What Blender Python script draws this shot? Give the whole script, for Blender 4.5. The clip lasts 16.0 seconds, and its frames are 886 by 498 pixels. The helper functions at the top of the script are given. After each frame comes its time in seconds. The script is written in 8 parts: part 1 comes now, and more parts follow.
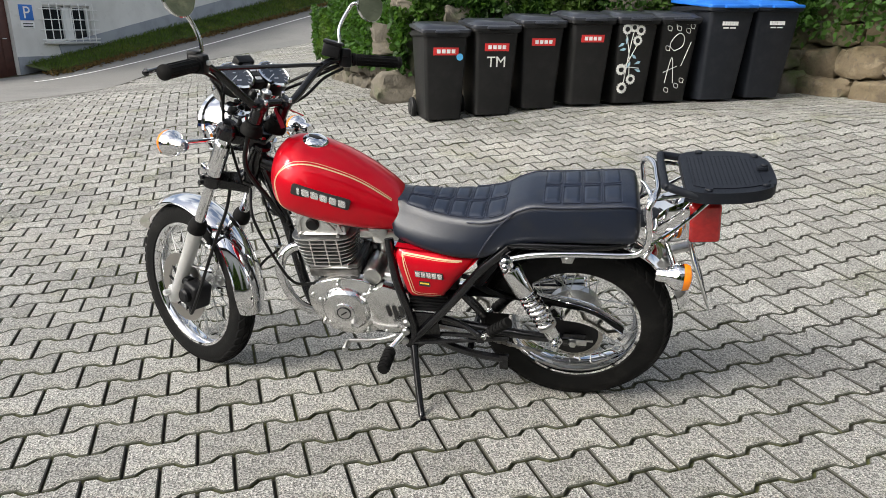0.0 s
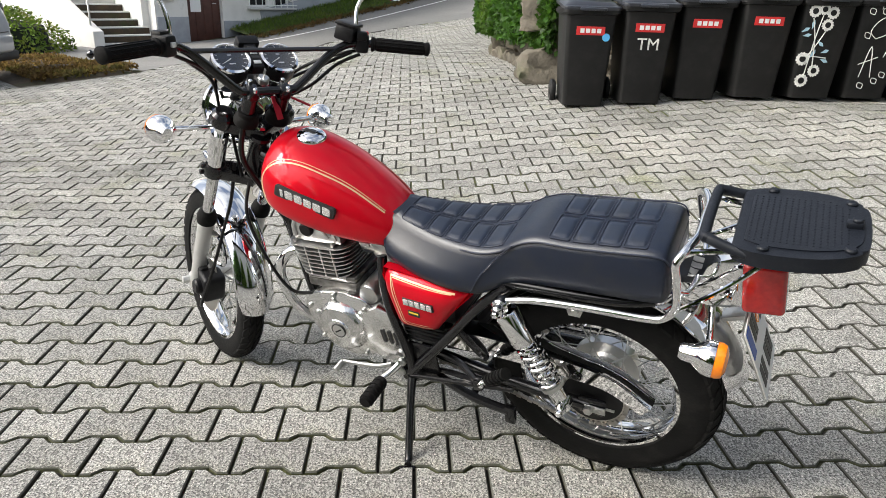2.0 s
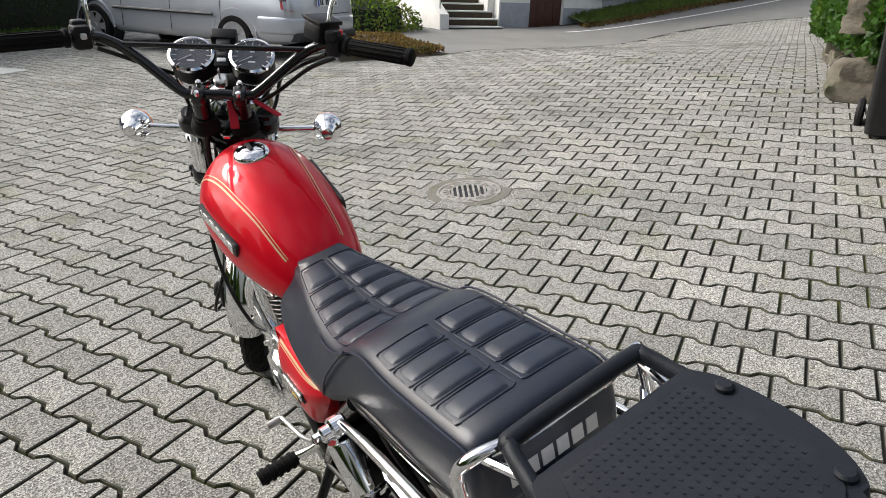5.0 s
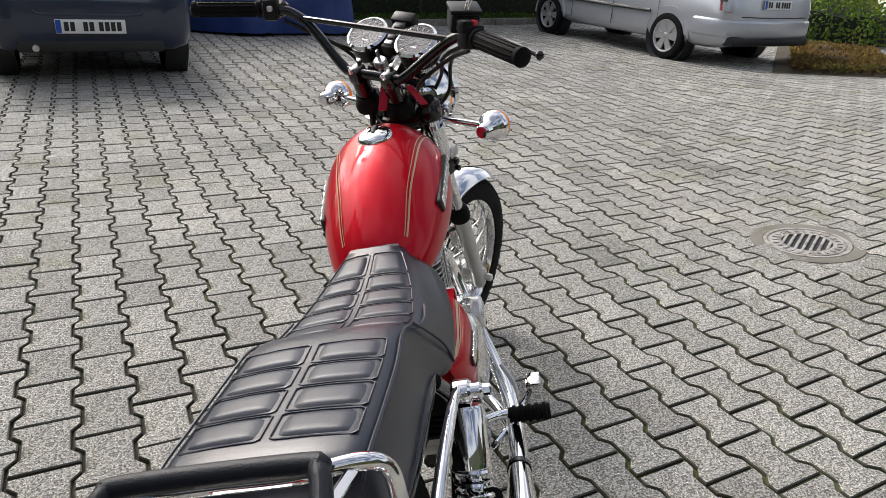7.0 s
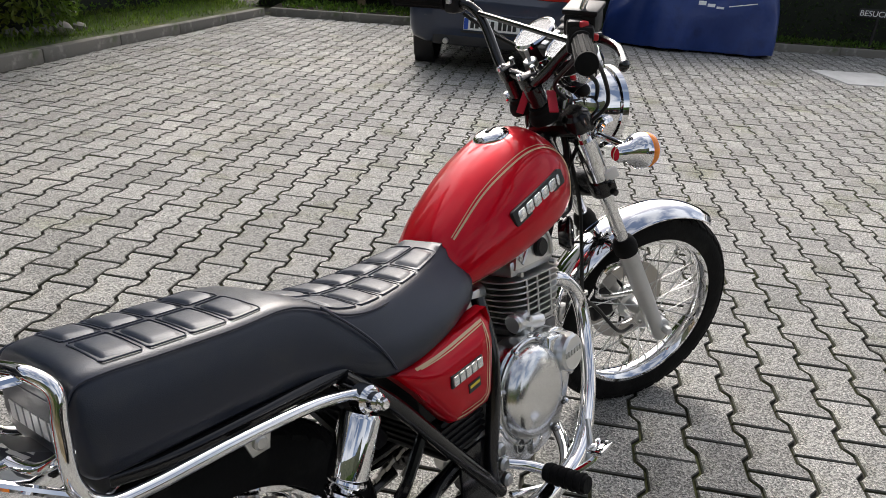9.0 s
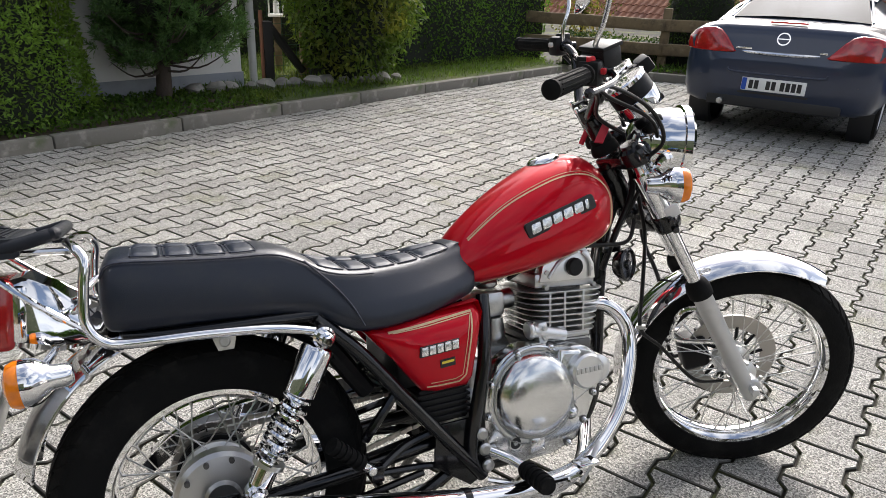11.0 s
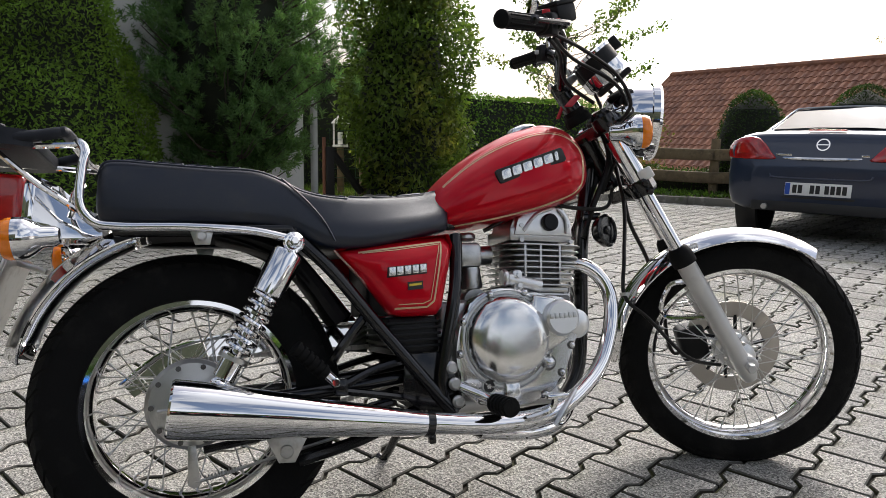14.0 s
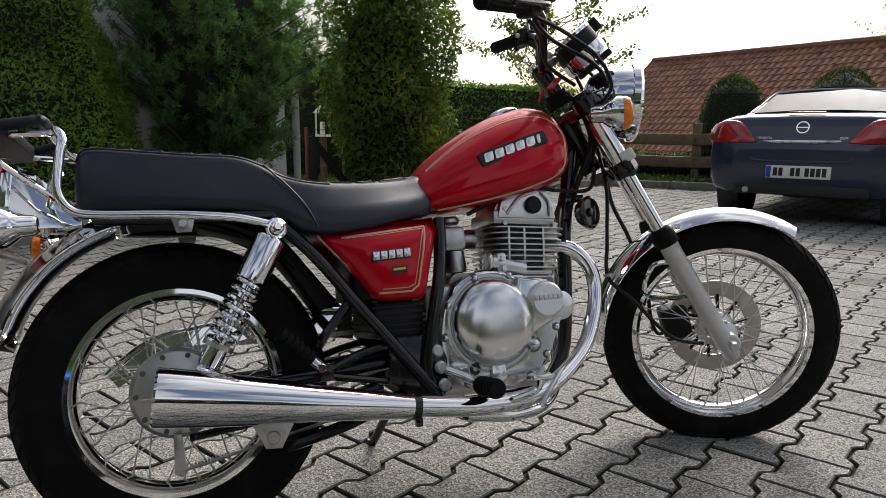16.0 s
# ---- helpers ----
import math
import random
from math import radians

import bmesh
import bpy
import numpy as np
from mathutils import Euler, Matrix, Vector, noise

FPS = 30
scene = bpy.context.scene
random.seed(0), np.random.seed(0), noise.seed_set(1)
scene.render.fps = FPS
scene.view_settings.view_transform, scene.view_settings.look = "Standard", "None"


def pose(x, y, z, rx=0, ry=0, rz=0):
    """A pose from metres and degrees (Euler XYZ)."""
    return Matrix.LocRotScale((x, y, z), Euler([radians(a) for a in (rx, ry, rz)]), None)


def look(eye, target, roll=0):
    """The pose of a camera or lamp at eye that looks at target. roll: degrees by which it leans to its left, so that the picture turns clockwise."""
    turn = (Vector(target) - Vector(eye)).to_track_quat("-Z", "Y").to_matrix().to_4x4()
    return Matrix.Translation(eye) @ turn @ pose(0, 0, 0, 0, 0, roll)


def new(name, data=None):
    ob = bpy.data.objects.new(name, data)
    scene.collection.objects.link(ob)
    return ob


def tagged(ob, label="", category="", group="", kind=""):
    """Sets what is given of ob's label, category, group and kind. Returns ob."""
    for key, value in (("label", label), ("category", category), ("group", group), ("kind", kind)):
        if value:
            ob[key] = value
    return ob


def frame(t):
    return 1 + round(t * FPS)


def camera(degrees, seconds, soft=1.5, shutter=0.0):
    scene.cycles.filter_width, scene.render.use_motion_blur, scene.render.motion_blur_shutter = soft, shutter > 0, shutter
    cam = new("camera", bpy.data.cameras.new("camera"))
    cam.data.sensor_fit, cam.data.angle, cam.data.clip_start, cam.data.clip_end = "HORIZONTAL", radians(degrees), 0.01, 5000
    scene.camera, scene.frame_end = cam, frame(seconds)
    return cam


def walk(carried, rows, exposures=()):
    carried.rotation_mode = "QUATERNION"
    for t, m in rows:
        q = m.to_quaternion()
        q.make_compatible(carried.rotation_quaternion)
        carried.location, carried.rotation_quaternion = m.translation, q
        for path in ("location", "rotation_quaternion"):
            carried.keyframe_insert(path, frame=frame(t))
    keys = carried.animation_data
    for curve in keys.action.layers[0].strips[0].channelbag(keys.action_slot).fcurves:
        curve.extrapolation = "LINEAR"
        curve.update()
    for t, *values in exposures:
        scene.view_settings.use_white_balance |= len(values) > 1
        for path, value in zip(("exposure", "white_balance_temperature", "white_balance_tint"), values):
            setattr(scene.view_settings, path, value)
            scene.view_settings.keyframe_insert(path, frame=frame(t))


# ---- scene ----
cam = camera(65.8, 16.0, soft=0.6)
PATH = [
    (0, (-0.321, 2.161, 1.185), (0.391, 0.394, 0.577), 0.3),
    (0.5, (-0.329, 2.054, 1.187), (0.397, 0.299, 0.561), 0.7),
    (1, (-0.346, 1.893, 1.2), (0.444, 0.175, 0.546), 0.9),
    (1.5, (-0.417, 1.765, 1.2), (0.459, 0.101, 0.52), 0.1),
    (2, (-0.567, 1.611, 1.218), (0.569, 0.115, 0.532), 1.6),
    (2.5, (-0.619, 1.47, 1.22), (0.623, 0.054, 0.546), 1.8),
    (3, (-0.6, 1.289, 1.223), (0.75, -0.019, 0.539), 3.2),
    (3.2, (-0.609, 1.228, 1.229), (0.767, -0.048, 0.537), 2.8),
    (5.3, (-0.725, 0.483, 1.254), (1.048, -0.067, 0.509), 2.4),
    (5.5, (-0.73, 0.406, 1.257), (1.084, 0.009, 0.515), 2.4),
    (6, (-0.775, 0.174, 1.275), (1.066, -0.007, 0.515), 2.9),
    (6.5, (-0.709, 0.035, 1.258), (1.132, 0.165, 0.488), 2.0),
    (7, (-0.598, -0.108, 1.264), (1.183, 0.302, 0.451), 3.8),
    (7.5, (-0.547, -0.302, 1.271), (1.13, 0.423, 0.458), 3.5),
    (8, (-0.512, -0.504, 1.271), (1.003, 0.497, 0.433), 4.4),
    (8.5, (-0.352, -0.587, 1.255), (1.01, 0.609, 0.409), 4.7),
    (9, (-0.194, -0.625, 1.262), (1.003, 0.733, 0.412), 4.3),
    (9.5, (-0.052, -0.699, 1.261), (0.826, 0.885, 0.412), 2.3),
    (9.7, (-0.003, -0.747, 1.269), (0.781, 0.897, 0.442), 2.5),
    (11.8, (0.336, -1.224, 1.262), (0.58, 0.624, 0.538), -0.7),
    (12, (0.372, -1.233, 1.211), (0.56, 0.627, 0.501), -1.3),
    (12.5, (0.395, -1.229, 1.039), (0.565, 0.666, 0.425), -1.3),
    (13, (0.39, -1.26, 0.9), (0.575, 0.676, 0.437), 0.2),
    (13.5, (0.385, -1.301, 0.845), (0.61, 0.654, 0.49), 0.9),
    (14, (0.383, -1.337, 0.843), (0.647, 0.62, 0.528), 1.0),
    (14.5, (0.392, -1.343, 0.837), (0.672, 0.611, 0.514), 0.8),
    (15, (0.394, -1.338, 0.835), (0.7, 0.611, 0.505), 0.5),
    (15.5, (0.386, -1.341, 0.834), (0.688, 0.607, 0.495), 0.4),
    (16, (0.386, -1.34, 0.831), (0.692, 0.606, 0.486), 0.2),
]
walk(cam, [(t, look(eye, target, roll)) for t, eye, target, roll in PATH], exposures=[(0.0, 0.66, 6350, 8), (2.5, 0.79, 6350, 8), (5.5, 0.44, 6350, 9), (8.0, 0.42, 6350, 11), (9.5, 0.6, 6350, 11), (12.0, 0.98, 6350, 11), (13.0, 0.98, 6350, 11), (14.0, 0.55, 6350, 11), (14.5, 0.24, 6350, 11), (16.0, 0.15, 6350, 11)])

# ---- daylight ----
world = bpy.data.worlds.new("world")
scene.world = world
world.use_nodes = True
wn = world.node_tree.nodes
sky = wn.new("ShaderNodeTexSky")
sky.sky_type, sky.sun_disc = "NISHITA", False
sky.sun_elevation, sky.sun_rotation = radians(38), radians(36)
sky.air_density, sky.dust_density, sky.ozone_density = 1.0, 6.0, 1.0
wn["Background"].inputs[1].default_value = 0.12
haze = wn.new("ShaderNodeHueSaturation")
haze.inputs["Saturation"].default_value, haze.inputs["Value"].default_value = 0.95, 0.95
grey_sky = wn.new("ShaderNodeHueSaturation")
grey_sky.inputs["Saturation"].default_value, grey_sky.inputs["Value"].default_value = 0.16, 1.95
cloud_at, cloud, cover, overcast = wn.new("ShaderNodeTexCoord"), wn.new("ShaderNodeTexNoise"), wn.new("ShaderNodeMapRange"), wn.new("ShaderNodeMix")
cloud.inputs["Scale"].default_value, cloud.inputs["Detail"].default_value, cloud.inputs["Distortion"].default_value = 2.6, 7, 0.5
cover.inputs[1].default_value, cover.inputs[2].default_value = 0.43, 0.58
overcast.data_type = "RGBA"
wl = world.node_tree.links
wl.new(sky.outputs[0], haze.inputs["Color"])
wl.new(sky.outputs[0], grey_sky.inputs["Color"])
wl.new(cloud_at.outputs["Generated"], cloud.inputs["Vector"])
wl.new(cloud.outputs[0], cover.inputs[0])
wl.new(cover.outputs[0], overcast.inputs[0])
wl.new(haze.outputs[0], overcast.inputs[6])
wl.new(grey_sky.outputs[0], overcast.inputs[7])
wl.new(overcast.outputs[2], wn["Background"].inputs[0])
sun_data = bpy.data.lights.new("sun", "SUN")
sun_data.energy, sun_data.angle, sun_data.color = 1.4, radians(19), (1.0, 0.965, 0.91)
sun = new("sun", sun_data)
sun.matrix_world = look((4.7, 6.5, 7.8), (0, 0, 1.5))

# ---- small tools ----
TAU = 2 * math.pi


def V(*a):
    return Vector(a)


def finish(bm, name, mat, smooth=40):
    me = bpy.data.meshes.new(name)
    bmesh.ops.recalc_face_normals(bm, faces=bm.faces[:])
    bm.to_mesh(me)
    bm.free()
    for m in (mat if isinstance(mat, (list, tuple)) else [mat]):
        me.materials.append(m)
    if smooth:
        me.polygons.foreach_set("use_smooth", [True] * len(me.polygons))
        me.set_sharp_from_angle(angle=radians(smooth))
    return me


def part(name, bm, mat, parent=None, label="", smooth=40):
    ob = new(name, finish(bm, name, mat, smooth))
    if parent:
        ob.parent = parent
    if label:
        ob["label"] = label
    return ob


def share(name, me, parent, m):
    ob = new(name, me)
    ob.parent = parent
    ob.matrix_local = m
    return ob


def thing(name, m, label, category, group="", kind=""):
    ob = new(name)
    ob.empty_display_size = 0.1
    ob.matrix_world = m
    return tagged(ob, label, category, group, kind)


def join(*bms):
    out = bms[0]
    for b in bms[1:]:
        me = bpy.data.meshes.new("tmp")
        b.to_mesh(me)
        b.free()
        out.from_mesh(me)
        bpy.data.meshes.remove(me)
    return out


def moved(bm, m):
    bm.transform(m)
    return bm


def box(sx, sy, sz, at=(0, 0, 0), bevel=0.0, seg=2, taper=1.0):
    bm = bmesh.new()
    bmesh.ops.create_cube(bm, size=1)
    for v in bm.verts:
        k = taper if v.co.z < 0 else 1.0
        v.co = Vector((v.co.x * sx * k, v.co.y * sy * k, v.co.z * sz))
    if bevel:
        bmesh.ops.bevel(bm, geom=bm.edges[:], offset=bevel, segments=seg, profile=0.5, affect="EDGES")
    bm.transform(Matrix.Translation(at))
    return bm


def spline(pts, n=8, closed=False):
    """Catmull-Rom through the points."""
    p = [Vector(q) for q in pts]
    if len(p) < 3:
        return p
    out = []
    m = len(p)
    for i in range(m if closed else m - 1):
        if closed:
            a, b, c, d = p[(i - 1) % m], p[i], p[(i + 1) % m], p[(i + 2) % m]
        else:
            a, b, c, d = p[max(i - 1, 0)], p[i], p[i + 1], p[min(i + 2, m - 1)]
        for k in range(n):
            t = k / n
            out.append(0.5 * (2 * b + (c - a) * t + (2 * a - 5 * b + 4 * c - d) * t * t + (3 * b - a - 3 * c + d) * t ** 3))
    if not closed:
        out.append(p[-1])
    return out


def loft(rings, caps=True, closed=False):
    bm = bmesh.new()
    vs = [[bm.verts.new(q) for q in r] for r in rings]
    n = len(rings[0])
    for i in range(len(vs) if closed else len(vs) - 1):
        a, b = vs[i], vs[(i + 1) % len(vs)]
        for j in range(n):
            bm.faces.new((a[j], a[(j + 1) % n], b[(j + 1) % n], b[j]))
    if caps and not closed:
        bm.faces.new(vs[0][::-1])
        bm.faces.new(vs[-1])
    return bm


def tube(pts, r, seg=10, smooth=6, closed=False, caps=True):
    """A round bar along points; r is one radius or one for each point."""
    rr = r if isinstance(r, (list, tuple)) else [r] * len(pts)
    if smooth and len(pts) > 2:
        path = spline(pts, smooth, closed)
        rad = [q.x for q in spline([(a, 0, 0) for a in rr], smooth, closed)]
    else:
        path, rad = [Vector(q) for q in pts], list(rr)
    rings, up = [], None
    m = len(path)
    for i, q in enumerate(path):
        if closed:
            d = path[(i + 1) % m] - path[i - 1]
        else:
            d = path[min(i + 1, m - 1)] - path[max(i - 1, 0)]
        d.normalize()
        if up is None:
            up = d.orthogonal().normalized()
        up = (up - d * up.dot(d)).normalized()
        side = d.cross(up)
        rings.append([q + rad[i] * (math.cos(TAU * k / seg) * up + math.sin(TAU * k / seg) * side) for k in range(seg)])
    return loft(rings, caps, closed)


def lathe(profile, seg=32, m=None, closed=False):
    """Turns (radius, height) pairs about the z axis."""
    rings = [[Vector((max(r, 1e-5) * math.cos(TAU * k / seg), max(r, 1e-5) * math.sin(TAU * k / seg), h)) for k in range(seg)] for r, h in profile]
    bm = loft(rings, caps=not closed, closed=closed)
    bmesh.ops.remove_doubles(bm, verts=bm.verts[:], dist=2e-5)
    if m:
        bm.transform(m)
    return bm


def disc(r, h, at, m=None, seg=24, bevel=0.0, axis="y"):
    """A short round slug with its axis along x, y or z."""
    b = min(bevel, r * 0.9, h * 0.45)
    prof = [(0, -h / 2), (r - b, -h / 2), (r, -h / 2 + b), (r, h / 2 - b), (r - b, h / 2), (0, h / 2)] if b else [(0, -h / 2), (r, -h / 2), (r, h / 2), (0, h / 2)]
    t = {"y": pose(0, 0, 0, 90), "x": pose(0, 0, 0, 0, 90), "z": Matrix()}[axis]
    return lathe(prof, seg, Matrix.Translation(at) @ t)


def prism(outline, y0, y1, bevel=0.0, seg=2, round_=0):
    """A flat plate: outline in (x, z), from y0 to y1."""
    pts = [(a, b) for a, b in outline]
    if round_:
        pts = [(q.x, q.y) for q in spline([(a, b, 0) for a, b in pts], round_, True)]
    bm = loft([[Vector((a, y0, b)) for a, b in pts], [Vector((a, y1, b)) for a, b in pts]])
    if bevel:
        caps = [f for f in bm.faces if len(f.verts) > 4 or abs(f.normal.y) > 0.9]
        es = {e for f in bm.faces if abs(f.normal.y) > 0.9 or len(f.verts) == len(pts) for e in f.edges}
        bmesh.ops.bevel(bm, geom=list(es), offset=bevel, segments=seg, profile=0.5, affect="EDGES")
    return bm


def slab(outline, z0, z1, bevel=0.0, seg=2):
    """A flat plate: outline in (x, y), from z0 to z1."""
    bm = prism(outline, z0, z1, bevel, seg)
    for v in bm.verts:
        v.co = Vector((v.co.x, v.co.z, v.co.y))
    return bm


def heading(x, y, deg, z=0.0):
    return pose(x, y, z, 0, 0, deg)


def rounded(w, h, r, n=4):
    """Outline of a rectangle with round corners."""
    out = []
    for cx, cy, a0 in ((w / 2 - r, h / 2 - r, 0), (-w / 2 + r, h / 2 - r, 90), (-w / 2 + r, -h / 2 + r, 180), (w / 2 - r, -h / 2 + r, 270)):
        for k in range(n + 1):
            a = radians(a0 + 90 * k / n)
            out.append((cx + r * math.cos(a), cy + r * math.sin(a)))
    return out

# ---- materials ----
def material(name, color, rough=0.5, metal=0.0, spots=(), bump=0.0, grain=80.0, coat=0.0, transmission=0.0, ior=1.45, emit=0.0, spec=0.5, rough_var=0.0, island=0.0):
    """A surface with patches of other colours. spots: (colour, noise scale, low, high) mixed in turn."""
    m = bpy.data.materials.new(name)
    m.use_nodes = True
    n, l = m.node_tree.nodes, m.node_tree.links
    b = n["Principled BSDF"]
    b.inputs["Base Color"].default_value = (*color, 1)
    b.inputs["Roughness"].default_value, b.inputs["Metallic"].default_value = rough, metal
    b.inputs["Coat Weight"].default_value, b.inputs["Coat Roughness"].default_value = coat, 0.03
    b.inputs["Transmission Weight"].default_value, b.inputs["IOR"].default_value = transmission, ior
    b.inputs["Specular IOR Level"].default_value = spec
    if emit:
        b.inputs["Emission Color"].default_value, b.inputs["Emission Strength"].default_value = (*color, 1), emit
    co = n.new("ShaderNodeTexCoord")
    last = None
    for c, scale, lo, hi in spots:
        t = n.new("ShaderNodeTexNoise")
        t.inputs["Scale"].default_value, t.inputs["Detail"].default_value, t.inputs["Roughness"].default_value = scale, 6, 0.62
        l.new(co.outputs["Object"], t.inputs["Vector"])
        r = n.new("ShaderNodeMapRange")
        r.inputs[1].default_value, r.inputs[2].default_value = lo, hi
        l.new(t.outputs[0], r.inputs[0])
        x = n.new("ShaderNodeMix")
        x.data_type = "RGBA"
        l.new(r.outputs[0], x.inputs[0])
        if last:
            l.new(last, x.inputs[6])
        else:
            x.inputs[6].default_value = (*color, 1)
        x.inputs[7].default_value = (*c, 1)
        last = x.outputs[2]
    if island:
        g = n.new("ShaderNodeObjectInfo") if island < 0 else n.new("ShaderNodeNewGeometry")
        r = n.new("ShaderNodeMapRange")
        r.inputs[3].default_value, r.inputs[4].default_value = 1 - abs(island), 1 + abs(island)
        l.new(g.outputs["Random" if island < 0 else "Random Per Island"], r.inputs[0])
        x = n.new("ShaderNodeVectorMath")
        x.operation = "SCALE"
        l.new(r.outputs[0], x.inputs[3])
        if last:
            l.new(last, x.inputs[0])
        else:
            x.inputs[0].default_value = color
        last = x.outputs[0]
    if last:
        l.new(last, b.inputs["Base Color"])
    if bump or rough_var:
        t = n.new("ShaderNodeTexNoise")
        t.inputs["Scale"].default_value, t.inputs["Detail"].default_value = grain, 5
        l.new(co.outputs["Object"], t.inputs["Vector"])
        if bump:
            k = n.new("ShaderNodeBump")
            k.inputs["Strength"].default_value, k.inputs["Distance"].default_value = min(1.0, bump), 0.004 * max(1.0, 80 / grain)
            l.new(t.outputs[0], k.inputs["Height"])
            l.new(k.outputs[0], b.inputs["Normal"])
        if rough_var:
            r = n.new("ShaderNodeMapRange")
            r.inputs[3].default_value, r.inputs[4].default_value = max(0.0, rough - rough_var), min(1.0, rough + rough_var)
            l.new(t.outputs[0], r.inputs[0])
            l.new(r.outputs[0], b.inputs["Roughness"])
    return m


CHROME = material("chrome", (0.80, 0.80, 0.81), 0.035, 1.0)
STEEL = material("zinc_steel", (0.55, 0.55, 0.54), 0.32, 1.0, spots=[((0.35, 0.34, 0.32), 40, 0.5, 0.8)])
DISC_STEEL = material("brake_disc_steel", (0.42, 0.40, 0.37), 0.35, 1.0, rough_var=0.1, grain=120)
CAST = material("cast_aluminium", (0.58, 0.58, 0.575), 0.32, 0.95, spots=[((0.52, 0.52, 0.51), 18, 0.5, 0.8)], bump=0.08, grain=300, rough_var=0.08)
BRUSHED = material("polished_aluminium", (0.78, 0.78, 0.77), 0.34, 0.95, spots=[((0.70, 0.70, 0.69), 12, 0.45, 0.8)], rough_var=0.05, grain=60)
# dark alloy; on the barrel, the shade between fins is put into this colour
BARREL = material("shade_dark_cast_alloy", (0.16, 0.155, 0.15), 0.5, 0.8, spots=[((0.07, 0.066, 0.06), 30, 0.45, 0.7)])
POLISHED = material("bright_polished_aluminium", (0.74, 0.74, 0.735), 0.19, 1.0, spots=[((0.64, 0.64, 0.63), 22, 0.5, 0.8)], bump=0.04, grain=40, rough_var=0.05)
DOME = material("machine_polished_aluminium", (0.74, 0.745, 0.74), 0.20, 1.0, spots=[((0.66, 0.66, 0.65), 14, 0.5, 0.8)], bump=0.03, grain=80, rough_var=0.10)
FORK_GREY = material("silver_painted_fork", (0.60, 0.60, 0.59), 0.36, 0.5, spots=[((0.52, 0.52, 0.51), 30, 0.55, 0.8)])
BLACK = material("black_frame_paint", (0.005, 0.005, 0.006), 0.22, spec=0.4, spots=[((0.010, 0.010, 0.010), 25, 0.6, 0.8)], coat=0.35)
PLASTIC = material("black_plastic", (0.006, 0.006, 0.007), 0.45, spec=0.3, spots=[((0.013, 0.013, 0.014), 30, 0.5, 0.8)], bump=0.1, grain=400)
RUBBER = material("tyre_rubber", (0.006, 0.006, 0.006), 0.75, spec=0.16, spots=[((0.018, 0.017, 0.016), 14, 0.5, 0.8)], bump=0.25, grain=160)
CABLE = material("black_cable", (0.006, 0.006, 0.006), 0.4, spec=0.35)
RED = material("red_metallic_paint", (0.53, 0.003, 0.014), 0.40, 0.35, spots=[((0.48, 0.003, 0.012), 6, 0.4, 0.7)], coat=0.5, spec=0.05)
GOLD = material("gold_pinstripe", (0.62, 0.43, 0.26), 0.35, 0.3)
LEATHER = material("seat_vinyl", (0.003, 0.007, 0.019), 0.36, spec=0.7, spots=[((0.014, 0.016, 0.022), 20, 0.5, 0.8)], bump=0.12, grain=700, rough_var=0.07)
# lighter, bluer copy of the seat vinyl: sky sheen on the pads put in
PADS = material("sheen_seat_pad_vinyl", (0.006, 0.012, 0.028), 0.46, spec=0.6, coat=0.08, spots=[((0.016, 0.019, 0.026), 20, 0.5, 0.8)], bump=0.10, grain=500, rough_var=0.06)
PADS.node_tree.nodes["Principled BSDF"].inputs["Coat Roughness"].default_value = 0.34
STITCH = material("seat_welt", (0.02, 0.024, 0.04), 0.35)
RACKP = material("rack_plastic", (0.007, 0.009, 0.014), 0.5, spec=0.35, spots=[((0.014, 0.016, 0.022), 40, 0.5, 0.8)], bump=0.2, grain=500)
AMBER = material("amber_lens", (0.95, 0.26, 0.01), 0.2, coat=0.6, spots=[((0.80, 0.20, 0.01), 60, 0.4, 0.7)])
REDLENS = material("red_lens", (0.42, 0.01, 0.01), 0.18, coat=0.8, spots=[((0.30, 0.006, 0.008), 70, 0.4, 0.7)])
REDSWITCH = material("red_switch", (0.6, 0.02, 0.03), 0.4)
REDTAG = material("red_fabric_tag", (0.45, 0.01, 0.03), 0.8, bump=0.3, grain=500)
DIAL = material("dial_face", (0.02, 0.02, 0.022), 0.5)
THIN_GLASS = bpy.data.materials.new("thin_clear_glass")
THIN_GLASS.use_nodes = True
tg = THIN_GLASS.node_tree
tg.nodes.remove(tg.nodes["Principled BSDF"])
clear, gloss, edge, fres, both = tg.nodes.new("ShaderNodeBsdfTransparent"), tg.nodes.new("ShaderNodeBsdfGlossy"), tg.nodes.new("ShaderNodeLayerWeight"), tg.nodes.new("ShaderNodeMapRange"), tg.nodes.new("ShaderNodeMixShader")
gloss.inputs["Roughness"].default_value, edge.inputs["Blend"].default_value = 0.02, 0.15
fres.inputs[3].default_value, fres.inputs[4].default_value = 0.025, 0.5
tg.links.new(edge.outputs["Facing"], fres.inputs[0])
tg.links.new(fres.outputs[0], both.inputs[0])
tg.links.new(clear.outputs[0], both.inputs[1])
tg.links.new(gloss.outputs[0], both.inputs[2])
tg.links.new(both.outputs[0], tg.nodes["Material Output"].inputs[0])
WHITE = material("white_print", (0.8, 0.8, 0.78), 0.5)
# print and dark parts, and the painted shade of holes and slots
DARK_PRINT_SHADE = material("dark_print_and_shade", (0.02, 0.02, 0.02), 0.5)
EUBLUE = material("blue_plate_field", (0.02, 0.08, 0.42), 0.4)
MIRROR = material("mirror_glass", (0.85, 0.86, 0.87), 0.02, 1.0)
BADGE = material("satin_chrome_badge", (0.82, 0.82, 0.80), 0.22, 0.75)
SILVERPRINT = material("silver_print", (0.62, 0.62, 0.62), 0.4, 0.4)
YELLOW = material("yellow_print", (0.75, 0.55, 0.05), 0.5)


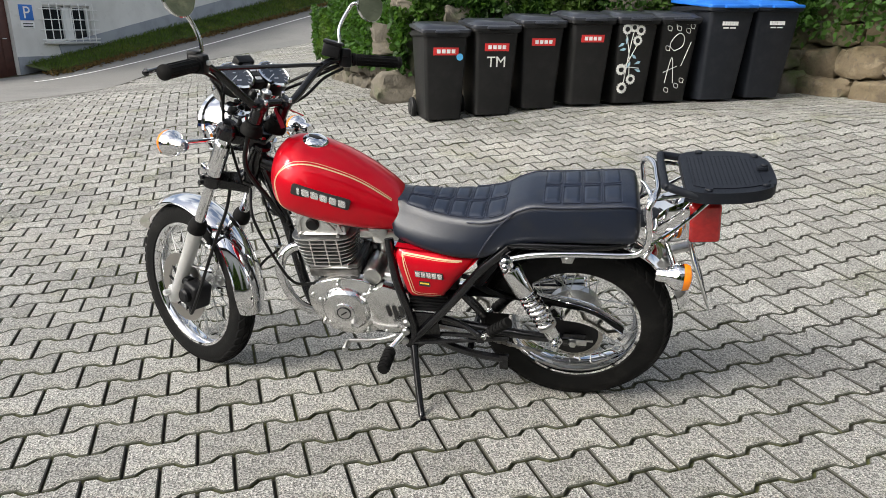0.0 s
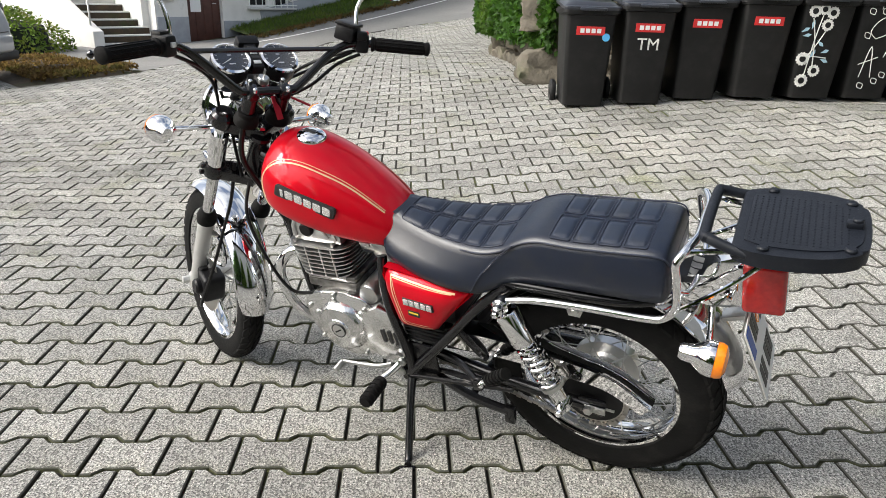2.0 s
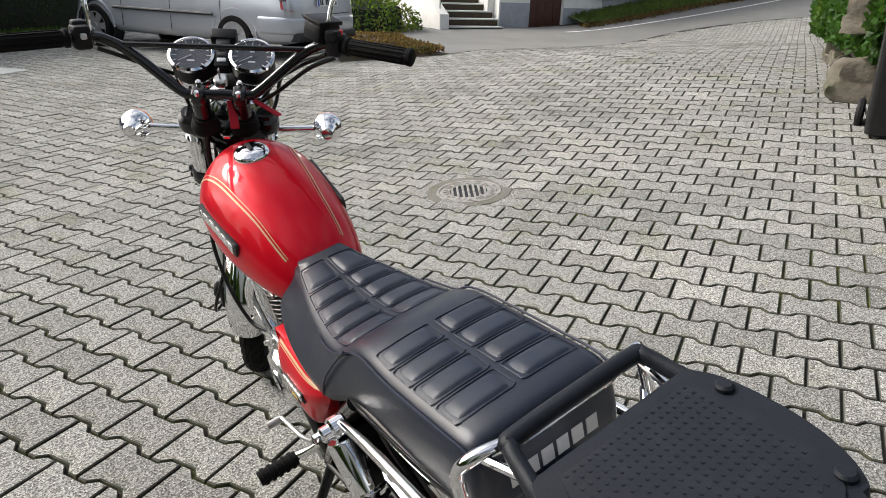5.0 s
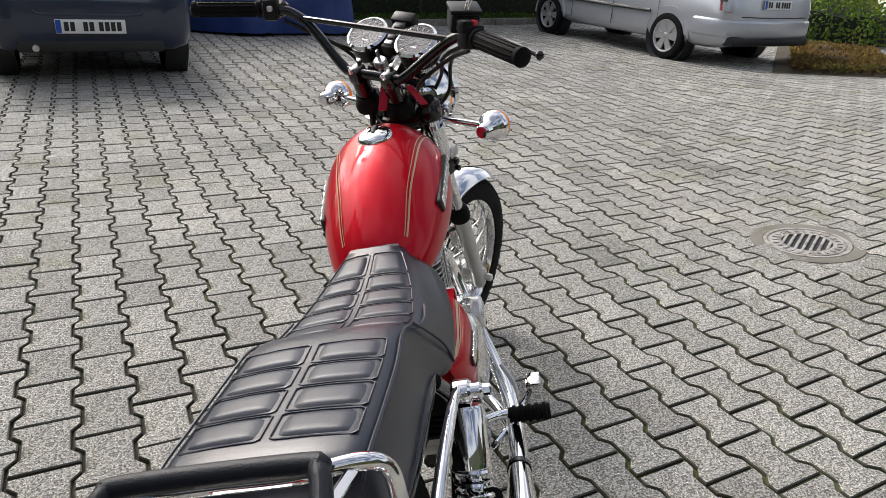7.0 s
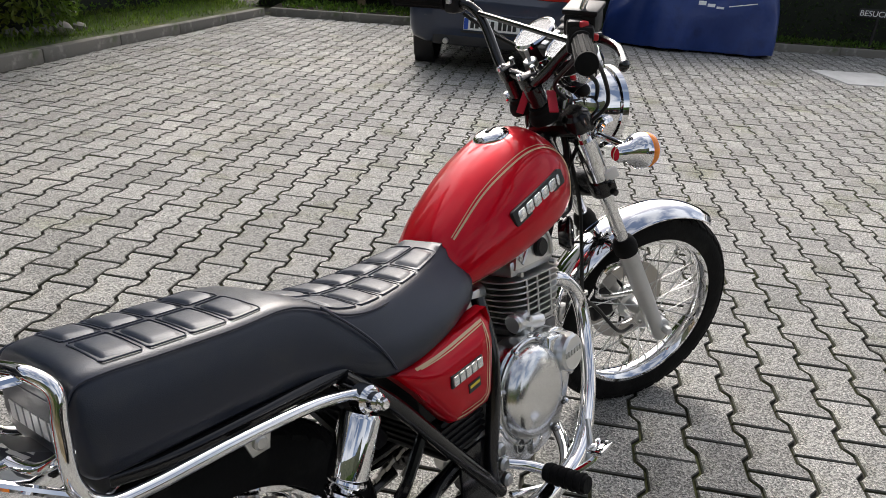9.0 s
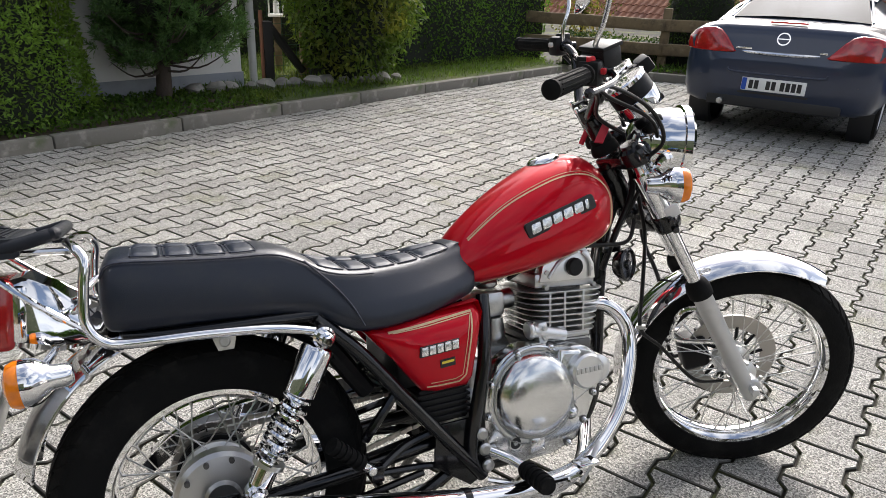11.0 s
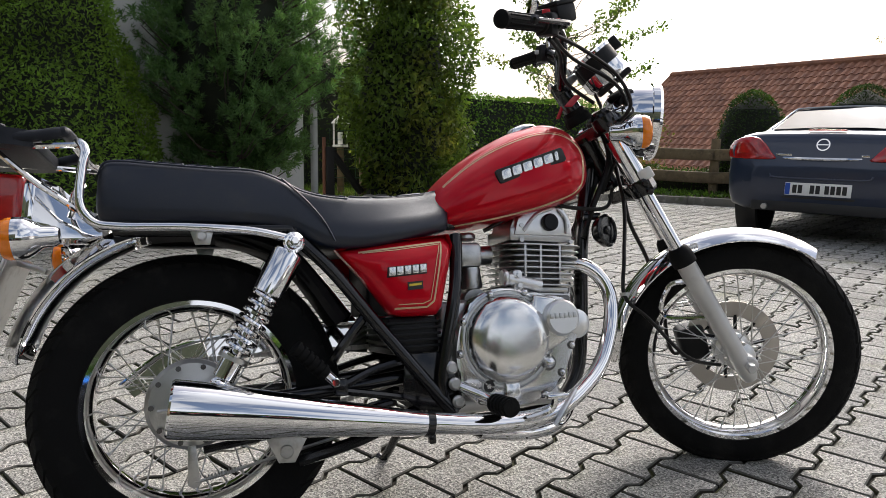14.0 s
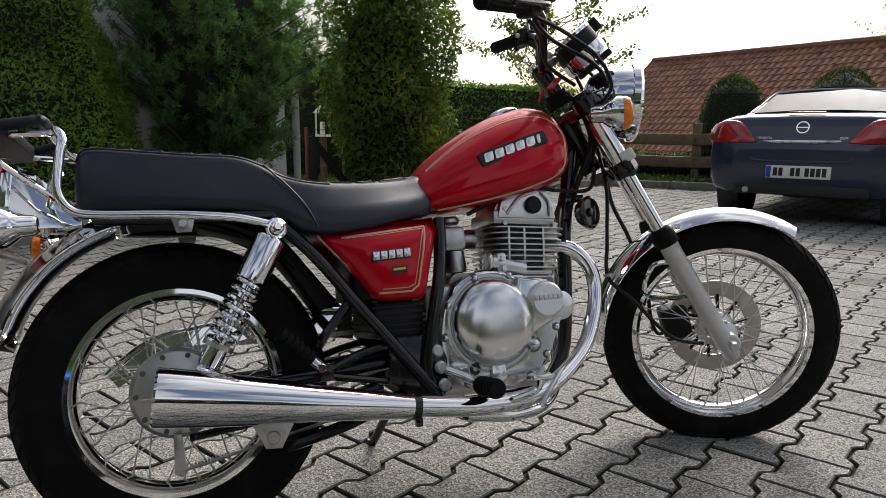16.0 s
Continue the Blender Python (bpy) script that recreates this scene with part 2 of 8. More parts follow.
# ---- ground ----
def ground_z(x, y):
    """Height of the yard: level round the bike, rising to the bins and up the road."""
    d = -y - 0.75
    s = math.log1p(math.exp(max(-50.0, min(50.0, d * 4)))) / 4
    if s > 3.6:
        s = 3.6 + 0.15 * (s - 3.6)
    k = max(0.0, min(1.0, (12 - x) / 7))
    k = k * k * (3 - 2 * k)
    e = (-y - 9.3) * 2
    far = math.log1p(math.exp(max(-50.0, min(50.0, e)))) / 2
    return 0.138 * s * k + 0.16 * (1 - k) * far


JOINT = material("joint_sand", (0.042, 0.038, 0.028), 0.95, spots=[((0.12, 0.135, 0.035), 1.3, 0.50, 0.64), ((0.03, 0.028, 0.024), 9, 0.45, 0.7)], bump=0.6, grain=90)


def stone_material(name, base, rnd):
    """Washed concrete: fine light and dark grit over patches of damp, moss and wear."""
    m = material(name, base, 0.86, spots=[((0.35, 0.335, 0.295), 0.9, 0.50, 0.72), ((0.14, 0.14, 0.125), 0.7, 0.54, 0.72), ((0.17, 0.175, 0.10), 2.3, 0.54, 0.74), ((0.12, 0.118, 0.10), 5.5, 0.60, 0.74), ((0.50, 0.485, 0.45), 150, 0.54, 0.62), ((0.10, 0.098, 0.094), 170, 0.55, 0.63), ((0.66, 0.65, 0.62), 7, 0.74, 0.77)], bump=0.9, grain=240, island=rnd)
    n, l = m.node_tree.nodes, m.node_tree.links
    b = n["Principled BSDF"]
    old = b.inputs["Base Color"].links[0].from_socket
    grit = n.new("ShaderNodeTexVoronoi")
    grit.inputs["Scale"].default_value = 250
    co = n.new("ShaderNodeTexCoord")
    l.new(co.outputs["Object"], grit.inputs["Vector"])
    bw = n.new("ShaderNodeRGBToBW")
    l.new(grit.outputs["Color"], bw.inputs[0])
    rg = n.new("ShaderNodeMapRange")
    rg.inputs[1].default_value, rg.inputs[2].default_value, rg.inputs[3].default_value, rg.inputs[4].default_value = 0.2, 0.8, 0.38, 1.66
    l.new(bw.outputs[0], rg.inputs[0])
    x = n.new("ShaderNodeVectorMath")
    x.operation = "SCALE"
    l.new(old, x.inputs[0])
    l.new(rg.outputs[0], x.inputs[3])
    l.new(x.outputs[0], b.inputs["Base Color"])
    return m


STONE = stone_material("concrete_paver", (0.265, 0.260, 0.240), 0.17)
STONE_ONE = stone_material("concrete_paver_single", (0.265, 0.260, 0.240), -0.17)
# darker colour for each paver's bevel, which widens the joint line
EDGE = material("dark_paver_edge", (0.120, 0.117, 0.104), 0.92, spots=[((0.045, 0.05, 0.030), 3.5, 0.45, 0.65), ((0.17, 0.165, 0.15), 60, 0.55, 0.7)], bump=0.7, grain=200)
ASPHALT = material("asphalt", (0.20, 0.195, 0.185), 0.9, spots=[((0.26, 0.25, 0.235), 0.5, 0.45, 0.7), ((0.12, 0.118, 0.112), 120, 0.5, 0.7)], bump=0.5, grain=200)
CONCRETE = material("kerb_concrete", (0.19, 0.178, 0.152), 0.9, spots=[((0.13, 0.125, 0.10), 2.5, 0.45, 0.7), ((0.34, 0.32, 0.28), 9, 0.55, 0.75), ((0.10, 0.12, 0.06), 4, 0.58, 0.75)], bump=0.6, grain=120)
PALE = material("pale_concrete", (0.50, 0.50, 0.48), 0.8, spots=[((0.40, 0.40, 0.38), 3, 0.45, 0.7)], bump=0.3, grain=120)
SOIL = material("soil", (0.05, 0.038, 0.025), 0.95, spots=[((0.09, 0.06, 0.035), 6, 0.45, 0.7), ((0.03, 0.045, 0.015), 3, 0.5, 0.7)], bump=0.8, grain=40)
LAWN = material("lawn_soil", (0.07, 0.10, 0.025), 0.95, spots=[((0.12, 0.13, 0.035), 2, 0.45, 0.7), ((0.04, 0.06, 0.018), 5, 0.5, 0.7)], bump=0.8, grain=60)


def sheet(xs, ys, lift, zfun=ground_z):
    bm = bmesh.new()
    g = [[bm.verts.new((x, y, zfun(x, y) + lift)) for y in ys] for x in xs]
    for i in range(len(xs) - 1):
        for j in range(len(ys) - 1):
            bm.faces.new((g[i][j], g[i + 1][j], g[i + 1][j + 1], g[i][j + 1]))
    return bm


def steps(a, b, d):
    n = max(1, round((b - a) / d))
    return [a + (b - a) * k / n for k in range(n + 1)]


gx = [-400, -150, -60, -30] + steps(-16, 24, 0.5) + [30, 45, 70, 120, 250, 500]
gy = [-400, -200, -100, -60] + steps(-36, 18, 0.5) + [26, 45, 90, 200, 400]
ground = tagged(part("ground", sheet(gx, gy, -0.013), JOINT, smooth=80), "dark mossy sand bed under the paving", "ground", kind="structure")

# bone-shaped interlocking pavers, 20 cm long, in rows
P_LONG, P_ROW, P_ANG = 0.200, 0.148, radians(-139.5)
P_U = V(math.cos(P_ANG), math.sin(P_ANG), 0)
P_V = V(math.cos(P_ANG + math.pi / 2), math.sin(P_ANG + math.pi / 2), 0)
P_ORG = V(1.2226, -0.6809, 0) - P_U * 0.1 - P_V * 0.084
GAP, AMP = 0.0076, 0.0120


def bone(inset):
    h, w = P_LONG / 2 - inset, P_ROW / 2 - inset
    top = [(-h, w + AMP), (-0.066, w + AMP), (-0.040, w - AMP), (0.040, w - AMP), (0.066, w + AMP), (h, w + AMP)]
    return top + [(-x, -y) for x, y in top]


ROAD = [((8.5, -3.5), (13.9, -4.2)), ((9.6, -5.2), (15.5, -5.6)), ((10.6, -7.0), (15.5, -7.4)), ((11.6, -9.0), (15.5, -9.2)), ((12.1, -10.6), (14.7, -10.8)), ((11.7, -12.3), (14.6, -12.5)), ((10.6, -14.2), (14.6, -14.6)), ((9.8, -17.0), (14.6, -18.0)), ((8.5, -24.0), (14.6, -26.0)), ((7.0, -34.0), (14.6, -36.0))]


def road_edge(y):
    """Where the yard's paving meets the road."""
    for (a, _), (b, _) in zip(ROAD, ROAD[1:]):
        if b[1] <= y <= a[1]:
            k = (y - a[1]) / (b[1] - a[1])
            return a[0] + (b[0] - a[0]) * k
    return 8.5


def paved(x, y):
    """Whether the yard's paving covers this place."""
    if y < -3.2 - 0.19 * (x - 8.4) and x > road_edge(y):
        return False
    if -(x - 4.26) * 0.60 + (y - 8.46) * 0.80 > 0.0:
        return False
    if (x - 4.26) * 0.63 + (y - 8.46) * 0.775 > 0.0:
        return False
    if y < -4.6 and (x + 1.0) * 0.6 + (y + 6.3) * -0.8 > 1.2 and x < 2.4:
        return False
    return True


rng = np.random.default_rng(4)
HOLE = [(2.79, -1.12, 0.20)]
near, far_v, far_f = [], [], []
ring0, ring1 = bone(GAP / 2 + 0.0032), bone(GAP / 2)
nv = len(ring0)
cen = V(0.75, 0.35, 0)
for iv in range(-95, 118):
    for iu in range(-95, 95):
        c = P_ORG + P_U * (P_LONG * (iu + 0.5 * (iv % 2))) + P_V * (P_ROW * iv)
        if not (-7.5 < c.x < 15 and -15 < c.y < 9.5) or not paved(c.x, c.y):
            continue
        if any((c.x - hx) ** 2 + (c.y - hy) ** 2 < (hr + 0.012) ** 2 for hx, hy, hr in HOLE):
            continue
        near.append(((c - cen).length, c))
near.sort(key=lambda q: q[0])


def stone_mesh(name, mat):
    vs = [(x, y, 0.0) for x, y in ring0] + [(x, y, -0.0040) for x, y in ring1] + [(x, y, -0.035) for x, y in ring1]
    fs = [tuple(range(nv))[::-1]]
    for r in range(2):
        for k in range(nv):
            a, b = r * nv + k, r * nv + (k + 1) % nv
            fs.append((a, b, b + nv, a + nv))
    return vs, fs


S_V, S_F = stone_mesh("paver", STONE)
one = bpy.data.meshes.new("paver")
one.from_pydata(S_V, [], S_F)
one.materials.append(STONE_ONE)
one.materials.append(JOINT)
one.materials.append(EDGE)
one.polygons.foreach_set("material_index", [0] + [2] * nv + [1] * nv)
one.update()


def stone_pose(c):
    e = 0.1
    n = V(-(ground_z(c.x + e, c.y) - ground_z(c.x - e, c.y)) / (2 * e), -(ground_z(c.x, c.y + e) - ground_z(c.x, c.y - e)) / (2 * e), 1).normalized()
    n = (n + V(rng.normal(0, 0.006), rng.normal(0, 0.006), 0)).normalized()
    u = (P_U - n * P_U.dot(n)).normalized()
    v = n.cross(u)
    m = Matrix(((u.x, v.x, n.x, c.x), (u.y, v.y, n.y, c.y), (u.z, v.z, n.z, ground_z(c.x, c.y) + rng.normal(0, 0.0010)), (0, 0, 0, 1)))
    return m


paving = thing("paving", Matrix(), "grey bone-shaped concrete pavers with mossy joints", "paving", kind="structure")
for _, c in near[:300]:
    share("paver", one, paving, stone_pose(c))
A = np.array([(*p, 1) for p in S_V])
for _, c in near[300:]:
    m = np.array(stone_pose(c))
    o = len(far_v) * len(S_V)
    far_v.append((A @ m.T)[:, :3])
    far_f.extend(tuple(i + o for i in f) for f in S_F)
rest = bpy.data.meshes.new("paver_field")
rest.from_pydata(np.concatenate(far_v).tolist(), [], far_f)
rest.materials.append(STONE)
rest.materials.append(JOINT)
rest.materials.append(EDGE)
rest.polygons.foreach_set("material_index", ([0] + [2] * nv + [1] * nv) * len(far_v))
rest.update()
field = new("paver_field", rest)
field.parent = paving
field["kind"] = "stuff"

# road across the yard's end, with its far edge by the house

def strip_mesh(pairs, across, lift):
    """A sheet draped between two lines of matching points."""
    near_l, far_l = spline([(*a, 0) for a, _ in pairs], 5), spline([(*b, 0) for _, b in pairs], 5)
    bm = bmesh.new()
    g = []
    for a, b in zip(near_l, far_l):
        g.append([])
        for j in range(across + 1):
            q = a + (b - a) * j / across
            g[-1].append(bm.verts.new((q.x, q.y, ground_z(q.x, q.y) + lift)))
    for i in range(len(g) - 1):
        for j in range(across):
            bm.faces.new((g[i][j], g[i + 1][j], g[i + 1][j + 1], g[i][j + 1]))
    return bm


tagged(part("road", strip_mesh(ROAD, 8, 0.004), ASPHALT, smooth=80), "worn pale grey asphalt road with a white edge line", "road", kind="structure")
tagged(part("road_marking", strip_mesh([((14.0, -9.0), (14.1, -9.0)), ((13.6, -11.5), (13.7, -11.5)), ((13.4, -14.0), (13.5, -14.0)), ((13.4, -19.0), (13.5, -19.0)), ((13.4, -26.0), (13.5, -26.0))], 1, 0.010), WHITE, smooth=0), "white painted line along the road", "road marking", kind="structure")

# drain cover and pale slab
dz = ground_z(2.79, -1.12)
dslope = math.degrees(math.atan((ground_z(2.79, -1.22) - ground_z(2.79, -1.02)) / 0.2))
IRON = material("cast_iron", (0.38, 0.365, 0.34), 0.6, 0.3, spots=[((0.16, 0.13, 0.10), 20, 0.45, 0.7)], bump=0.4, grain=120)
drain = thing("drain_cover", pose(2.79, -1.12, dz) @ pose(0, 0, 0, -dslope) @ pose(0, 0, 0, 0, 0, -111), "round iron drain cover with slots set in the paving", "drain")
part("collar", lathe([(0.196, -0.03), (0.196, 0.003), (0.250, 0.002), (0.254, -0.03)], 48, closed=True), CONCRETE, drain, "rough mortar collar")
part("cut_pavers", lathe([(0.245, -0.03), (0.245, -0.002), (0.36, -0.003), (0.36, -0.03)], 40, closed=True), STONE_ONE, drain, "pavers cut to fit round the cover")
# black disc painted as the shade below the grate
part("pit", disc(0.115, 0.01, (0, 0, -0.0098), axis="z"), DARK_PRINT_SHADE, drain)
part("grate_ring", lathe([(0.112, -0.012), (0.112, 0.003), (0.165, 0.003), (0.168, -0.001), (0.172, -0.001), (0.175, 0.004), (0.192, 0.004), (0.194, -0.012)], 48, closed=True), IRON, drain)
for k in range(24):
    a = TAU * k / 24
    part("stud", moved(box(0.024, 0.014, 0.004, (0, 0, 0.005), 0.001), pose(0.14 * math.cos(a), 0.14 * math.sin(a), 0, 0, 0, math.degrees(a))), IRON, drain)
for k in range(7):
    x = -0.096 + 0.032 * k
    h = 2 * math.sqrt(max(0.0004, 0.114 ** 2 - x * x))
    part("grate_bar", box(0.014, h, 0.008, (x, 0, 0.000), 0.002), IRON, drain)
tagged(part("concrete_slab", moved(box(0.85, 0.85, 0.05, (0, 0, -0.015), 0.006), heading(8.70, 2.38, -38)), PALE), "pale square concrete slab set in the paving", "slab", kind="structure")


def kerb_run(name, a, b, n, side, label):
    a, b = V(*a), V(*b)
    d = (b - a) / n
    ang = math.degrees(math.atan2(d.y, d.x))
    k = thing(name, Matrix(), label, "kerb", kind="structure")
    me = finish(box(d.length - 0.008, 0.10, 0.30, (0, 0.05 * side, -0.05), 0.014), "kerb_stone", CONCRETE)
    for i in range(n):
        c = a + d * (i + 0.5)
        share("kerb_stone", me, k, Matrix.Translation((c.x, c.y, ground_z(c.x, c.y) + 0.012 * math.sin(i * 7.1) * 0.4)) @ pose(0, 0, 0, 0, 0, ang))


kerb_run("kerb_1", (-7.0, 0.02, 0), (4.26, 8.46, 0), 14, 1, "grey concrete kerb along the planted bed")
kerb_run("kerb_2", (4.33, 8.46, 0), (13.6, 0.85, 0), 12, 1, "grey concrete kerb along the hedge")

# ---- the motorcycle ----
# its own frame: x ahead from the rear axle, y to its left, z up; leaning on the side stand
BIKE = pose(0.0675, 0.0080, 0, 0, 0, 10.8) @ pose(0, 0, 0, -15.1)
RAKE, STEER_TURN = radians(28.5), -30.0
AXLE_R, AXLE_F = V(0, 0, 0.304), V(1.372, 0, 0.302)
AX = V(-math.sin(RAKE), 0, math.cos(RAKE))
HEAD = V(1.457, 0, 0)
STEER = Matrix.Translation(HEAD) @ Matrix.Rotation(radians(STEER_TURN), 4, AX) @ Matrix.Translation(-HEAD)

bike = thing("motorcycle", BIKE, "red motorcycle with chrome fenders leaning on its side stand", "motorcycle")


def bpart(name, bm, mat, parent=None, label="", steer=False, smooth=40):
    if steer:
        bm.transform(STEER)
    return part(name, bm, mat, parent or bike, label, smooth)


def mirror_y(bm):
    for v in bm.verts:
        v.co.y = -v.co.y
    return bm


def wheel(name, centre, ro, width, rim_r, hub_r, hub_w, steer, spokes, label):
    t = Matrix.Translation(centre) @ pose(0, 0, 0, 90)
    w, rw = width / 2, width * 0.36
    rim_prof = [(rim_r + 0.010, -rw), (rim_r + 0.010, -rw + 0.004), (rim_r - 0.004, -rw + 0.008), (rim_r - 0.012, -rw * 0.5), (rim_r - 0.017, 0), (rim_r - 0.012, rw * 0.5),
                (rim_r - 0.004, rw - 0.008), (rim_r + 0.010, rw - 0.004), (rim_r + 0.010, rw), (rim_r - 0.008, rw), (rim_r - 0.020, rw * 0.55), (rim_r - 0.023, 0), (rim_r - 0.020, -rw * 0.55), (rim_r - 0.008, -rw)]
    rim = bpart(name, lathe(rim_prof, 72, t, closed=True), CHROME, None, label, steer)
    prof = []
    for k in range(19):
        a = math.pi * k / 18
        side, top = -math.cos(a), math.sin(a)
        r = rim_r + 0.004 + (ro - rim_r - 0.004) * (top ** 0.62)
        prof.append((r, w * side * (0.80 + 0.20 * (math.sin(a) ** 0.5))))
    prof += [(rim_r - 0.002, w * 0.6), (rim_r - 0.002, -w * 0.6)]
    bpart("tyre", lathe(prof, 96, t, closed=True), RUBBER, rim, "black tyre with block tread and worn sidewall", steer)
    # raised tread blocks over the crown and shoulders
    tb = bmesh.new()
    nb = 46
    for k in range(nb):
        a = TAU * k / nb
        for s in (-1, 1):
            for o, lw, th in ((0.24, 0.19, 0.40), (0.62, 0.19, 0.36)):
                top, low = [], []
                for du, dv in ((-1, -1), (1, -1), (1, 1), (-1, 1)):
                    yy = s * w * (o + dv * lw * 0.80)
                    aa = a + (du * th + s * dv * 0.3 + (0.5 if o > 0.4 else 0)) * TAU / nb
                    u = abs(yy) / w
                    rr = rim_r + 0.004 + (ro - rim_r - 0.004) * (max(0.02, 1 - u * u) ** 0.31)
                    for ring, lift in ((top, 0.0042), (low, -0.004)):
                        ring.append(tb.verts.new((centre.x + (rr + lift) * math.cos(aa), yy * (1 + lift), centre.z + (rr + lift) * math.sin(aa))))
                tb.faces.new(top)
                for i in range(4):
                    tb.faces.new((top[i], top[(i + 1) % 4], low[(i + 1) % 4], low[i]))
    bpart("tread", tb, RUBBER, rim, "", steer, 0)
    hub_prof = [(0, -hub_w), (hub_r * 0.35, -hub_w), (hub_r * 0.9, -hub_w * 0.75), (hub_r, -hub_w * 0.6), (hub_r, -hub_w * 0.45), (hub_r * 0.72, -hub_w * 0.35), (hub_r * 0.66, hub_w * 0.3), (hub_r * 0.85, hub_w * 0.5), (hub_r * 0.85, hub_w * 0.7), (hub_r * 0.3, hub_w), (0, hub_w)]
    bpart("hub", lathe(hub_prof, 32, t), BRUSHED, rim, "aluminium hub", steer)
    for k in range(spokes):
        s = 1 if k % 2 else -1
        a1 = TAU * k / spokes
        a0 = a1 + (0.62 if (k // 2) % 2 else -0.62)
        p0 = centre + V(hub_r * 0.9 * math.cos(a0), s * hub_w * 0.55, hub_r * 0.9 * math.sin(a0))
        p1 = centre + V((rim_r - 0.016) * math.cos(a1), s * 0.006, (rim_r - 0.016) * math.sin(a1))
        d = (p1 - p0).normalized()
        bpart("spoke", tube([p0, p1 - d * 0.016, p1 - d * 0.0155, p1], [0.0016, 0.0016, 0.003, 0.003], 6, 0), STEEL, rim, "", steer)
    return rim


rear_wheel = wheel("rear_wheel", AXLE_R, 0.3045, 0.128, 0.207, 0.075, 0.075, False, 36, "chrome wire-spoked rear wheel")
front_wheel = wheel("front_wheel", AXLE_F, 0.3035, 0.088, 0.231, 0.045, 0.062, True, 36, "chrome wire-spoked front wheel turned to the side")

# rear drum plate on the right, sprocket on the left
bpart("brake_plate", lathe([(0, 0.075), (0.03, 0.078), (0.036, 0.07), (0.082, 0.066), (0.09, 0.058), (0.09, 0.03), (0, 0.03)], 36, Matrix.Translation(AXLE_R) @ pose(0, 0, 0, 90)), CAST, rear_wheel, "aluminium drum brake plate")
for k in range(10):
    a = TAU * k / 10
    bpart("bolt", disc(0.0055, 0.010, (0.076 * math.cos(a), -0.0705, 0.304 + 0.076 * math.sin(a)), axis="y", seg=8), BARREL, rear_wheel)
bpart("brake_lever", prism([(-0.01, 0.225), (0.005, 0.225), (0.012, 0.15), (0.0, 0.142), (-0.012, 0.15)], -0.086, -0.079, 0.001), STEEL, rear_wheel)
bpart("brake_rod", tube([(0.0, -0.083, 0.155), (0.06, -0.085, 0.165), (0.42, -0.10, 0.24)], 0.0035, 8), STEEL)
bpart("torque_arm", tube([(0.02, -0.088, 0.215), (0.22, -0.10, 0.24), (0.40, -0.11, 0.27)], 0.008, 8), BLACK)
bpart("brake_spring", tube([V(0.02 + 0.0012 * k, -0.085 + 0.006 * math.cos(k * 1.2), 0.16 + 0.0002 * k + 0.006 * math.sin(k * 1.2)) for k in range(60)], 0.0012, 5, 0), STEEL)


def gear(r, n, depth, y0, y1, c):
    out = []
    for k in range(n * 4):
        rr = r if k % 4 < 2 else r - depth
        a = TAU * k / (n * 4)
        out.append((c[0] + rr * math.cos(a), c[1] + rr * math.sin(a)))
    return prism(out, y0, y1)


bpart("sprocket", gear(0.088, 40, 0.007, 0.078, 0.084, (0, 0.304)), DISC_STEEL, rear_wheel, "steel rear sprocket", False, 20)
bpart("sprocket_carrier", lathe([(0, -0.092), (0.025, -0.094), (0.055, -0.086), (0.078, -0.0845), (0.080, -0.06), (0, -0.06)], 28, Matrix.Translation(AXLE_R) @ pose(0, 0, 0, 90)), PLASTIC, rear_wheel)
# chain, upper and lower run
run = [V(0, 0.081, 0.385), V(0.56, 0.081, 0.385), None, V(0.56, 0.081, 0.315), V(0.10, 0.081, 0.213), V(0, 0.081, 0.212)]
links = []
for a, b in ((run[0], run[1]), (run[3], run[4])):
    n = int((b - a).length / 0.0159)
    for k in range(n):
        q = a + (b - a) * (k + 0.5) / n
        ang = math.degrees(math.atan2((b - a).z, (b - a).x))
        links.append(moved(box(0.0145, 0.006 if k % 2 else 0.012, 0.010), Matrix.Translation(q) @ pose(0, 0, 0, 0, -ang)))
for k in range(17):
    a = radians(90 + 180 * k / 16)
    links.append(moved(box(0.0145, 0.006 if k % 2 else 0.012, 0.010), Matrix.Translation((0.087 * math.cos(a), 0.081, 0.30 + 0.087 * math.sin(a))) @ pose(0, 0, 0, 0, -math.degrees(a) - 90)))
chain = bpart("chain", join(*links), DISC_STEEL, None, "oily steel drive chain")
chain["kind"] = "stuff"
guard = [V(0.40, 0.10, 0.435), V(0.25, 0.10, 0.441), V(0.05, 0.10, 0.426), V(-0.06, 0.10, 0.400), V(-0.145, 0.10, 0.338)]
gp = spline(guard, 6)
rings = []
for i, q in enumerate(gp):
    k = i / (len(gp) - 1)
    h = 0.066 - 0.034 * k
    d = (gp[min(i + 1, len(gp) - 1)] - gp[max(i - 1, 0)]).normalized()
    nrm = V(d.z, 0, -d.x) * (1 if d.x < 0 else -1)
    nrm = nrm if nrm.z > 0 else -nrm
    rings.append([q + V(0, 0.010, 0) - nrm * h, q + V(0, 0.014, 0) + nrm * 0.004, q + V(0, -0.01, 0) + nrm * 0.012, q + V(0, -0.034, 0) + nrm * 0.010, q + V(0, -0.034, 0) + nrm * 0.007, q + V(0, -0.012, 0) + nrm * 0.008, q + V(0, 0.010, 0), q + V(0, 0.006, 0) - nrm * h])
bpart("chain_guard", loft(rings), CHROME, None, "chrome chain guard")

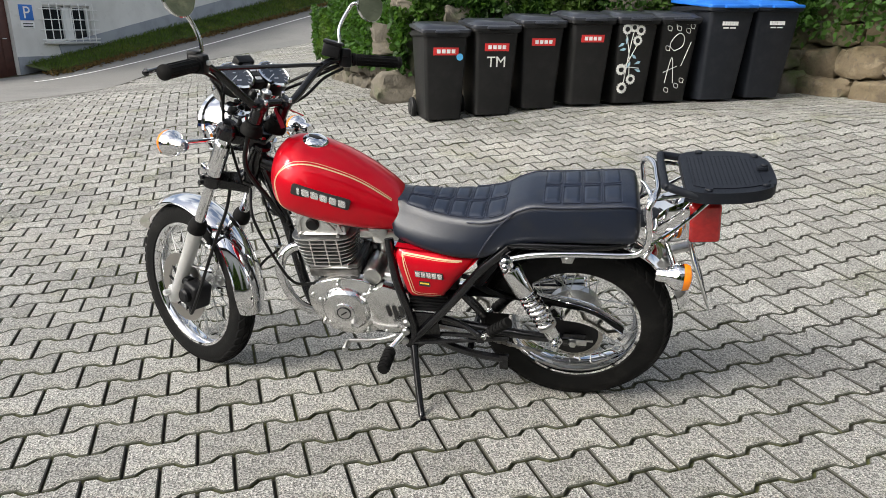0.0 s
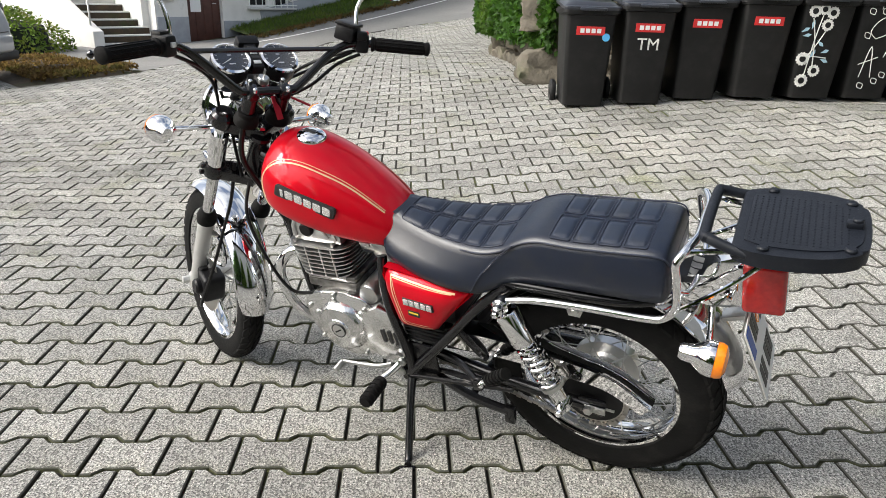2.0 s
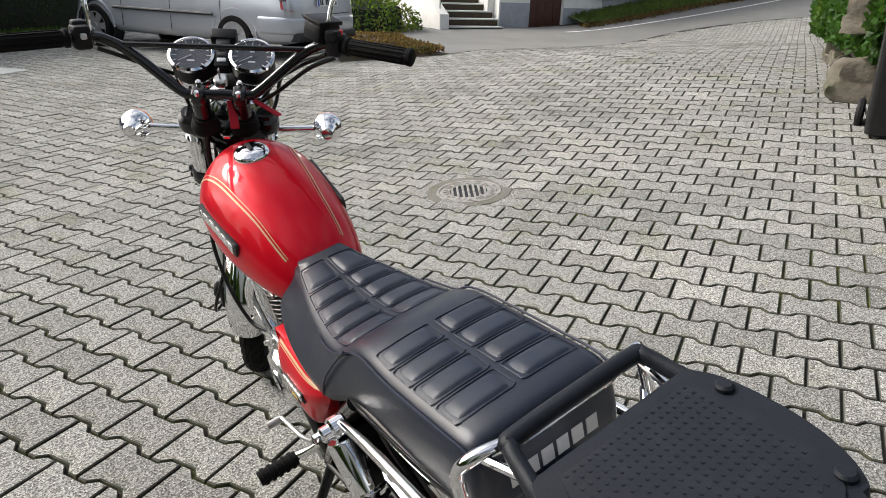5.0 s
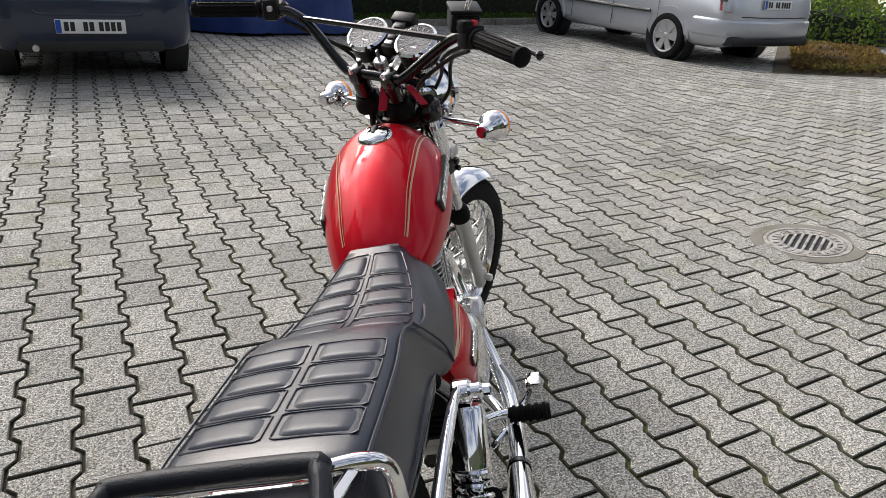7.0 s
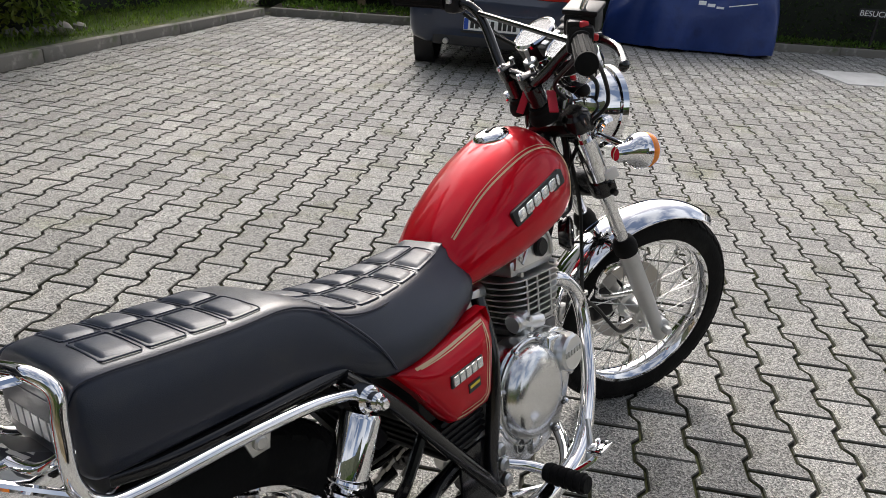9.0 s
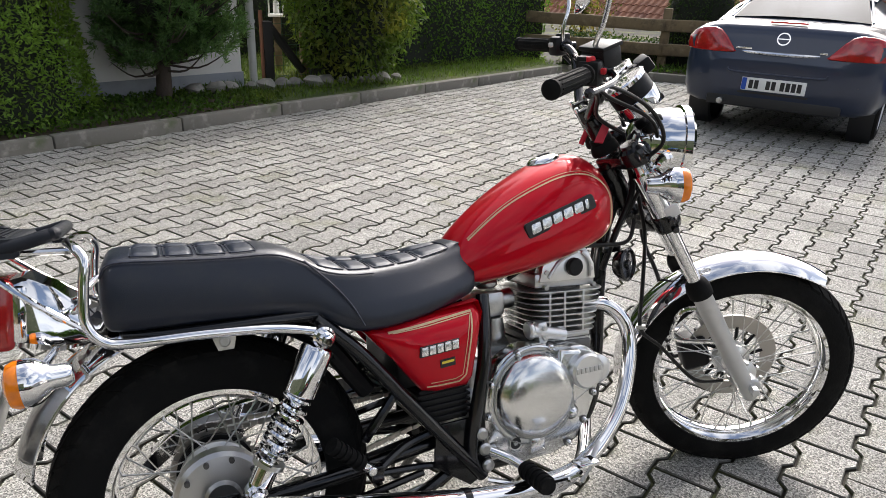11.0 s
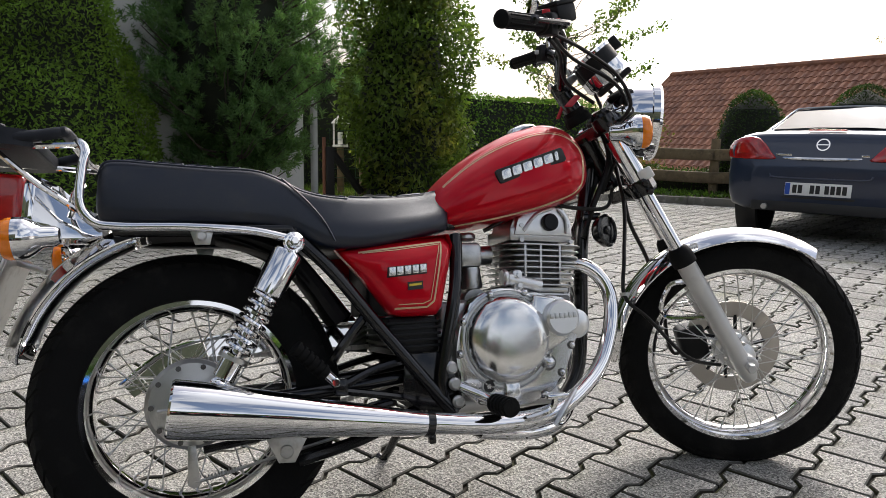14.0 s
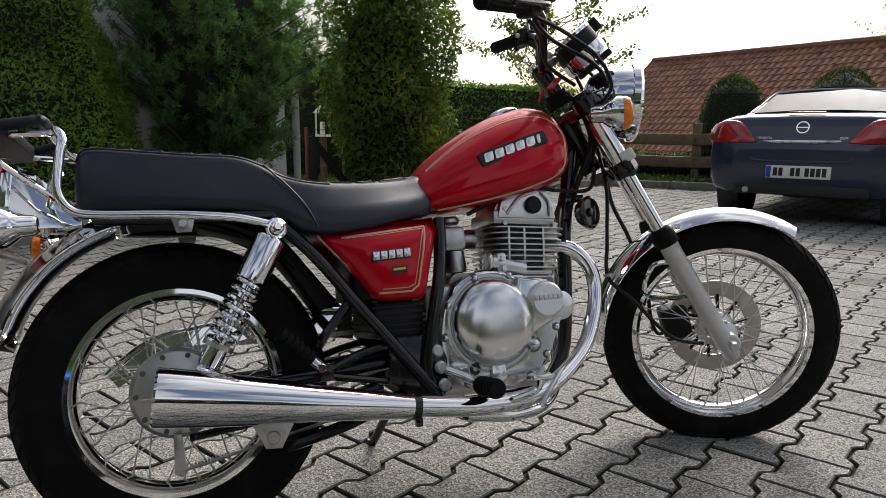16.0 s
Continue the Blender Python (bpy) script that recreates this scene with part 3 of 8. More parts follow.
# swing arm, shocks
for s in (1, -1):
    bpart("swing_arm", join(tube([(0.49, s * 0.085, 0.325), (0.2, s * 0.105, 0.305), (0.0, s * 0.108, 0.30)], 0.016, 10), box(0.07, 0.012, 0.05, (-0.005, s * 0.108, 0.30), 0.004)), BLACK)
    bpart("axle_adjuster", join(box(0.055, 0.005, 0.022, (-0.015, s * 0.119, 0.30), 0.002), disc(0.012, 0.014, (0, s * 0.126, 0.30), seg=6), tube([(-0.01, s * 0.108, 0.30), (-0.062, s * 0.108, 0.30)], 0.004, 6)), STEEL)
    top, bot = V(0.203, s * 0.165, 0.612), V(0.052, s * 0.160, 0.340)
    ax = (bot - top).normalized()
    L = (bot - top).length
    q = (-ax).to_track_quat("Z", "Y").to_matrix().to_4x4()
    shock = bpart("shock_absorber", lathe([(0, -0.020), (0.027, -0.020), (0.031, -0.026), (0.031, -0.112), (0.029, -0.114), (0, -0.114)], 24, Matrix.Translation(top) @ q), CHROME, None, "chrome rear shock absorber with open coil spring")
    helix = []
    turns, n = 7.5, 120
    for k in range(n + 1):
        a = TAU * turns * k / n
        helix.append(V(0.0260 * math.cos(a), 0.0260 * math.sin(a), -0.112 - 0.135 * k / n))
    bpart("spring", moved(tube(helix, 0.0050, 7, 0), Matrix.Translation(top) @ q), CHROME, shock)
    bpart("damper_tube", lathe([(0, -0.10), (0.013, -0.10), (0.013, -0.245), (0.022, -0.247), (0.022, -0.292), (0.012, -0.300), (0, -0.300)], 20, Matrix.Translation(top) @ q), CHROME, shock)
    bpart("collar", lathe([(0.012, -0.246), (0.030, -0.246), (0.030, -0.256), (0.012, -0.256)], 24, Matrix.Translation(top) @ q, closed=True), STEEL, shock)
    for e, c in (("upper_eye", top), ("lower_eye", bot)):
        bpart(e, join(disc(0.021, 0.030, c, bevel=0.004), disc(0.014, 0.050, c + V(0, s * 0.008, 0), bevel=0.004), disc(0.009, 0.016, c + V(0, s * 0.038, 0), seg=6, bevel=0.002)), CHROME, shock)

# frame
for s in (1, -1):
    bpart("frame_tube", tube([(0.20, s * 0.125, 0.640), (0.285, s * 0.130, 0.553), (0.385, s * 0.135, 0.420), (0.525, s * 0.130, 0.243)], 0.0140, 12), BLACK)
    bpart("frame_tube", tube([(0.572, s * 0.095, 0.625), (0.550, s * 0.130, 0.50), (0.505, s * 0.130, 0.30), (0.53, s * 0.125, 0.235)], 0.0145, 10), BLACK)
    bpart("frame_tube", tube([(0.575, s * 0.070, 0.655), (0.40, s * 0.115, 0.640), (0.20, s * 0.120, 0.645), (-0.04, s * 0.112, 0.650), (-0.13, s * 0.09, 0.655)], 0.013, 10), BLACK)
    bpart("frame_tube", tube([(0.36, s * 0.12, 0.47), (0.30, s * 0.12, 0.40), (0.28, s * 0.11, 0.37)], 0.010, 8), BLACK)
    bpart("frame_bracket", prism([(0.43, 0.37), (0.52, 0.37), (0.56, 0.25), (0.50, 0.22), (0.42, 0.28)], s * 0.118, s * 0.126, 0.002), BLACK)
bpart("down_tube", tube([(0.985, 0, 0.80), (0.945, 0, 0.60), (0.925, 0, 0.40), (0.895, 0, 0.27), (0.80, 0, 0.20), (0.55, 0, 0.195)], 0.018, 10), BLACK)
bpart("backbone", tube([(0.985, 0, 0.82), (0.80, 0, 0.75), (0.55, 0, 0.68)], 0.024, 10), BLACK)
hq = Matrix.Translation(HEAD) @ (AX.to_track_quat("Z", "Y").to_matrix().to_4x4())
bpart("steering_head", lathe([(0, 0.855), (0.030, 0.855), (0.032, 0.865), (0.026, 0.875), (0.026, 0.985), (0.032, 0.995), (0.030, 1.005), (0, 1.005)], 24, hq), BLACK)
air_box = bpart("air_box", box(0.14, 0.22, 0.15, (0.43, 0, 0.53), 0.012), PLASTIC, None, "ribbed black plastic air box")
bpart("lower_cover", box(0.11, 0.235, 0.08, (0.455, 0, 0.41), 0.008), PLASTIC, air_box)
for k in range(5):
    bpart("cover_rib", box(0.12, 0.245, 0.006, (0.455, 0, 0.385 + 0.013 * k), 0.001), PLASTIC, air_box)
bpart("inner_fender", join(*[tube([(0.28 + 0.03, y, 0.45), (0.20, y, 0.60), (0.06, y, 0.655)], 0.02, 8) for y in (-0.05, 0, 0.05)]), PLASTIC)

# engine
crank = join(box(0.33, 0.17, 0.17, (0.67, 0, 0.345), 0.03, 3), box(0.16, 0.16, 0.10, (0.60, 0, 0.43), 0.02, 3), box(0.30, 0.12, 0.05, (0.68, 0, 0.245), 0.02, 3))
engine = bpart("engine", crank, CAST, None, "silver single-cylinder engine with cooling fins")
cover_out = [(0.555, 0.40), (0.575, 0.455), (0.62, 0.492), (0.69, 0.500), (0.75, 0.480), (0.80, 0.478), (0.845, 0.450), (0.855, 0.405), (0.825, 0.335), (0.795, 0.280), (0.74, 0.243), (0.66, 0.238), (0.59, 0.25), (0.555, 0.30), (0.548, 0.35)]
bpart("clutch_cover", join(prism(cover_out, -0.075, -0.118, 0.006, 2, 3),
      lathe([(0, 0.160), (0.03, 0.1595), (0.06, 0.157), (0.080, 0.151), (0.092, 0.142), (0.099, 0.128), (0.102, 0.118), (0.110, 0.1165), (0.112, 0.10), (0, 0.09)], 56, Matrix.Translation((0.672, 0, 0.385)) @ pose(0, 0, 0, 90)),
      prism([(0.655, 0.29), (0.69, 0.29), (0.695, 0.245), (0.65, 0.245)], -0.10, -0.128, 0.006),
      lathe([(0.108, 0.112), (0.1085, 0.122), (0.1105, 0.1245), (0.1135, 0.1225), (0.115, 0.112)], 56, Matrix.Translation((0.672, 0, 0.385)) @ pose(0, 0, 0, 90), closed=True),
      prism([(0.735, 0.482), (0.785, 0.474), (0.840, 0.430), (0.815, 0.375), (0.765, 0.350), (0.720, 0.400)], -0.105, -0.139, 0.010, 3)), DOME, engine, "polished aluminium clutch cover")
bpart("cover_groove", lathe([(0.102, 0.112), (0.1025, 0.1195), (0.1075, 0.1195), (0.108, 0.112)], 56, Matrix.Translation((0.672, 0, 0.385)) @ pose(0, 0, 0, 90), closed=True), CAST, engine)
bpart("filter_cap", lathe([(0, 0.158), (0.036, 0.158), (0.041, 0.153), (0.043, 0.11), (0, 0.11)], 32, Matrix.Translation((0.796, 0, 0.425)) @ pose(0, 0, 0, 90)), BRUSHED, engine)
bpart("filter_cap_lettering", join(*[box(0.008, 0.002, 0.012, (0.766 + 0.0115 * k, -0.159, 0.430), 0.0005) for k in range(6)]), CAST, engine)
bpart("starter_cap", lathe([(0, 0.120), (0.024, 0.119), (0.034, 0.112), (0.036, 0.06), (0, 0.06)], 28, Matrix.Translation((0.852, 0, 0.408)) @ pose(0, 0, 0, 90)), BRUSHED, engine)
for bx, bz in ((0.567, 0.43), (0.562, 0.29), (0.60, 0.255), (0.755, 0.255), (0.80, 0.30), (0.83, 0.36), (0.635, 0.487), (0.72, 0.488), (0.555, 0.36)):
    bpart("dark_ring", disc(0.0095, 0.003, (bx, -0.1185, bz), seg=16), BARREL, engine)
    bpart("bolt", lathe([(0, 0.130), (0.003, 0.1295), (0.006, 0.127), (0.007, 0.124), (0.007, 0.116), (0, 0.116)], 14, Matrix.Translation((bx, 0, bz)) @ pose(0, 0, 0, 90)), CHROME, engine)
# flat dark disc painted as the shaded recess round the oil plug
bpart("dark_ring", disc(0.0185, 0.003, (0.768, -0.1185, 0.325), seg=24), BARREL, engine)
bpart("oil_plug", lathe([(0, 0.134), (0.006, 0.133), (0.011, 0.129), (0.014, 0.124), (0.014, 0.116), (0, 0.116)], 24, Matrix.Translation((0.768, 0, 0.325)) @ pose(0, 0, 0, 90)), CHROME, engine, "chrome domed oil plug")
bpart("oil_window", disc(0.0135, 0.006, (0.618, -0.1185, 0.285), seg=24), DARK_PRINT_SHADE, engine)
bpart("window_ring", lathe([(0.0135, 0.116), (0.0135, 0.1225), (0.0160, 0.1225), (0.0165, 0.116)], 24, Matrix.Translation((0.618, 0, 0.285)) @ pose(0, 0, 0, 90), closed=True), STEEL, engine)
bpart("window_star", join(*[moved(box(0.011, 0.002, 0.003, (0, 0, 0), 0.0005), pose(0.618, -0.1222, 0.285, 0, 60 * k)) for k in range(3)]), STEEL, engine)
# left side covers
bpart("generator_cover", join(lathe([(0, -0.140), (0.034, -0.140), (0.036, -0.136), (0.070, -0.132), (0.082, -0.118), (0.086, -0.075), (0, -0.075)], 40, Matrix.Translation((0.735, 0, 0.355)) @ pose(0, 0, 0, 90)),
      prism([(0.63, 0.45), (0.75, 0.47), (0.85, 0.43), (0.86, 0.36), (0.80, 0.26), (0.68, 0.25), (0.62, 0.30)], 0.07, 0.11, 0.006, 2, 3)), POLISHED, engine, "polished aluminium generator cover")
bpart("cover_slot", disc(0.020, 0.004, (0.735, 0.1405, 0.355)), CAST, engine)
bpart("sprocket_cover", prism([(0.515, 0.445), (0.60, 0.465), (0.655, 0.43), (0.65, 0.30), (0.60, 0.275), (0.53, 0.285), (0.505, 0.33)], 0.08, 0.128, 0.008, 2), POLISHED, engine, "aluminium sprocket cover with three slots")
for k in range(3):
    # no slot is cut: a dark piece gives its shade
    bpart("vent_slot", moved(box(0.012, 0.003, 0.045, (0, 0, 0), 0.004), pose(0.543 + 0.021 * k, 0.129, 0.372, 0, 12)), DARK_PRINT_SHADE, engine)
for bx, bz in ((0.525, 0.43), (0.64, 0.445), (0.60, 0.285), (0.67, 0.265), (0.82, 0.29), (0.845, 0.40), (0.75, 0.46)):
    bpart("bolt", disc(0.007, 0.012, (bx, 0.124 if bx < 0.65 else 0.112, bz), bevel=0.002, seg=12), STEEL, engine)
bpart("starter_housing", lathe([(0, -0.02), (0.030, -0.02), (0.034, -0.012), (0.034, 0.085), (0.028, 0.095), (0, 0.097)], 28, Matrix.Translation((0.640, 0, 0.475)) @ pose(0, 0, 0, -90)), STEEL, engine)
bpart("case_seam", prism([(0.508, 0.262), (0.60, 0.236), (0.80, 0.236), (0.86, 0.30), (0.885, 0.40), (0.872, 0.402), (0.845, 0.31), (0.79, 0.25), (0.60, 0.25), (0.52, 0.275)], -0.004, 0.004, 0.001), CAST, engine)
# dark piece drawn as the shaded slit
bpart("cover_slit", moved(box(0.026, 0.002, 0.005, (0, 0, 0), 0.001), pose(0.735, 0.1432, 0.355, 0, 35)), DARK_PRINT_SHADE, engine)
bpart("cover_ring", lathe([(0.021, 0.140), (0.024, 0.140), (0.024, 0.1425), (0.021, 0.1425)], 28, Matrix.Translation((0.735, 0, 0.355)) @ pose(0, 0, 0, -90), closed=True), DARK_PRINT_SHADE, engine)
for k in range(4):
    a = radians(140 - 62 * k)
    bpart("cover_lobe", disc(0.009, 0.012, (0.735 + 0.090 * math.cos(a), 0.110, 0.355 + 0.090 * math.sin(a)), bevel=0.004, seg=14), CAST, engine)
# cylinder with fins, head
LEAN_C = Matrix.Translation((0.775, 0, 0.44)) @ pose(0, 0, 0, 0, 4) @ Matrix.Translation((-0.775, 0, -0.44))
# barrel coloured dark so that the gaps between the fins look shaded
bpart("cylinder", moved(join(box(0.125, 0.112, 0.22, (0.785, 0, 0.53), 0.02, 3), box(0.17, 0.16, 0.028, (0.772, 0, 0.468), 0.006), box(0.17, 0.155, 0.016, (0.772, 0, 0.492), 0.005)), LEAN_C), BARREL, engine)
for k in range(8):
    w = 0.178 + 0.0056 * k
    fin = slab(rounded(w, 0.184, 0.050, 5), 0, 0.0034, 0.0008, 1)
    bpart("cooling_fin", moved(fin, LEAN_C @ pose(0.790, 0, 0.503 + 0.0136 * k)), CAST, engine)
for y in (-0.0895, 0.0895):
    for bx in (0.735, 0.775, 0.825):
        bpart("fin_rib", moved(box(0.006, 0.004, 0.098, (bx, y, 0.553), 0.0015), LEAN_C), CAST, engine)
bpart("cylinder_base", moved(join(box(0.150, 0.150, 0.026, (0.785, 0, 0.478), 0.006), box(0.135, 0.158, 0.012, (0.785, 0, 0.494), 0.004)), LEAN_C), CAST, engine)
for s in (1, -1):
    for bx in (0.722, 0.846):
        bpart("stud_nut", moved(disc(0.008, 0.016, (bx, s * 0.070, 0.492), axis="z", seg=6, bevel=0.001), LEAN_C), STEEL, engine)
    bpart("rocker_cover", moved(prism([(0.712, 0.622), (0.722, 0.662), (0.752, 0.684), (0.800, 0.695), (0.845, 0.688), (0.862, 0.660), (0.866, 0.624)], s * 0.060, s * 0.080, 0.005, 2), LEAN_C), BRUSHED, engine)
    bpart("cover_rib", moved(tube([(0.735, s * 0.081, 0.632), (0.768, s * 0.082, 0.672), (0.812, s * 0.081, 0.690)], 0.0045, 8), LEAN_C), CAST, engine)
    bpart("cover_rib", moved(tube([(0.848, s * 0.081, 0.630), (0.845, s * 0.082, 0.665), (0.825, s * 0.081, 0.688)], 0.0040, 8), LEAN_C), CAST, engine)
bpart("cylinder_head", moved(join(box(0.165, 0.15, 0.035, (0.785, 0, 0.625), 0.008), prism([(0.705, 0.635), (0.72, 0.668), (0.755, 0.688), (0.80, 0.700), (0.85, 0.700), (0.868, 0.68), (0.872, 0.64)], -0.062, 0.062, 0.012, 2), box(0.05, 0.16, 0.03, (0.805, 0, 0.655), 0.008), tube([(0.84, -0.03, 0.70), (0.895, -0.05, 0.725)], 0.009, 8)), LEAN_C), CAST, engine, "cast aluminium cylinder head")
for s in (1, -1):
    bpart("tappet_cap", moved(disc(0.021, 0.03, (0.803, s * 0.078, 0.655), bevel=0.004), LEAN_C), PLASTIC, engine)
    for bx, bz in ((0.73, 0.645), (0.85, 0.648), (0.73, 0.61), (0.86, 0.61)):
        bpart("bolt", moved(disc(0.006, 0.012, (bx, s * 0.078, bz), seg=6), LEAN_C), STEEL, engine)
bpart("cam_tensioner", join(tube([(0.690, -0.088, 0.523), (0.775, -0.092, 0.500)], 0.016, 14), disc(0.021, 0.014, (0.688, -0.088, 0.524), axis="x", seg=18, bevel=0.004), box(0.026, 0.030, 0.052, (0.716, -0.088, 0.516), 0.008), disc(0.006, 0.012, (0.716, -0.106, 0.528), seg=6), disc(0.006, 0.012, (0.716, -0.106, 0.505), seg=6)), BRUSHED, engine)
carb = bpart("carburettor", join(box(0.06, 0.07, 0.06, (0.625, -0.01, 0.585), 0.012), lathe([(0, 0.0), (0.026, 0.0), (0.028, 0.01), (0.024, 0.05), (0, 0.05)], 20, pose(0.625, -0.03, 0.505)), tube([(0.69, 0, 0.585), (0.55, 0, 0.585)], 0.024, 12), disc(0.026, 0.02, (0.625, -0.01, 0.63), axis="z", bevel=0.006)), STEEL, None, "grey metal carburettor")
bpart("intake_boot", tube([(0.56, 0, 0.585), (0.49, 0, 0.565)], 0.032, 12), PLASTIC, carb)
bpart("fuel_tap", join(disc(0.012, 0.03, (0.62, 0.09, 0.66), bevel=0.002), box(0.03, 0.006, 0.01, (0.61, 0.107, 0.66), 0.002)), STEEL)

# exhaust, twin header pipes into one silencer on the right
pipe = [(0.858, -0.045, 0.552), (0.912, -0.062, 0.546), (0.952, -0.076, 0.508), (0.964, -0.086, 0.450), (0.938, -0.106, 0.372), (0.875, -0.138, 0.292), (0.745, -0.182, 0.225), (0.60, -0.198, 0.216), (0.455, -0.205, 0.235)]
exhaust = bpart("exhaust", tube(pipe, [0.016, 0.0175, 0.0175, 0.0175, 0.0175, 0.0175, 0.019, 0.0205, 0.022], 16), CHROME, None, "chrome exhaust pipe and tapered silencer")
pipe2 = [(0.858, 0.045, 0.552), (0.912, 0.062, 0.546), (0.948, 0.080, 0.508), (0.958, 0.085, 0.44), (0.925, 0.065, 0.32), (0.87, -0.02, 0.225), (0.78, -0.12, 0.19), (0.68, -0.17, 0.185), (0.56, -0.195, 0.205)]
bpart("header_pipe", tube(pipe2, 0.016, 14), CHROME, exhaust)
sil_a, sil_b = V(0.458, -0.203, 0.232), V(-0.030, -0.217, 0.314)
sd = (sil_b - sil_a).normalized()
sq = Matrix.Translation(sil_a) @ sd.to_track_quat("Z", "Y").to_matrix().to_4x4()
SL = (sil_b - sil_a).length
bpart("silencer", lathe([(0, -0.004), (0.022, -0.004), (0.0235, 0.01), (0.036, 0.22), (0.050, SL - 0.10), (0.0535, SL - 0.02), (0.0535, SL), (0.050, SL + 0.004), (0.046, SL - 0.01), (0.018, SL - 0.03), (0, SL - 0.03)], 36, sq), CHROME, exhaust, "chrome silencer megaphone")
bpart("pipe_clamp", join(lathe([(0.021, 0.0), (0.026, 0.0), (0.026, 0.014), (0.021, 0.014)], 24, sq, closed=True), box(0.014, 0.02, 0.02, sil_a + V(0.0, 0.01, -0.03), 0.003)), BLACK, exhaust)
bpart("silencer_hanger", join(prism([(0.13, 0.245), (0.21, 0.235), (0.185, 0.190), (0.155, 0.192)], -0.196, -0.190, 0.001), disc(0.013, 0.012, (0.17, -0.195, 0.212), bevel=0.002)), STEEL, exhaust)
bpart("pipe_bracket", tube([(0.80, -0.175, 0.265), (0.76, -0.20, 0.235), (0.73, -0.205, 0.20)], 0.006, 8), STEEL, exhaust)

# foot controls
for s in (1, -1):
    px = 0.575 if s > 0 else 0.60
    ribs = []
    for k in range(11):
        r_ = 0.0205 if k % 2 else 0.0172
        ribs += [(r_, 0.19 + 0.0085 * k), (r_, 0.19 + 0.0085 * k + 0.008)]
    peg = bpart("footpeg", lathe([(0, ribs[0][1])] + ribs + [(0, ribs[-1][1])], 20, Matrix.Translation((px, 0, 0.258)) @ pose(0, 0, 0, -90 * s)), RUBBER, None, "black ribbed rubber footpeg")
    bpart("peg_mount", tube([(0.53, s * 0.125, 0.30), (px - 0.02, s * 0.16, 0.275), (px, s * 0.19, 0.262)], 0.011, 10), CHROME, peg)
    for bz in (0.335, 0.30, 0.262):
        bpart("bolt", disc(0.014, 0.016, (0.527 + (0.335 - bz) * 0.15, s * 0.140, bz), bevel=0.005, seg=14), STEEL, peg)
    p0, p1 = V(0.285, s * 0.155, 0.318), V(0.188, s * 0.180, 0.412)
    aim = (p1 - p0).to_track_quat("Z", "Y").to_matrix().to_4x4()
    ribs = []
    for k in range(12):
        ribs += [(0.0165 if k % 2 else 0.0135, 0.3 * (p1 - p0).length + 0.0072 * k), (0.0165 if k % 2 else 0.0135, 0.3 * (p1 - p0).length + 0.0072 * k + 0.0068)]
    rear_peg = bpart("passenger_footpeg", lathe([(0, ribs[0][1])] + ribs + [(0, ribs[-1][1])], 20, Matrix.Translation(p0) @ aim), RUBBER, None, "black rubber folded passenger footpeg")
    bpart("peg_bracket", join(box(0.026, 0.026, 0.034, p0, 0.004), tube([p0, V(0.36, s * 0.125, 0.345), V(0.44, s * 0.12, 0.36)], 0.009, 8), tube([p0 + V(0, -s * 0.01, -0.008), V(0.40, s * 0.115, 0.285), V(0.47, s * 0.115, 0.27)], 0.008, 8)), BLACK, rear_peg)
    bpart("clevis", join(tube([p0, p0 + (p1 - p0) * 0.3], 0.0105, 10), disc(0.009, 0.034, p0 + (p1 - p0) * 0.12, bevel=0.002)), CHROME, rear_peg)
bpart("brake_pedal", join(tube([(0.53, -0.15, 0.235), (0.62, -0.185, 0.215), (0.70, -0.235, 0.235), (0.715, -0.245, 0.262)], 0.007, 8), box(0.05, 0.036, 0.010, (0.712, -0.250, 0.268), 0.003)), CHROME, None, "chrome brake pedal")
bpart("gear_lever", join(tube([(0.565, 0.145, 0.285), (0.62, 0.155, 0.268), (0.72, 0.165, 0.262)], 0.006, 8), disc(0.010, 0.04, (0.725, 0.185, 0.258), bevel=0.002)), STEEL, None, "steel gear lever")
stand = bpart("side_stand", tube([(0.515, 0.115, 0.255), (0.500, 0.17, 0.20), (0.465, 0.275, 0.085), (0.452, 0.305, 0.082)], [0.016, 0.012, 0.011, 0.010], 10), BLACK, None, "black side stand folded out")
bpart("stand_foot", moved(box(0.055, 0.03, 0.012, (0, 0, 0), 0.004), pose(0.458, 0.310, 0.0755, 13.5)), BLACK, stand)
bpart("stand_bracket", join(box(0.06, 0.05, 0.03, (0.515, 0.115, 0.26), 0.006), tube([(0.515, 0.14, 0.255), (0.20, 0.13, 0.30)], 0.007, 8)), BLACK, stand)
bpart("centre_stand", join(tube([(0.46, 0.10, 0.25), (0.33, 0.12, 0.22), (0.22, 0.12, 0.205)], 0.013, 8), tube([(0.46, -0.10, 0.25), (0.33, -0.12, 0.205), (0.20, -0.11, 0.175)], 0.013, 8), tube([(0.33, 0.12, 0.22), (0.33, -0.12, 0.205)], 0.011, 8), box(0.03, 0.02, 0.06, (0.215, 0.12, 0.195), 0.005)), BLACK, None, "black centre stand folded up")

# tank
TANK = [(0.525, 0.655, 0.700, 0.060), (0.54, 0.640, 0.742, 0.085), (0.60, 0.645, 0.797, 0.112), (0.68, 0.655, 0.850, 0.132), (0.76, 0.670, 0.888, 0.142), (0.83, 0.688, 0.908, 0.143), (0.88, 0.704, 0.905, 0.132), (0.915, 0.728, 0.880, 0.108), (0.938, 0.765, 0.840, 0.060)]


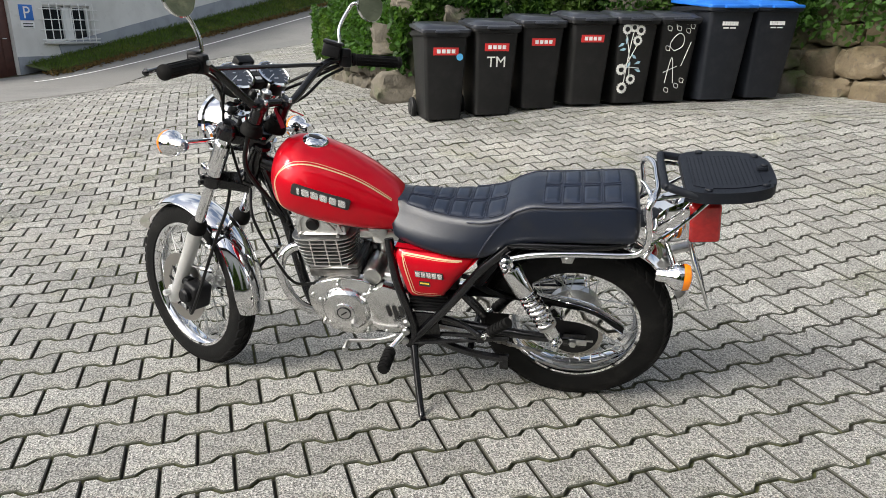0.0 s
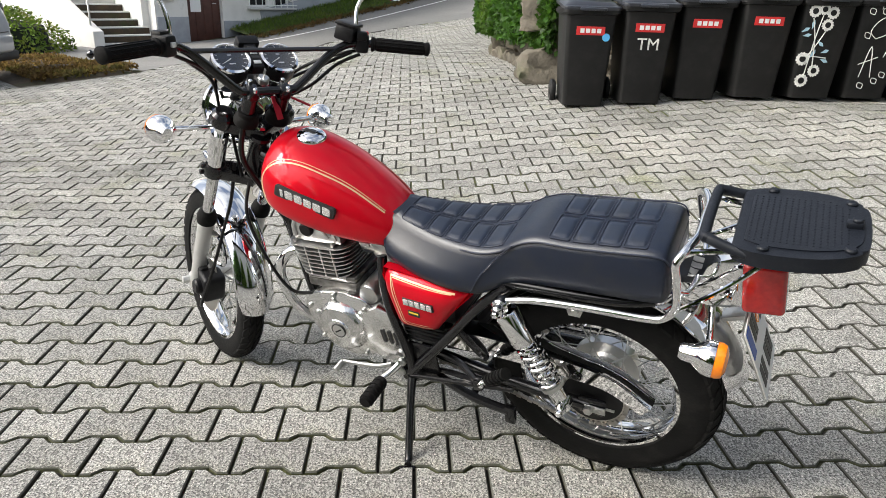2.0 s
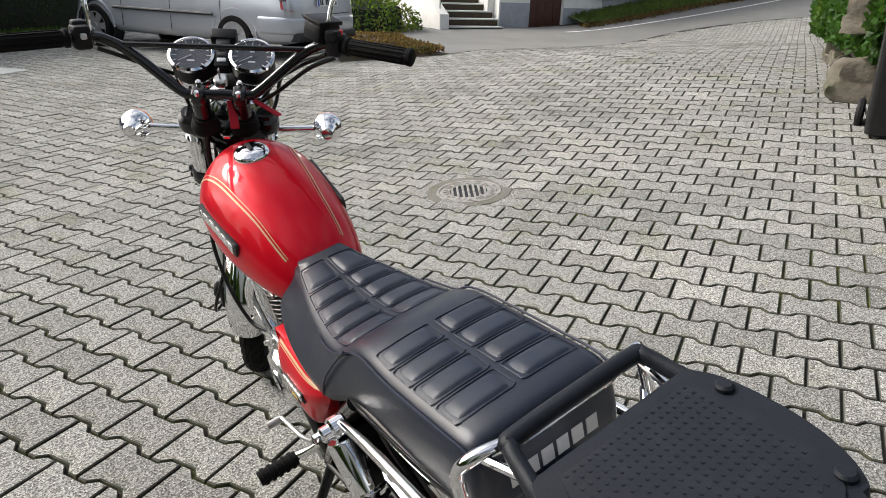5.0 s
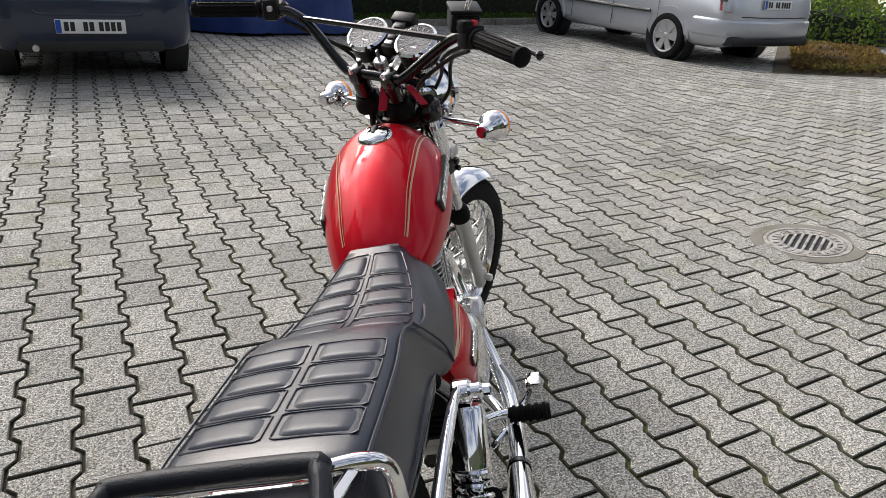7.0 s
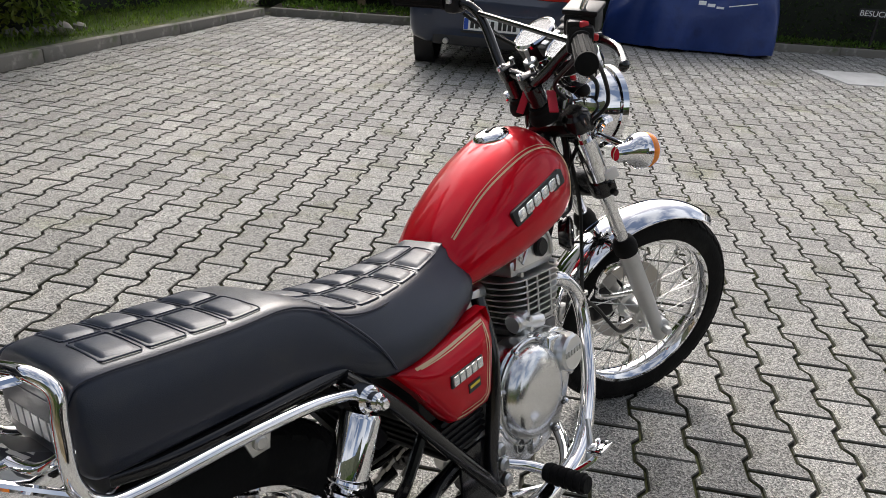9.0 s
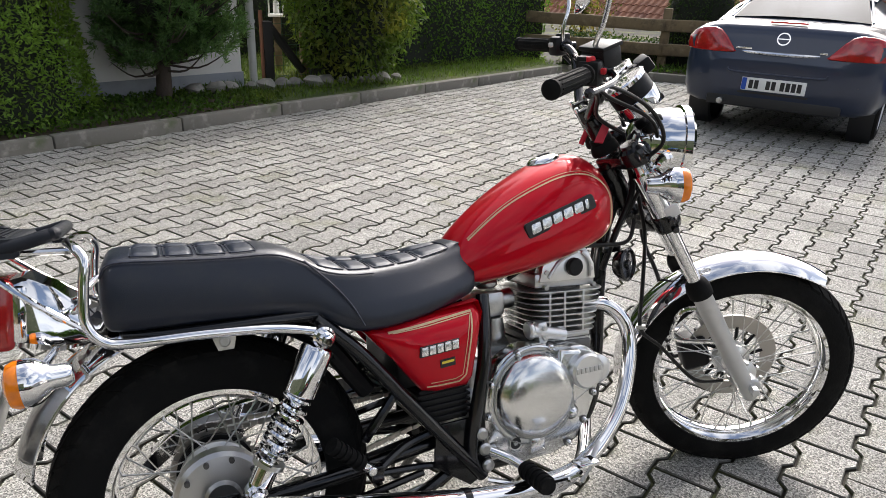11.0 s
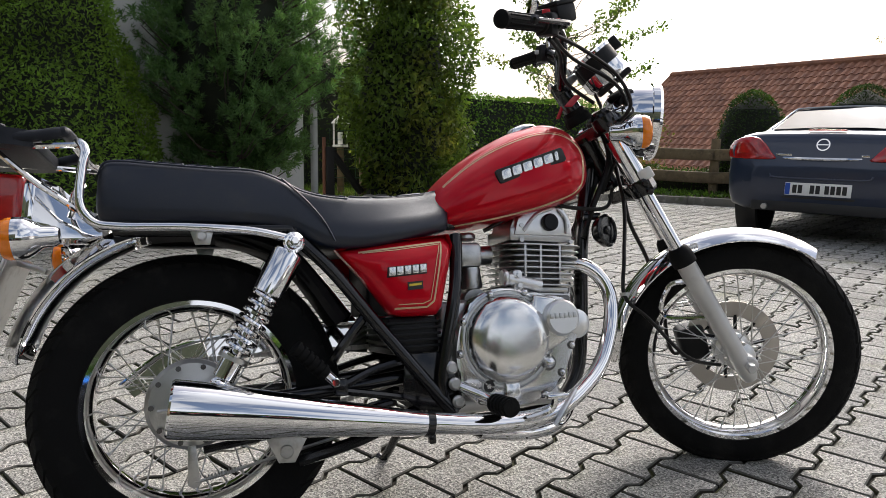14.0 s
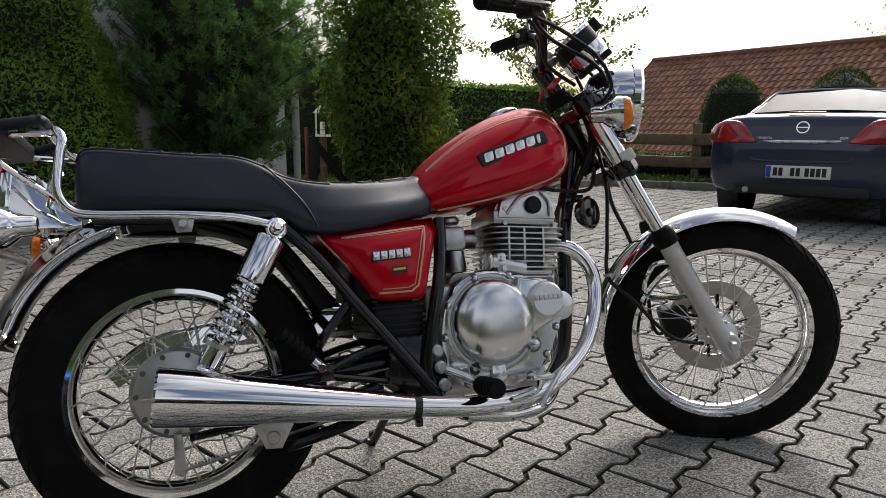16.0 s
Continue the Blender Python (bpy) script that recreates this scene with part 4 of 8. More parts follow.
def tank_ring(x, zb, zt, w, n=48):
    out = []
    zc = zb + (zt - zb) * 0.36
    for k in range(n):
        a = TAU * k / n
        c, s = math.cos(a), math.sin(a)
        e = 2.2 if s > 0 else 3.4
        y = w * math.copysign(abs(c) ** (2 / e), c)
        h = (zt - zc) if s > 0 else (zc - zb)
        y *= 1.0 if s <= 0 else 1 - 0.18 * s * s
        out.append(V(x, y, zc + h * math.copysign(abs(s) ** (2 / e), s)))
    return out


def tank_skin(x, a_deg, lift=0.0012):
    """A point on the tank's skin at x, at an angle up from its side."""
    _, zb, zt, w = tank_smooth(x)
    zc = zb + (zt - zb) * 0.36
    a = radians(a_deg)
    c, s = math.cos(a), math.sin(a)
    e = 2.2 if s > 0 else 3.4
    y = (w + lift) * math.copysign(abs(c) ** (2 / e), c) * (1.0 if s <= 0 else 1 - 0.18 * s * s)
    h = (zt - zc) if s > 0 else (zc - zb)
    return V(x, y, zc + (h + lift) * math.copysign(abs(s) ** (2 / e), s))


TANK_FINE = [(a.x, a.y, a.z) for a in spline([(p[0], p[1], p[2]) for p in TANK], 6)]
TANK_W = [a.y for a in spline([(p[0], p[3], 0) for p in TANK], 6)]


def tank_smooth(x):
    for (a, wa), (b, wb) in zip(zip(TANK_FINE, TANK_W), zip(TANK_FINE[1:], TANK_W[1:])):
        if a[0] <= x <= b[0]:
            k = (x - a[0]) / max(1e-6, b[0] - a[0])
            return (x, a[1] + (b[1] - a[1]) * k, a[2] + (b[2] - a[2]) * k, wa + (wb - wa) * k)
    return (x, *TANK_FINE[0][1:], TANK_W[0]) if x < TANK_FINE[0][0] else (x, *TANK_FINE[-1][1:], TANK_W[-1])


tank = bpart("fuel_tank", loft([tank_ring(a[0], a[1], a[2], w) for a, w in zip(TANK_FINE, TANK_W)]), RED, None, "glossy red teardrop fuel tank with gold pinstripes", smooth=60)
bpart("filler_cap", moved(lathe([(0, 0.013), (0.012, 0.0135), (0.030, 0.010), (0.037, 0.005), (0.040, 0.0), (0.040, -0.012), (0, -0.012)], 36), pose(0.80, 0, 0.898, 0, -14)), CHROME, tank, "chrome filler cap")
bpart("cap_lock", moved(join(box(0.022, 0.010, 0.004, (0, 0, 0.0145), 0.002), disc(0.006, 0.004, (0.016, 0, 0.013), axis="z")), pose(0.80, 0, 0.898, 0, -14)), DARK_PRINT_SHADE, tank)


def skin_strip(pts, width, mat, name, s):
    """A stripe laid on the tank: points are (x, angle)."""
    q = [V(a, b, 0) for a, b in pts]
    q = spline(q, 8)
    bm = bmesh.new()
    prev = None
    for i, p in enumerate(q):
        c = tank_skin(p.x, p.y)
        d = q[min(i + 1, len(q) - 1)] - q[max(i - 1, 0)]
        c2 = tank_skin(p.x + d.x * 0.05, p.y + d.y * 0.05)
        along = (c2 - c).normalized()
        out = (tank_skin(p.x, p.y, 0.01) - c).normalized()
        side = along.cross(out).normalized() * width / 2
        a, b = bm.verts.new(c + side), bm.verts.new(c - side)
        if prev:
            bm.faces.new((prev[0], a, b, prev[1]))
        prev = (a, b)
    if s < 0:
        mirror_y(bm)
    bpart(name, bm, mat, tank)


for s in (1, -1):
    for off, wd in ((0, 0.0042), (3.6, 0.0018)):
        skin_strip([(0.560, 44 + off), (0.64, 49 + off), (0.72, 48 + off), (0.80, 45 + off), (0.86, 36 + off), (0.895, 20), (0.898 - off * 0.001, -4), (0.875, -38 - off * 0.6), (0.80, -48 - off), (0.70, -50 - off), (0.60, -50 - off), (0.55, -47 - off)], wd, GOLD, "pinstripe", s)
    # badge: dark plate with raised pale bars
    c0, c1 = tank_skin(0.672, 12, 0.003), tank_skin(0.838, 13, 0.003)
    if s < 0:
        c0.y, c1.y = -c0.y, -c1.y
    d = (c1 - c0)
    nx = d.normalized()
    out = V(0, s, 0.12).normalized()
    up = nx.cross(out)
    up = up if up.z > 0 else -up
    bm_m = Matrix((( nx.x, out.x, up.x, 0), (nx.y, out.y, up.y, 0), (nx.z, out.z, up.z, 0), (0, 0, 0, 1)))
    bm_m = Matrix.Translation((c0 + c1) / 2) @ bm_m
    badge = bpart("tank_badge", moved(prism(rounded(0.178, 0.034, 0.007), -0.006, 0.003, 0.0015), bm_m), DARK_PRINT_SHADE, tank, "black tank badge with raised silver bars")
    for k in range(6):
        bpart("badge_bar", moved(prism([(q + 0.22 * h, h) for q, h in rounded(0.0235 if k < 5 else 0.009, 0.0215, 0.004)], 0.002, 0.0060, 0.0012), bm_m @ pose(-0.0665 + 0.0278 * k - (0.006 if k == 5 else 0), 0, 0)), BADGE, badge)

# side covers
def tucked(bm):
    """Curve a flat side cover in towards its top and its rear end."""
    for v in bm.verts:
        drop = 5.0 * max(0.0, v.co.z - 0.548) ** 2 + 1.9 * max(0.0, 0.40 - v.co.x) ** 2
        if abs(v.co.y) > 0.14:
            v.co.y -= math.copysign(drop, v.co.y)
    return bm


def cover_y(x, z, o):
    """How far out a side cover's skin lies: flat in the middle, falling away to its edge."""
    cx, cz = 0.455, 0.540
    k = 0.0
    dx, dz = x - cx, z - cz
    for (ax, az), (bx, bz) in zip(o, o[1:] + o[:1]):
        ex, ez = bx - ax, bz - az
        den = dx * ez - dz * ex
        if abs(den) < 1e-9:
            continue
        t = ((ax - cx) * ez - (az - cz) * ex) / den
        u = ((ax - cx) * dz - (az - cz) * dx) / den
        if t > 0 and -1e-6 <= u <= 1 + 1e-6:
            k = max(k, 1 / t)
    prof = [(0.0, 0.1640), (0.3, 0.1634), (0.6, 0.1612), (0.8, 0.1570), (0.92, 0.1505), (1.0, 0.1380), (9.0, 0.1380)]
    for (a, p), (b, q) in zip(prof, prof[1:]):
        if a <= k <= b:
            return p + (q - p) * (k - a) / (b - a)
    return 0.1640


def cover_shell(o, s):
    cx, cz = 0.455, 0.540
    rings = [[V(x, s * 0.112, z) for x, z in o]]
    for k in (1.0, 0.97, 0.92, 0.86, 0.8, 0.7, 0.6, 0.45, 0.3, 0.15, 0.03):
        rings.append([V(cx + (x - cx) * k, s * cover_y(cx + (x - cx) * k * 0.9999, cz + (z - cz) * k * 0.9999, o), cz + (z - cz) * k) for x, z in o])
    return loft(rings)


def fine_outline(o):
    return [(a[0] + (b[0] - a[0]) * k / 4, a[1] + (b[1] - a[1]) * k / 4) for a, b in zip(o, o[1:] + o[:1]) for k in range(4)]


SIDE = [(0.290, 0.598), (0.40, 0.612), (0.541, 0.625), (0.548, 0.60), (0.514, 0.466), (0.500, 0.450), (0.43, 0.450), (0.400, 0.458), (0.345, 0.534)]
for s in (1, -1):
    side = bpart("side_cover", tucked(cover_shell(fine_outline(SIDE), s)), RED, None, "red side cover with gold pinstripe", smooth=60)
    y = s * 0.1632
    for inset, wd in ((0.016, 0.0040), (0.024, 0.0018)):
        pts = [V(0.322 + inset, y, 0.594 - inset * 0.25), V(0.42, y, 0.607 - inset * 0.6), V(0.530 - inset * 0.6, y, 0.617 - inset * 0.6), V(0.528 - inset, y, 0.57), V(0.508 - inset, y, 0.475 + inset * 0.3), V(0.492 - inset, y, 0.452 + inset), V(0.39 + inset, y, 0.452 + inset)]
        pts = [p_ + (q_ - p_) * k / 6 for p_, q_ in zip(pts, pts[1:]) for k in range(6)] + [pts[-1]]
        bm = bmesh.new()
        prev = None
        for i, c in enumerate(pts):
            d = (pts[min(i + 1, len(pts) - 1)] - pts[max(i - 1, 0)]).normalized()
            w = V(d.z, 0, -d.x) * wd / 2
            ends = [V(q.x, s * (cover_y(q.x, q.z, SIDE) + 0.0012), q.z) for q in (c + w, c - w)]
            a, b = bm.verts.new(ends[0]), bm.verts.new(ends[1])
            if prev:
                bm.faces.new((prev[0], a, b, prev[1]))
            prev = (a, b)
        bpart("pinstripe", tucked(bm), GOLD, side)
    bpart("badge_backing", prism([(0.392, 0.5335), (0.478, 0.5385), (0.480, 0.5605), (0.394, 0.5555)], s * 0.160, s * 0.1660, 0.0012), DARK_PRINT_SHADE, side)
    for k in range(5):
        x = 0.3955 + 0.0168 * k
        z = 0.5365 + 0.0010 * k
        bpart("badge_bar", prism([(x, z), (x + 0.0140, z + 0.0008), (x + 0.0145, z + 0.0186), (x + 0.0005, z + 0.0178)], s * 0.1650, s * 0.1690, 0.0010), BADGE, side)
    bpart("sticker", prism([(0.435, 0.505), (0.468, 0.507), (0.468, 0.524), (0.435, 0.522)], s * 0.1605, s * 0.1652), DARK_PRINT_SHADE, side)
    bpart("sticker_print", prism([(0.438, 0.513), (0.465, 0.515), (0.465, 0.520), (0.438, 0.518)], s * 0.1605, s * 0.1658), YELLOW, side)

# seat
SEAT = [(-0.140, 0.690, 0.748, 0.110, 0.100), (-0.132, 0.674, 0.782, 0.128, 0.118), (-0.110, 0.668, 0.800, 0.136, 0.126), (-0.03, 0.664, 0.794, 0.139, 0.128), (0.06, 0.660, 0.786, 0.140, 0.128), (0.135, 0.654, 0.782, 0.139, 0.124), (0.185, 0.645, 0.764, 0.139, 0.124), (0.225, 0.628, 0.740, 0.143, 0.126), (0.275, 0.604, 0.726, 0.150, 0.124), (0.34, 0.600, 0.721, 0.152, 0.114), (0.42, 0.609, 0.723, 0.147, 0.098), (0.50, 0.624, 0.732, 0.130, 0.076), (0.545, 0.636, 0.742, 0.112, 0.062), (0.556, 0.648, 0.735, 0.098, 0.052)]
SEAT = [(x - 0.022 * max(0.0, min(1.0, (0.10 - x) / 0.20)), zb, zt, wb * k, wt * k) for x, zb, zt, wb, wt in SEAT for k in [0.92 + 0.06 * max(0.0, min(1.0, (x - 0.14) / 0.15))]]
SF = list(zip(*[[q.x for q in spline([(p[i], 0, 0) for p in SEAT], 5)] for i in range(5)]))


def seat_at(x):
    for a, b in zip(SF, SF[1:]):
        if a[0] <= x <= b[0]:
            k = (x - a[0]) / max(1e-6, b[0] - a[0])
            return [a[i] + (b[i] - a[i]) * k for i in range(5)]
    return SF[0] if x < SF[0][0] else SF[-1]


def seat_ring(x, zb, zt, wb, wt):
    r = 0.022
    half = [(0, zt), (wt * 0.45, zt - 0.001), (wt * 0.8, zt - 0.004), (wt - 0.012, zt - 0.008), (wt - 0.003, zt - 0.014), (wt + 0.003, zt - 0.026), (wb * 0.55 + wt * 0.45 + 0.003, (zb + zt) / 2), (wb, zb + 0.03), (wb - 0.002, zb + 0.008), (wb - 0.012, zb), (0, zb)]
    return [V(x, y, z) for y, z in half] + [V(x, -y, z) for y, z in half[-2:0:-1]]


seat = bpart("seat", loft([seat_ring(*p) for p in SF]), LEATHER, None, "black stepped vinyl seat with stitched pads", smooth=70)


def seat_top(x, u):
    _, zb, zt, wb, wt = seat_at(x)
    y = u * (wt - 0.004)
    a = abs(u)
    return V(x, y, zt - 0.001 * min(1, a / 0.45) - max(0, a - 0.45) * 0.010)


def pad(x0, x1, u0, u1, lift):
    n = 9
    bm = bmesh.new()
    g = []
    for i in range(n):
        row = []
        for j in range(n):
            a, b = i / (n - 1), j / (n - 1)
            # rounded corners
            ca, cb = a * 2 - 1, b * 2 - 1
            k = 1 - 0.10 * (ca * ca) * (cb * cb)
            x = (x0 + x1) / 2 + (x1 - x0) / 2 * ca * k
            u = (u0 + u1) / 2 + (u1 - u0) / 2 * cb * k
            edge = max(abs(ca), abs(cb))
            p = seat_top(x, u)
            p.z += -0.003 + lift * (1 - edge ** 5) + (0.0025 if edge < 0.999 else 0)
            row.append(bm.verts.new(p))
        g.append(row)
    for i in range(n - 1):
        for j in range(n - 1):
            bm.faces.new((g[i][j], g[i + 1][j], g[i + 1][j + 1], g[i][j + 1]))
    return bm


def welt(x0, x1, u0, u1, r=0.0013):
    cs = [(x0, u0), (x1, u0), (x1, u1), (x0, u1)]
    pts = []
    for i in range(4):
        a, b = cs[i], cs[(i + 1) % 4]
        for k in range(1, 8):
            t = 0.06 + 0.88 * (k - 1) / 6
            p = seat_top(a[0] + (b[0] - a[0]) * t, a[1] + (b[1] - a[1]) * t)
            p.z += 0.0008
            pts.append(p)
    return tube(pts, r, 5, 0, closed=True)


rows_f = [0.215, 0.275, 0.330, 0.385, 0.440, 0.520]
rows_r = [-0.110, -0.054, 0.002, 0.058, 0.112]
for s in (1, -1):
    for x0, x1 in list(zip(rows_f, rows_f[1:])) + list(zip(rows_r, rows_r[1:])):
        ue = 0.86 if x0 > 0.2 else 0.88
        u0, u1 = (0.07, ue) if s > 0 else (-ue, -0.07)
        bpart("seat_pad", pad(x0 + 0.0035, x1 - 0.0035, u0 - 0.012 * s, u1 + 0.012 * s, 0.0052) if s > 0 else pad(x0 + 0.0035, x1 - 0.0035, u0 - 0.012, u1 + 0.012, 0.0052), PADS, seat, smooth=80)
        bpart("welt", welt(x0 + 0.003, x1 - 0.003, u0 - 0.02, u1 + 0.02), STITCH, seat)
    edge = [V(p[0], s * (p[4] + 0.001), p[2] - 0.012) for p in SF[4:46:2]]
    bpart("piping", tube(edge, 0.0022, 6, 2), STITCH, seat)
    bpart("piping", tube([V(0.19, s * 0.121, 0.752), V(0.235, s * 0.133, 0.705), V(0.268, s * 0.145, 0.66), V(0.290, s * 0.149, 0.615)], 0.0022, 6), STITCH, seat)
bpart("piping", tube([V(-0.158, 0.088 * k / 8, 0.762) for k in range(-8, 9)], 0.0022, 6, 0), STITCH, seat)
for k in range(6):
    bpart("seat_lettering", moved(box(0.0014, 0.0195, 0.026, (0, 0, 0), 0.0), pose(-0.1628, 0.064 - 0.0255 * k, 0.722, 0, 3)), SILVERPRINT, seat)

# rear fender, tail light, plate
def fender(centre, r, a0, a1, width, n, flare=0.0, crown=0.022):
    rings = []
    for k in range(n + 1):
        a = radians(a0 + (a1 - a0) * k / n)
        rr = r + flare * (k / n) ** 2
        d = V(math.cos(a), 0, math.sin(a))
        c = centre + d * rr
        w = width / 2 * min(1.0, 0.72 + 1.2 * min(k, n - k) / n * 3)
        outer, inner = [], []
        for j in range(9):
            t = -1 + 2 * j / 8
            outer.append(c + V(0, w * t, 0) - d * crown * (abs(t) ** 2.4))
            inner.append(c + V(0, (w - 0.003) * t, 0) - d * (crown * (abs(t) ** 2.4) + 0.003))
        rings.append(outer + inner[::-1])
    return loft(rings)


rear_fender = bpart("rear_fender", fender(AXLE_R, 0.388, 103, 161, 0.156, 30, -0.024, 0.036), CHROME, None, "chrome rear fender")
for s in (1, -1):
    bpart("fender_rim", tube([AXLE_R + V((0.352 - 0.024 * (k / 20) ** 2) * math.cos(radians(103 + 58 * k / 20)), s * 0.0775 * min(1.0, 0.72 + 3.6 * min(k, 20 - k) / 20), (0.352 - 0.024 * (k / 20) ** 2) * math.sin(radians(103 + 58 * k / 20))) for k in range(21)], 0.0032, 6, 0), CHROME, rear_fender)
bpart("mud_flap", fender(AXLE_R, 0.366, 40, 106, 0.150, 16, 0.018, 0.030), PLASTIC, rear_fender, "black inner fender")
tail = bpart("tail_light", moved(box(0.085, 0.135, 0.122, (0, 0, 0), 0.012, 3), pose(-0.338, 0, 0.716, 0, 6)), REDLENS, None, "red rectangular tail light")
bpart("light_base", join(moved(box(0.025, 0.125, 0.10, (0, 0, 0), 0.008), pose(-0.288, 0, 0.712, 0, 6)), box(0.12, 0.07, 0.05, (-0.24, 0, 0.675), 0.015)), CHROME, tail)
housing_rings = []
for x, z0, z1, w in ((-0.300, 0.655, 0.772, 0.058), (-0.278, 0.648, 0.776, 0.060), (-0.235, 0.636, 0.752, 0.056), (-0.195, 0.640, 0.712, 0.050), (-0.160, 0.648, 0.690, 0.044)):
    housing_rings.append([V(x, w * (1 if abs(q) > 0.5 else 2 * abs(q)) * math.copysign(1, q) if abs(q) < 1 else q * w * 0.82, (z0 + z1) / 2 + (z1 - z0) / 2 * r_) for q, r_ in ((-0.75, -0.8), (-0.4, -1), (0.4, -1), (0.75, -0.8), (0.75, 0.55), (0.4, 1), (-0.4, 1), (-0.75, 0.55))])
bpart("lamp_housing", loft(housing_rings), CHROME, tail, "chrome tail lamp housing", smooth=35)
PLATE_M = Matrix.Translation((-0.352, 0, 0.532)) @ pose(0, 0, 0, 0, 22)
plate = bpart("number_plate", moved(box(0.003, 0.180, 0.18, (0, 0, 0), 0.001), PLATE_M), WHITE, None, "white number plate with dark bars")
bpart("plate_holder", moved(join(box(0.003, 0.17, 0.18, (0.005, 0, 0.002), 0.001), box(0.06, 0.04, 0.012, (0.03, 0, 0.082), 0.003), tube([(0.002, -0.088, -0.094), (0.002, 0.088, -0.094)], 0.0035, 6)), PLATE_M), STEEL, plate)
bpart("blue_field", moved(box(0.001, 0.034, 0.070, (-0.0022, 0.069, 0.050)), PLATE_M), EUBLUE, plate)
for y, z, w in ((0.030, 0.055, 0.022), (0.002, 0.055, 0.022), (-0.060, 0.055, 0.022), (0.065, -0.045, 0.022), (0.036, -0.045, 0.022), (-0.012, -0.045, 0.022), (-0.040, -0.045, 0.022), (-0.068, -0.045, 0.022)):
    bpart("plate_bar", moved(box(0.001, w, 0.054, (-0.0022, y * 0.95, z)), PLATE_M), DARK_PRINT_SHADE, plate)
bpart("seal", moved(disc(0.014, 0.002, (-0.0024, -0.029, 0.05), axis="x"), PLATE_M), AMBER, plate)


def indicator(name, root, tip, facing, m=None, steer=False):
    d = (tip - root).normalized()
    stalk = bpart(name, tube([root, root + (tip - root) * 0.5, tip], 0.008, 10), CHROME, None, "chrome indicator with amber lens", steer)
    q = Matrix.Translation(tip) @ facing.to_track_quat("Z", "Y").to_matrix().to_4x4()
    bpart("housing", moved(lathe([(0, -0.058), (0.014, -0.057), (0.0185, -0.050), (0.020, -0.030), (0.028, -0.020), (0.036, -0.008), (0.0385, 0.002), (0.0385, 0.012), (0, 0.012)], 28), q), CHROME, stalk, "", steer)
    bpart("lens", moved(lathe([(0.037, 0.012), (0.038, 0.020), (0.034, 0.030), (0.022, 0.036), (0, 0.038), (0, 0.012)], 28), q), AMBER, stalk, "amber lens", steer)


for s in (1, -1):
    indicator("rear_indicator", V(-0.245, s * 0.05, 0.640), V(-0.262, s * 0.203, 0.630), V(-1, 0, -0.05))
    # grab rail
    rail = bpart("grab_rail", tube([(0.195, s * 0.160, 0.622), (0.12, s * 0.158, 0.640), (0.0, s * 0.156, 0.650), (-0.115, s * 0.154, 0.654), (-0.160, s * 0.154, 0.664), (-0.182, s * 0.153, 0.70), (-0.178, s * 0.150, 0.76), (-0.172, s * 0.146, 0.80), (-0.185, s * 0.125, 0.822), (-0.20, s * 0.07, 0.826), (-0.20, 0, 0.826)], 0.0088, 12), CHROME, None, "chrome grab rail beside the seat")
    bpart("rail_bracket", join(prism([(0.005, 0.655), (0.055, 0.652), (0.045, 0.615), (0.018, 0.615)], s * 0.149, s * 0.153, 0.001), disc(0.010, 0.012, (0.030, s * 0.156, 0.632), bevel=0.003)), STEEL, rail)
    bpart("rack_strut", tube([(-0.165, s * 0.15, 0.672), (-0.26, s * 0.13, 0.745), (-0.335, s * 0.10, 0.815)], 0.0055, 8), CHROME, rail)
    bpart("rack_strut", tube([(-0.19, s * 0.12, 0.818), (-0.30, s * 0.09, 0.822), (-0.42, s * 0.07, 0.825)], 0.006, 8), CHROME, rail)
bpart("cross_bar", tube([(-0.176, 0.150, 0.735), (-0.20, 0.11, 0.715), (-0.208, 0, 0.708), (-0.20, -0.11, 0.715), (-0.176, -0.150, 0.735)], 0.007, 10), CHROME)

# luggage plate
RK = Matrix.Translation((-0.375, 0, 0.836)) @ pose(0, 0, 0, 0, 3) @ Matrix.Diagonal((0.98, 0.88, 1, 1))
rk_out = [(0.112, 0.128), (0.070, 0.148), (0.0, 0.150), (-0.060, 0.138), (-0.105, 0.112), (-0.124, 0.075), (-0.128, 0.0)]
rk_out = rk_out + [(x, -y) for x, y in rk_out[-2::-1]]
rk = [(q.x, q.y) for q in spline([(a, b, 0) for a, b in rk_out], 4)]
rack = bpart("luggage_plate", moved(slab(rk, -0.016, 0.016, 0.007, 3), RK), RACKP, None, "black plastic luggage plate on the rear rack")
inner = [(x * 0.86 - 0.005, y * 0.80) for x, y in rk]
bpart("plate_panel", moved(slab(inner, 0.012, 0.0185, 0.002), RK), RACKP, rack)
dots = bmesh.new()
for i in range(16):
    for j in range(18):
        x, y = -0.088 + 0.0115 * i, -0.0995 + 0.0117 * j
        if abs(y) < 0.112 - max(0, -0.04 - x) * 0.7:
            d = box(0.0034, 0.0034, 0.0012, (x, y, 0.0188))
            me = bpy.data.meshes.new("t")
            d.to_mesh(me)
            d.free()
            dots.from_mesh(me)
            bpy.data.meshes.remove(me)
bpart("plate_studs", moved(dots, RK), RACKP, rack, smooth=0)
bpart("plate_handle", moved(tube([(0.080, 0.135, 0.0), (0.120, 0.126, 0.008), (0.155, 0.116, 0.018), (0.165, 0.095, 0.020), (0.165, -0.095, 0.020), (0.155, -0.116, 0.018), (0.120, -0.126, 0.008), (0.080, -0.135, 0.0)], 0.0115, 10), RK), RACKP, rack)
for x, y in ((0.055, 0.132), (0.055, -0.132), (-0.093, 0.100), (-0.093, -0.100)):
    bpart("plate_knob", moved(disc(0.011, 0.012, (x, y, 0.018), axis="z", bevel=0.003), RK), RACKP, rack)
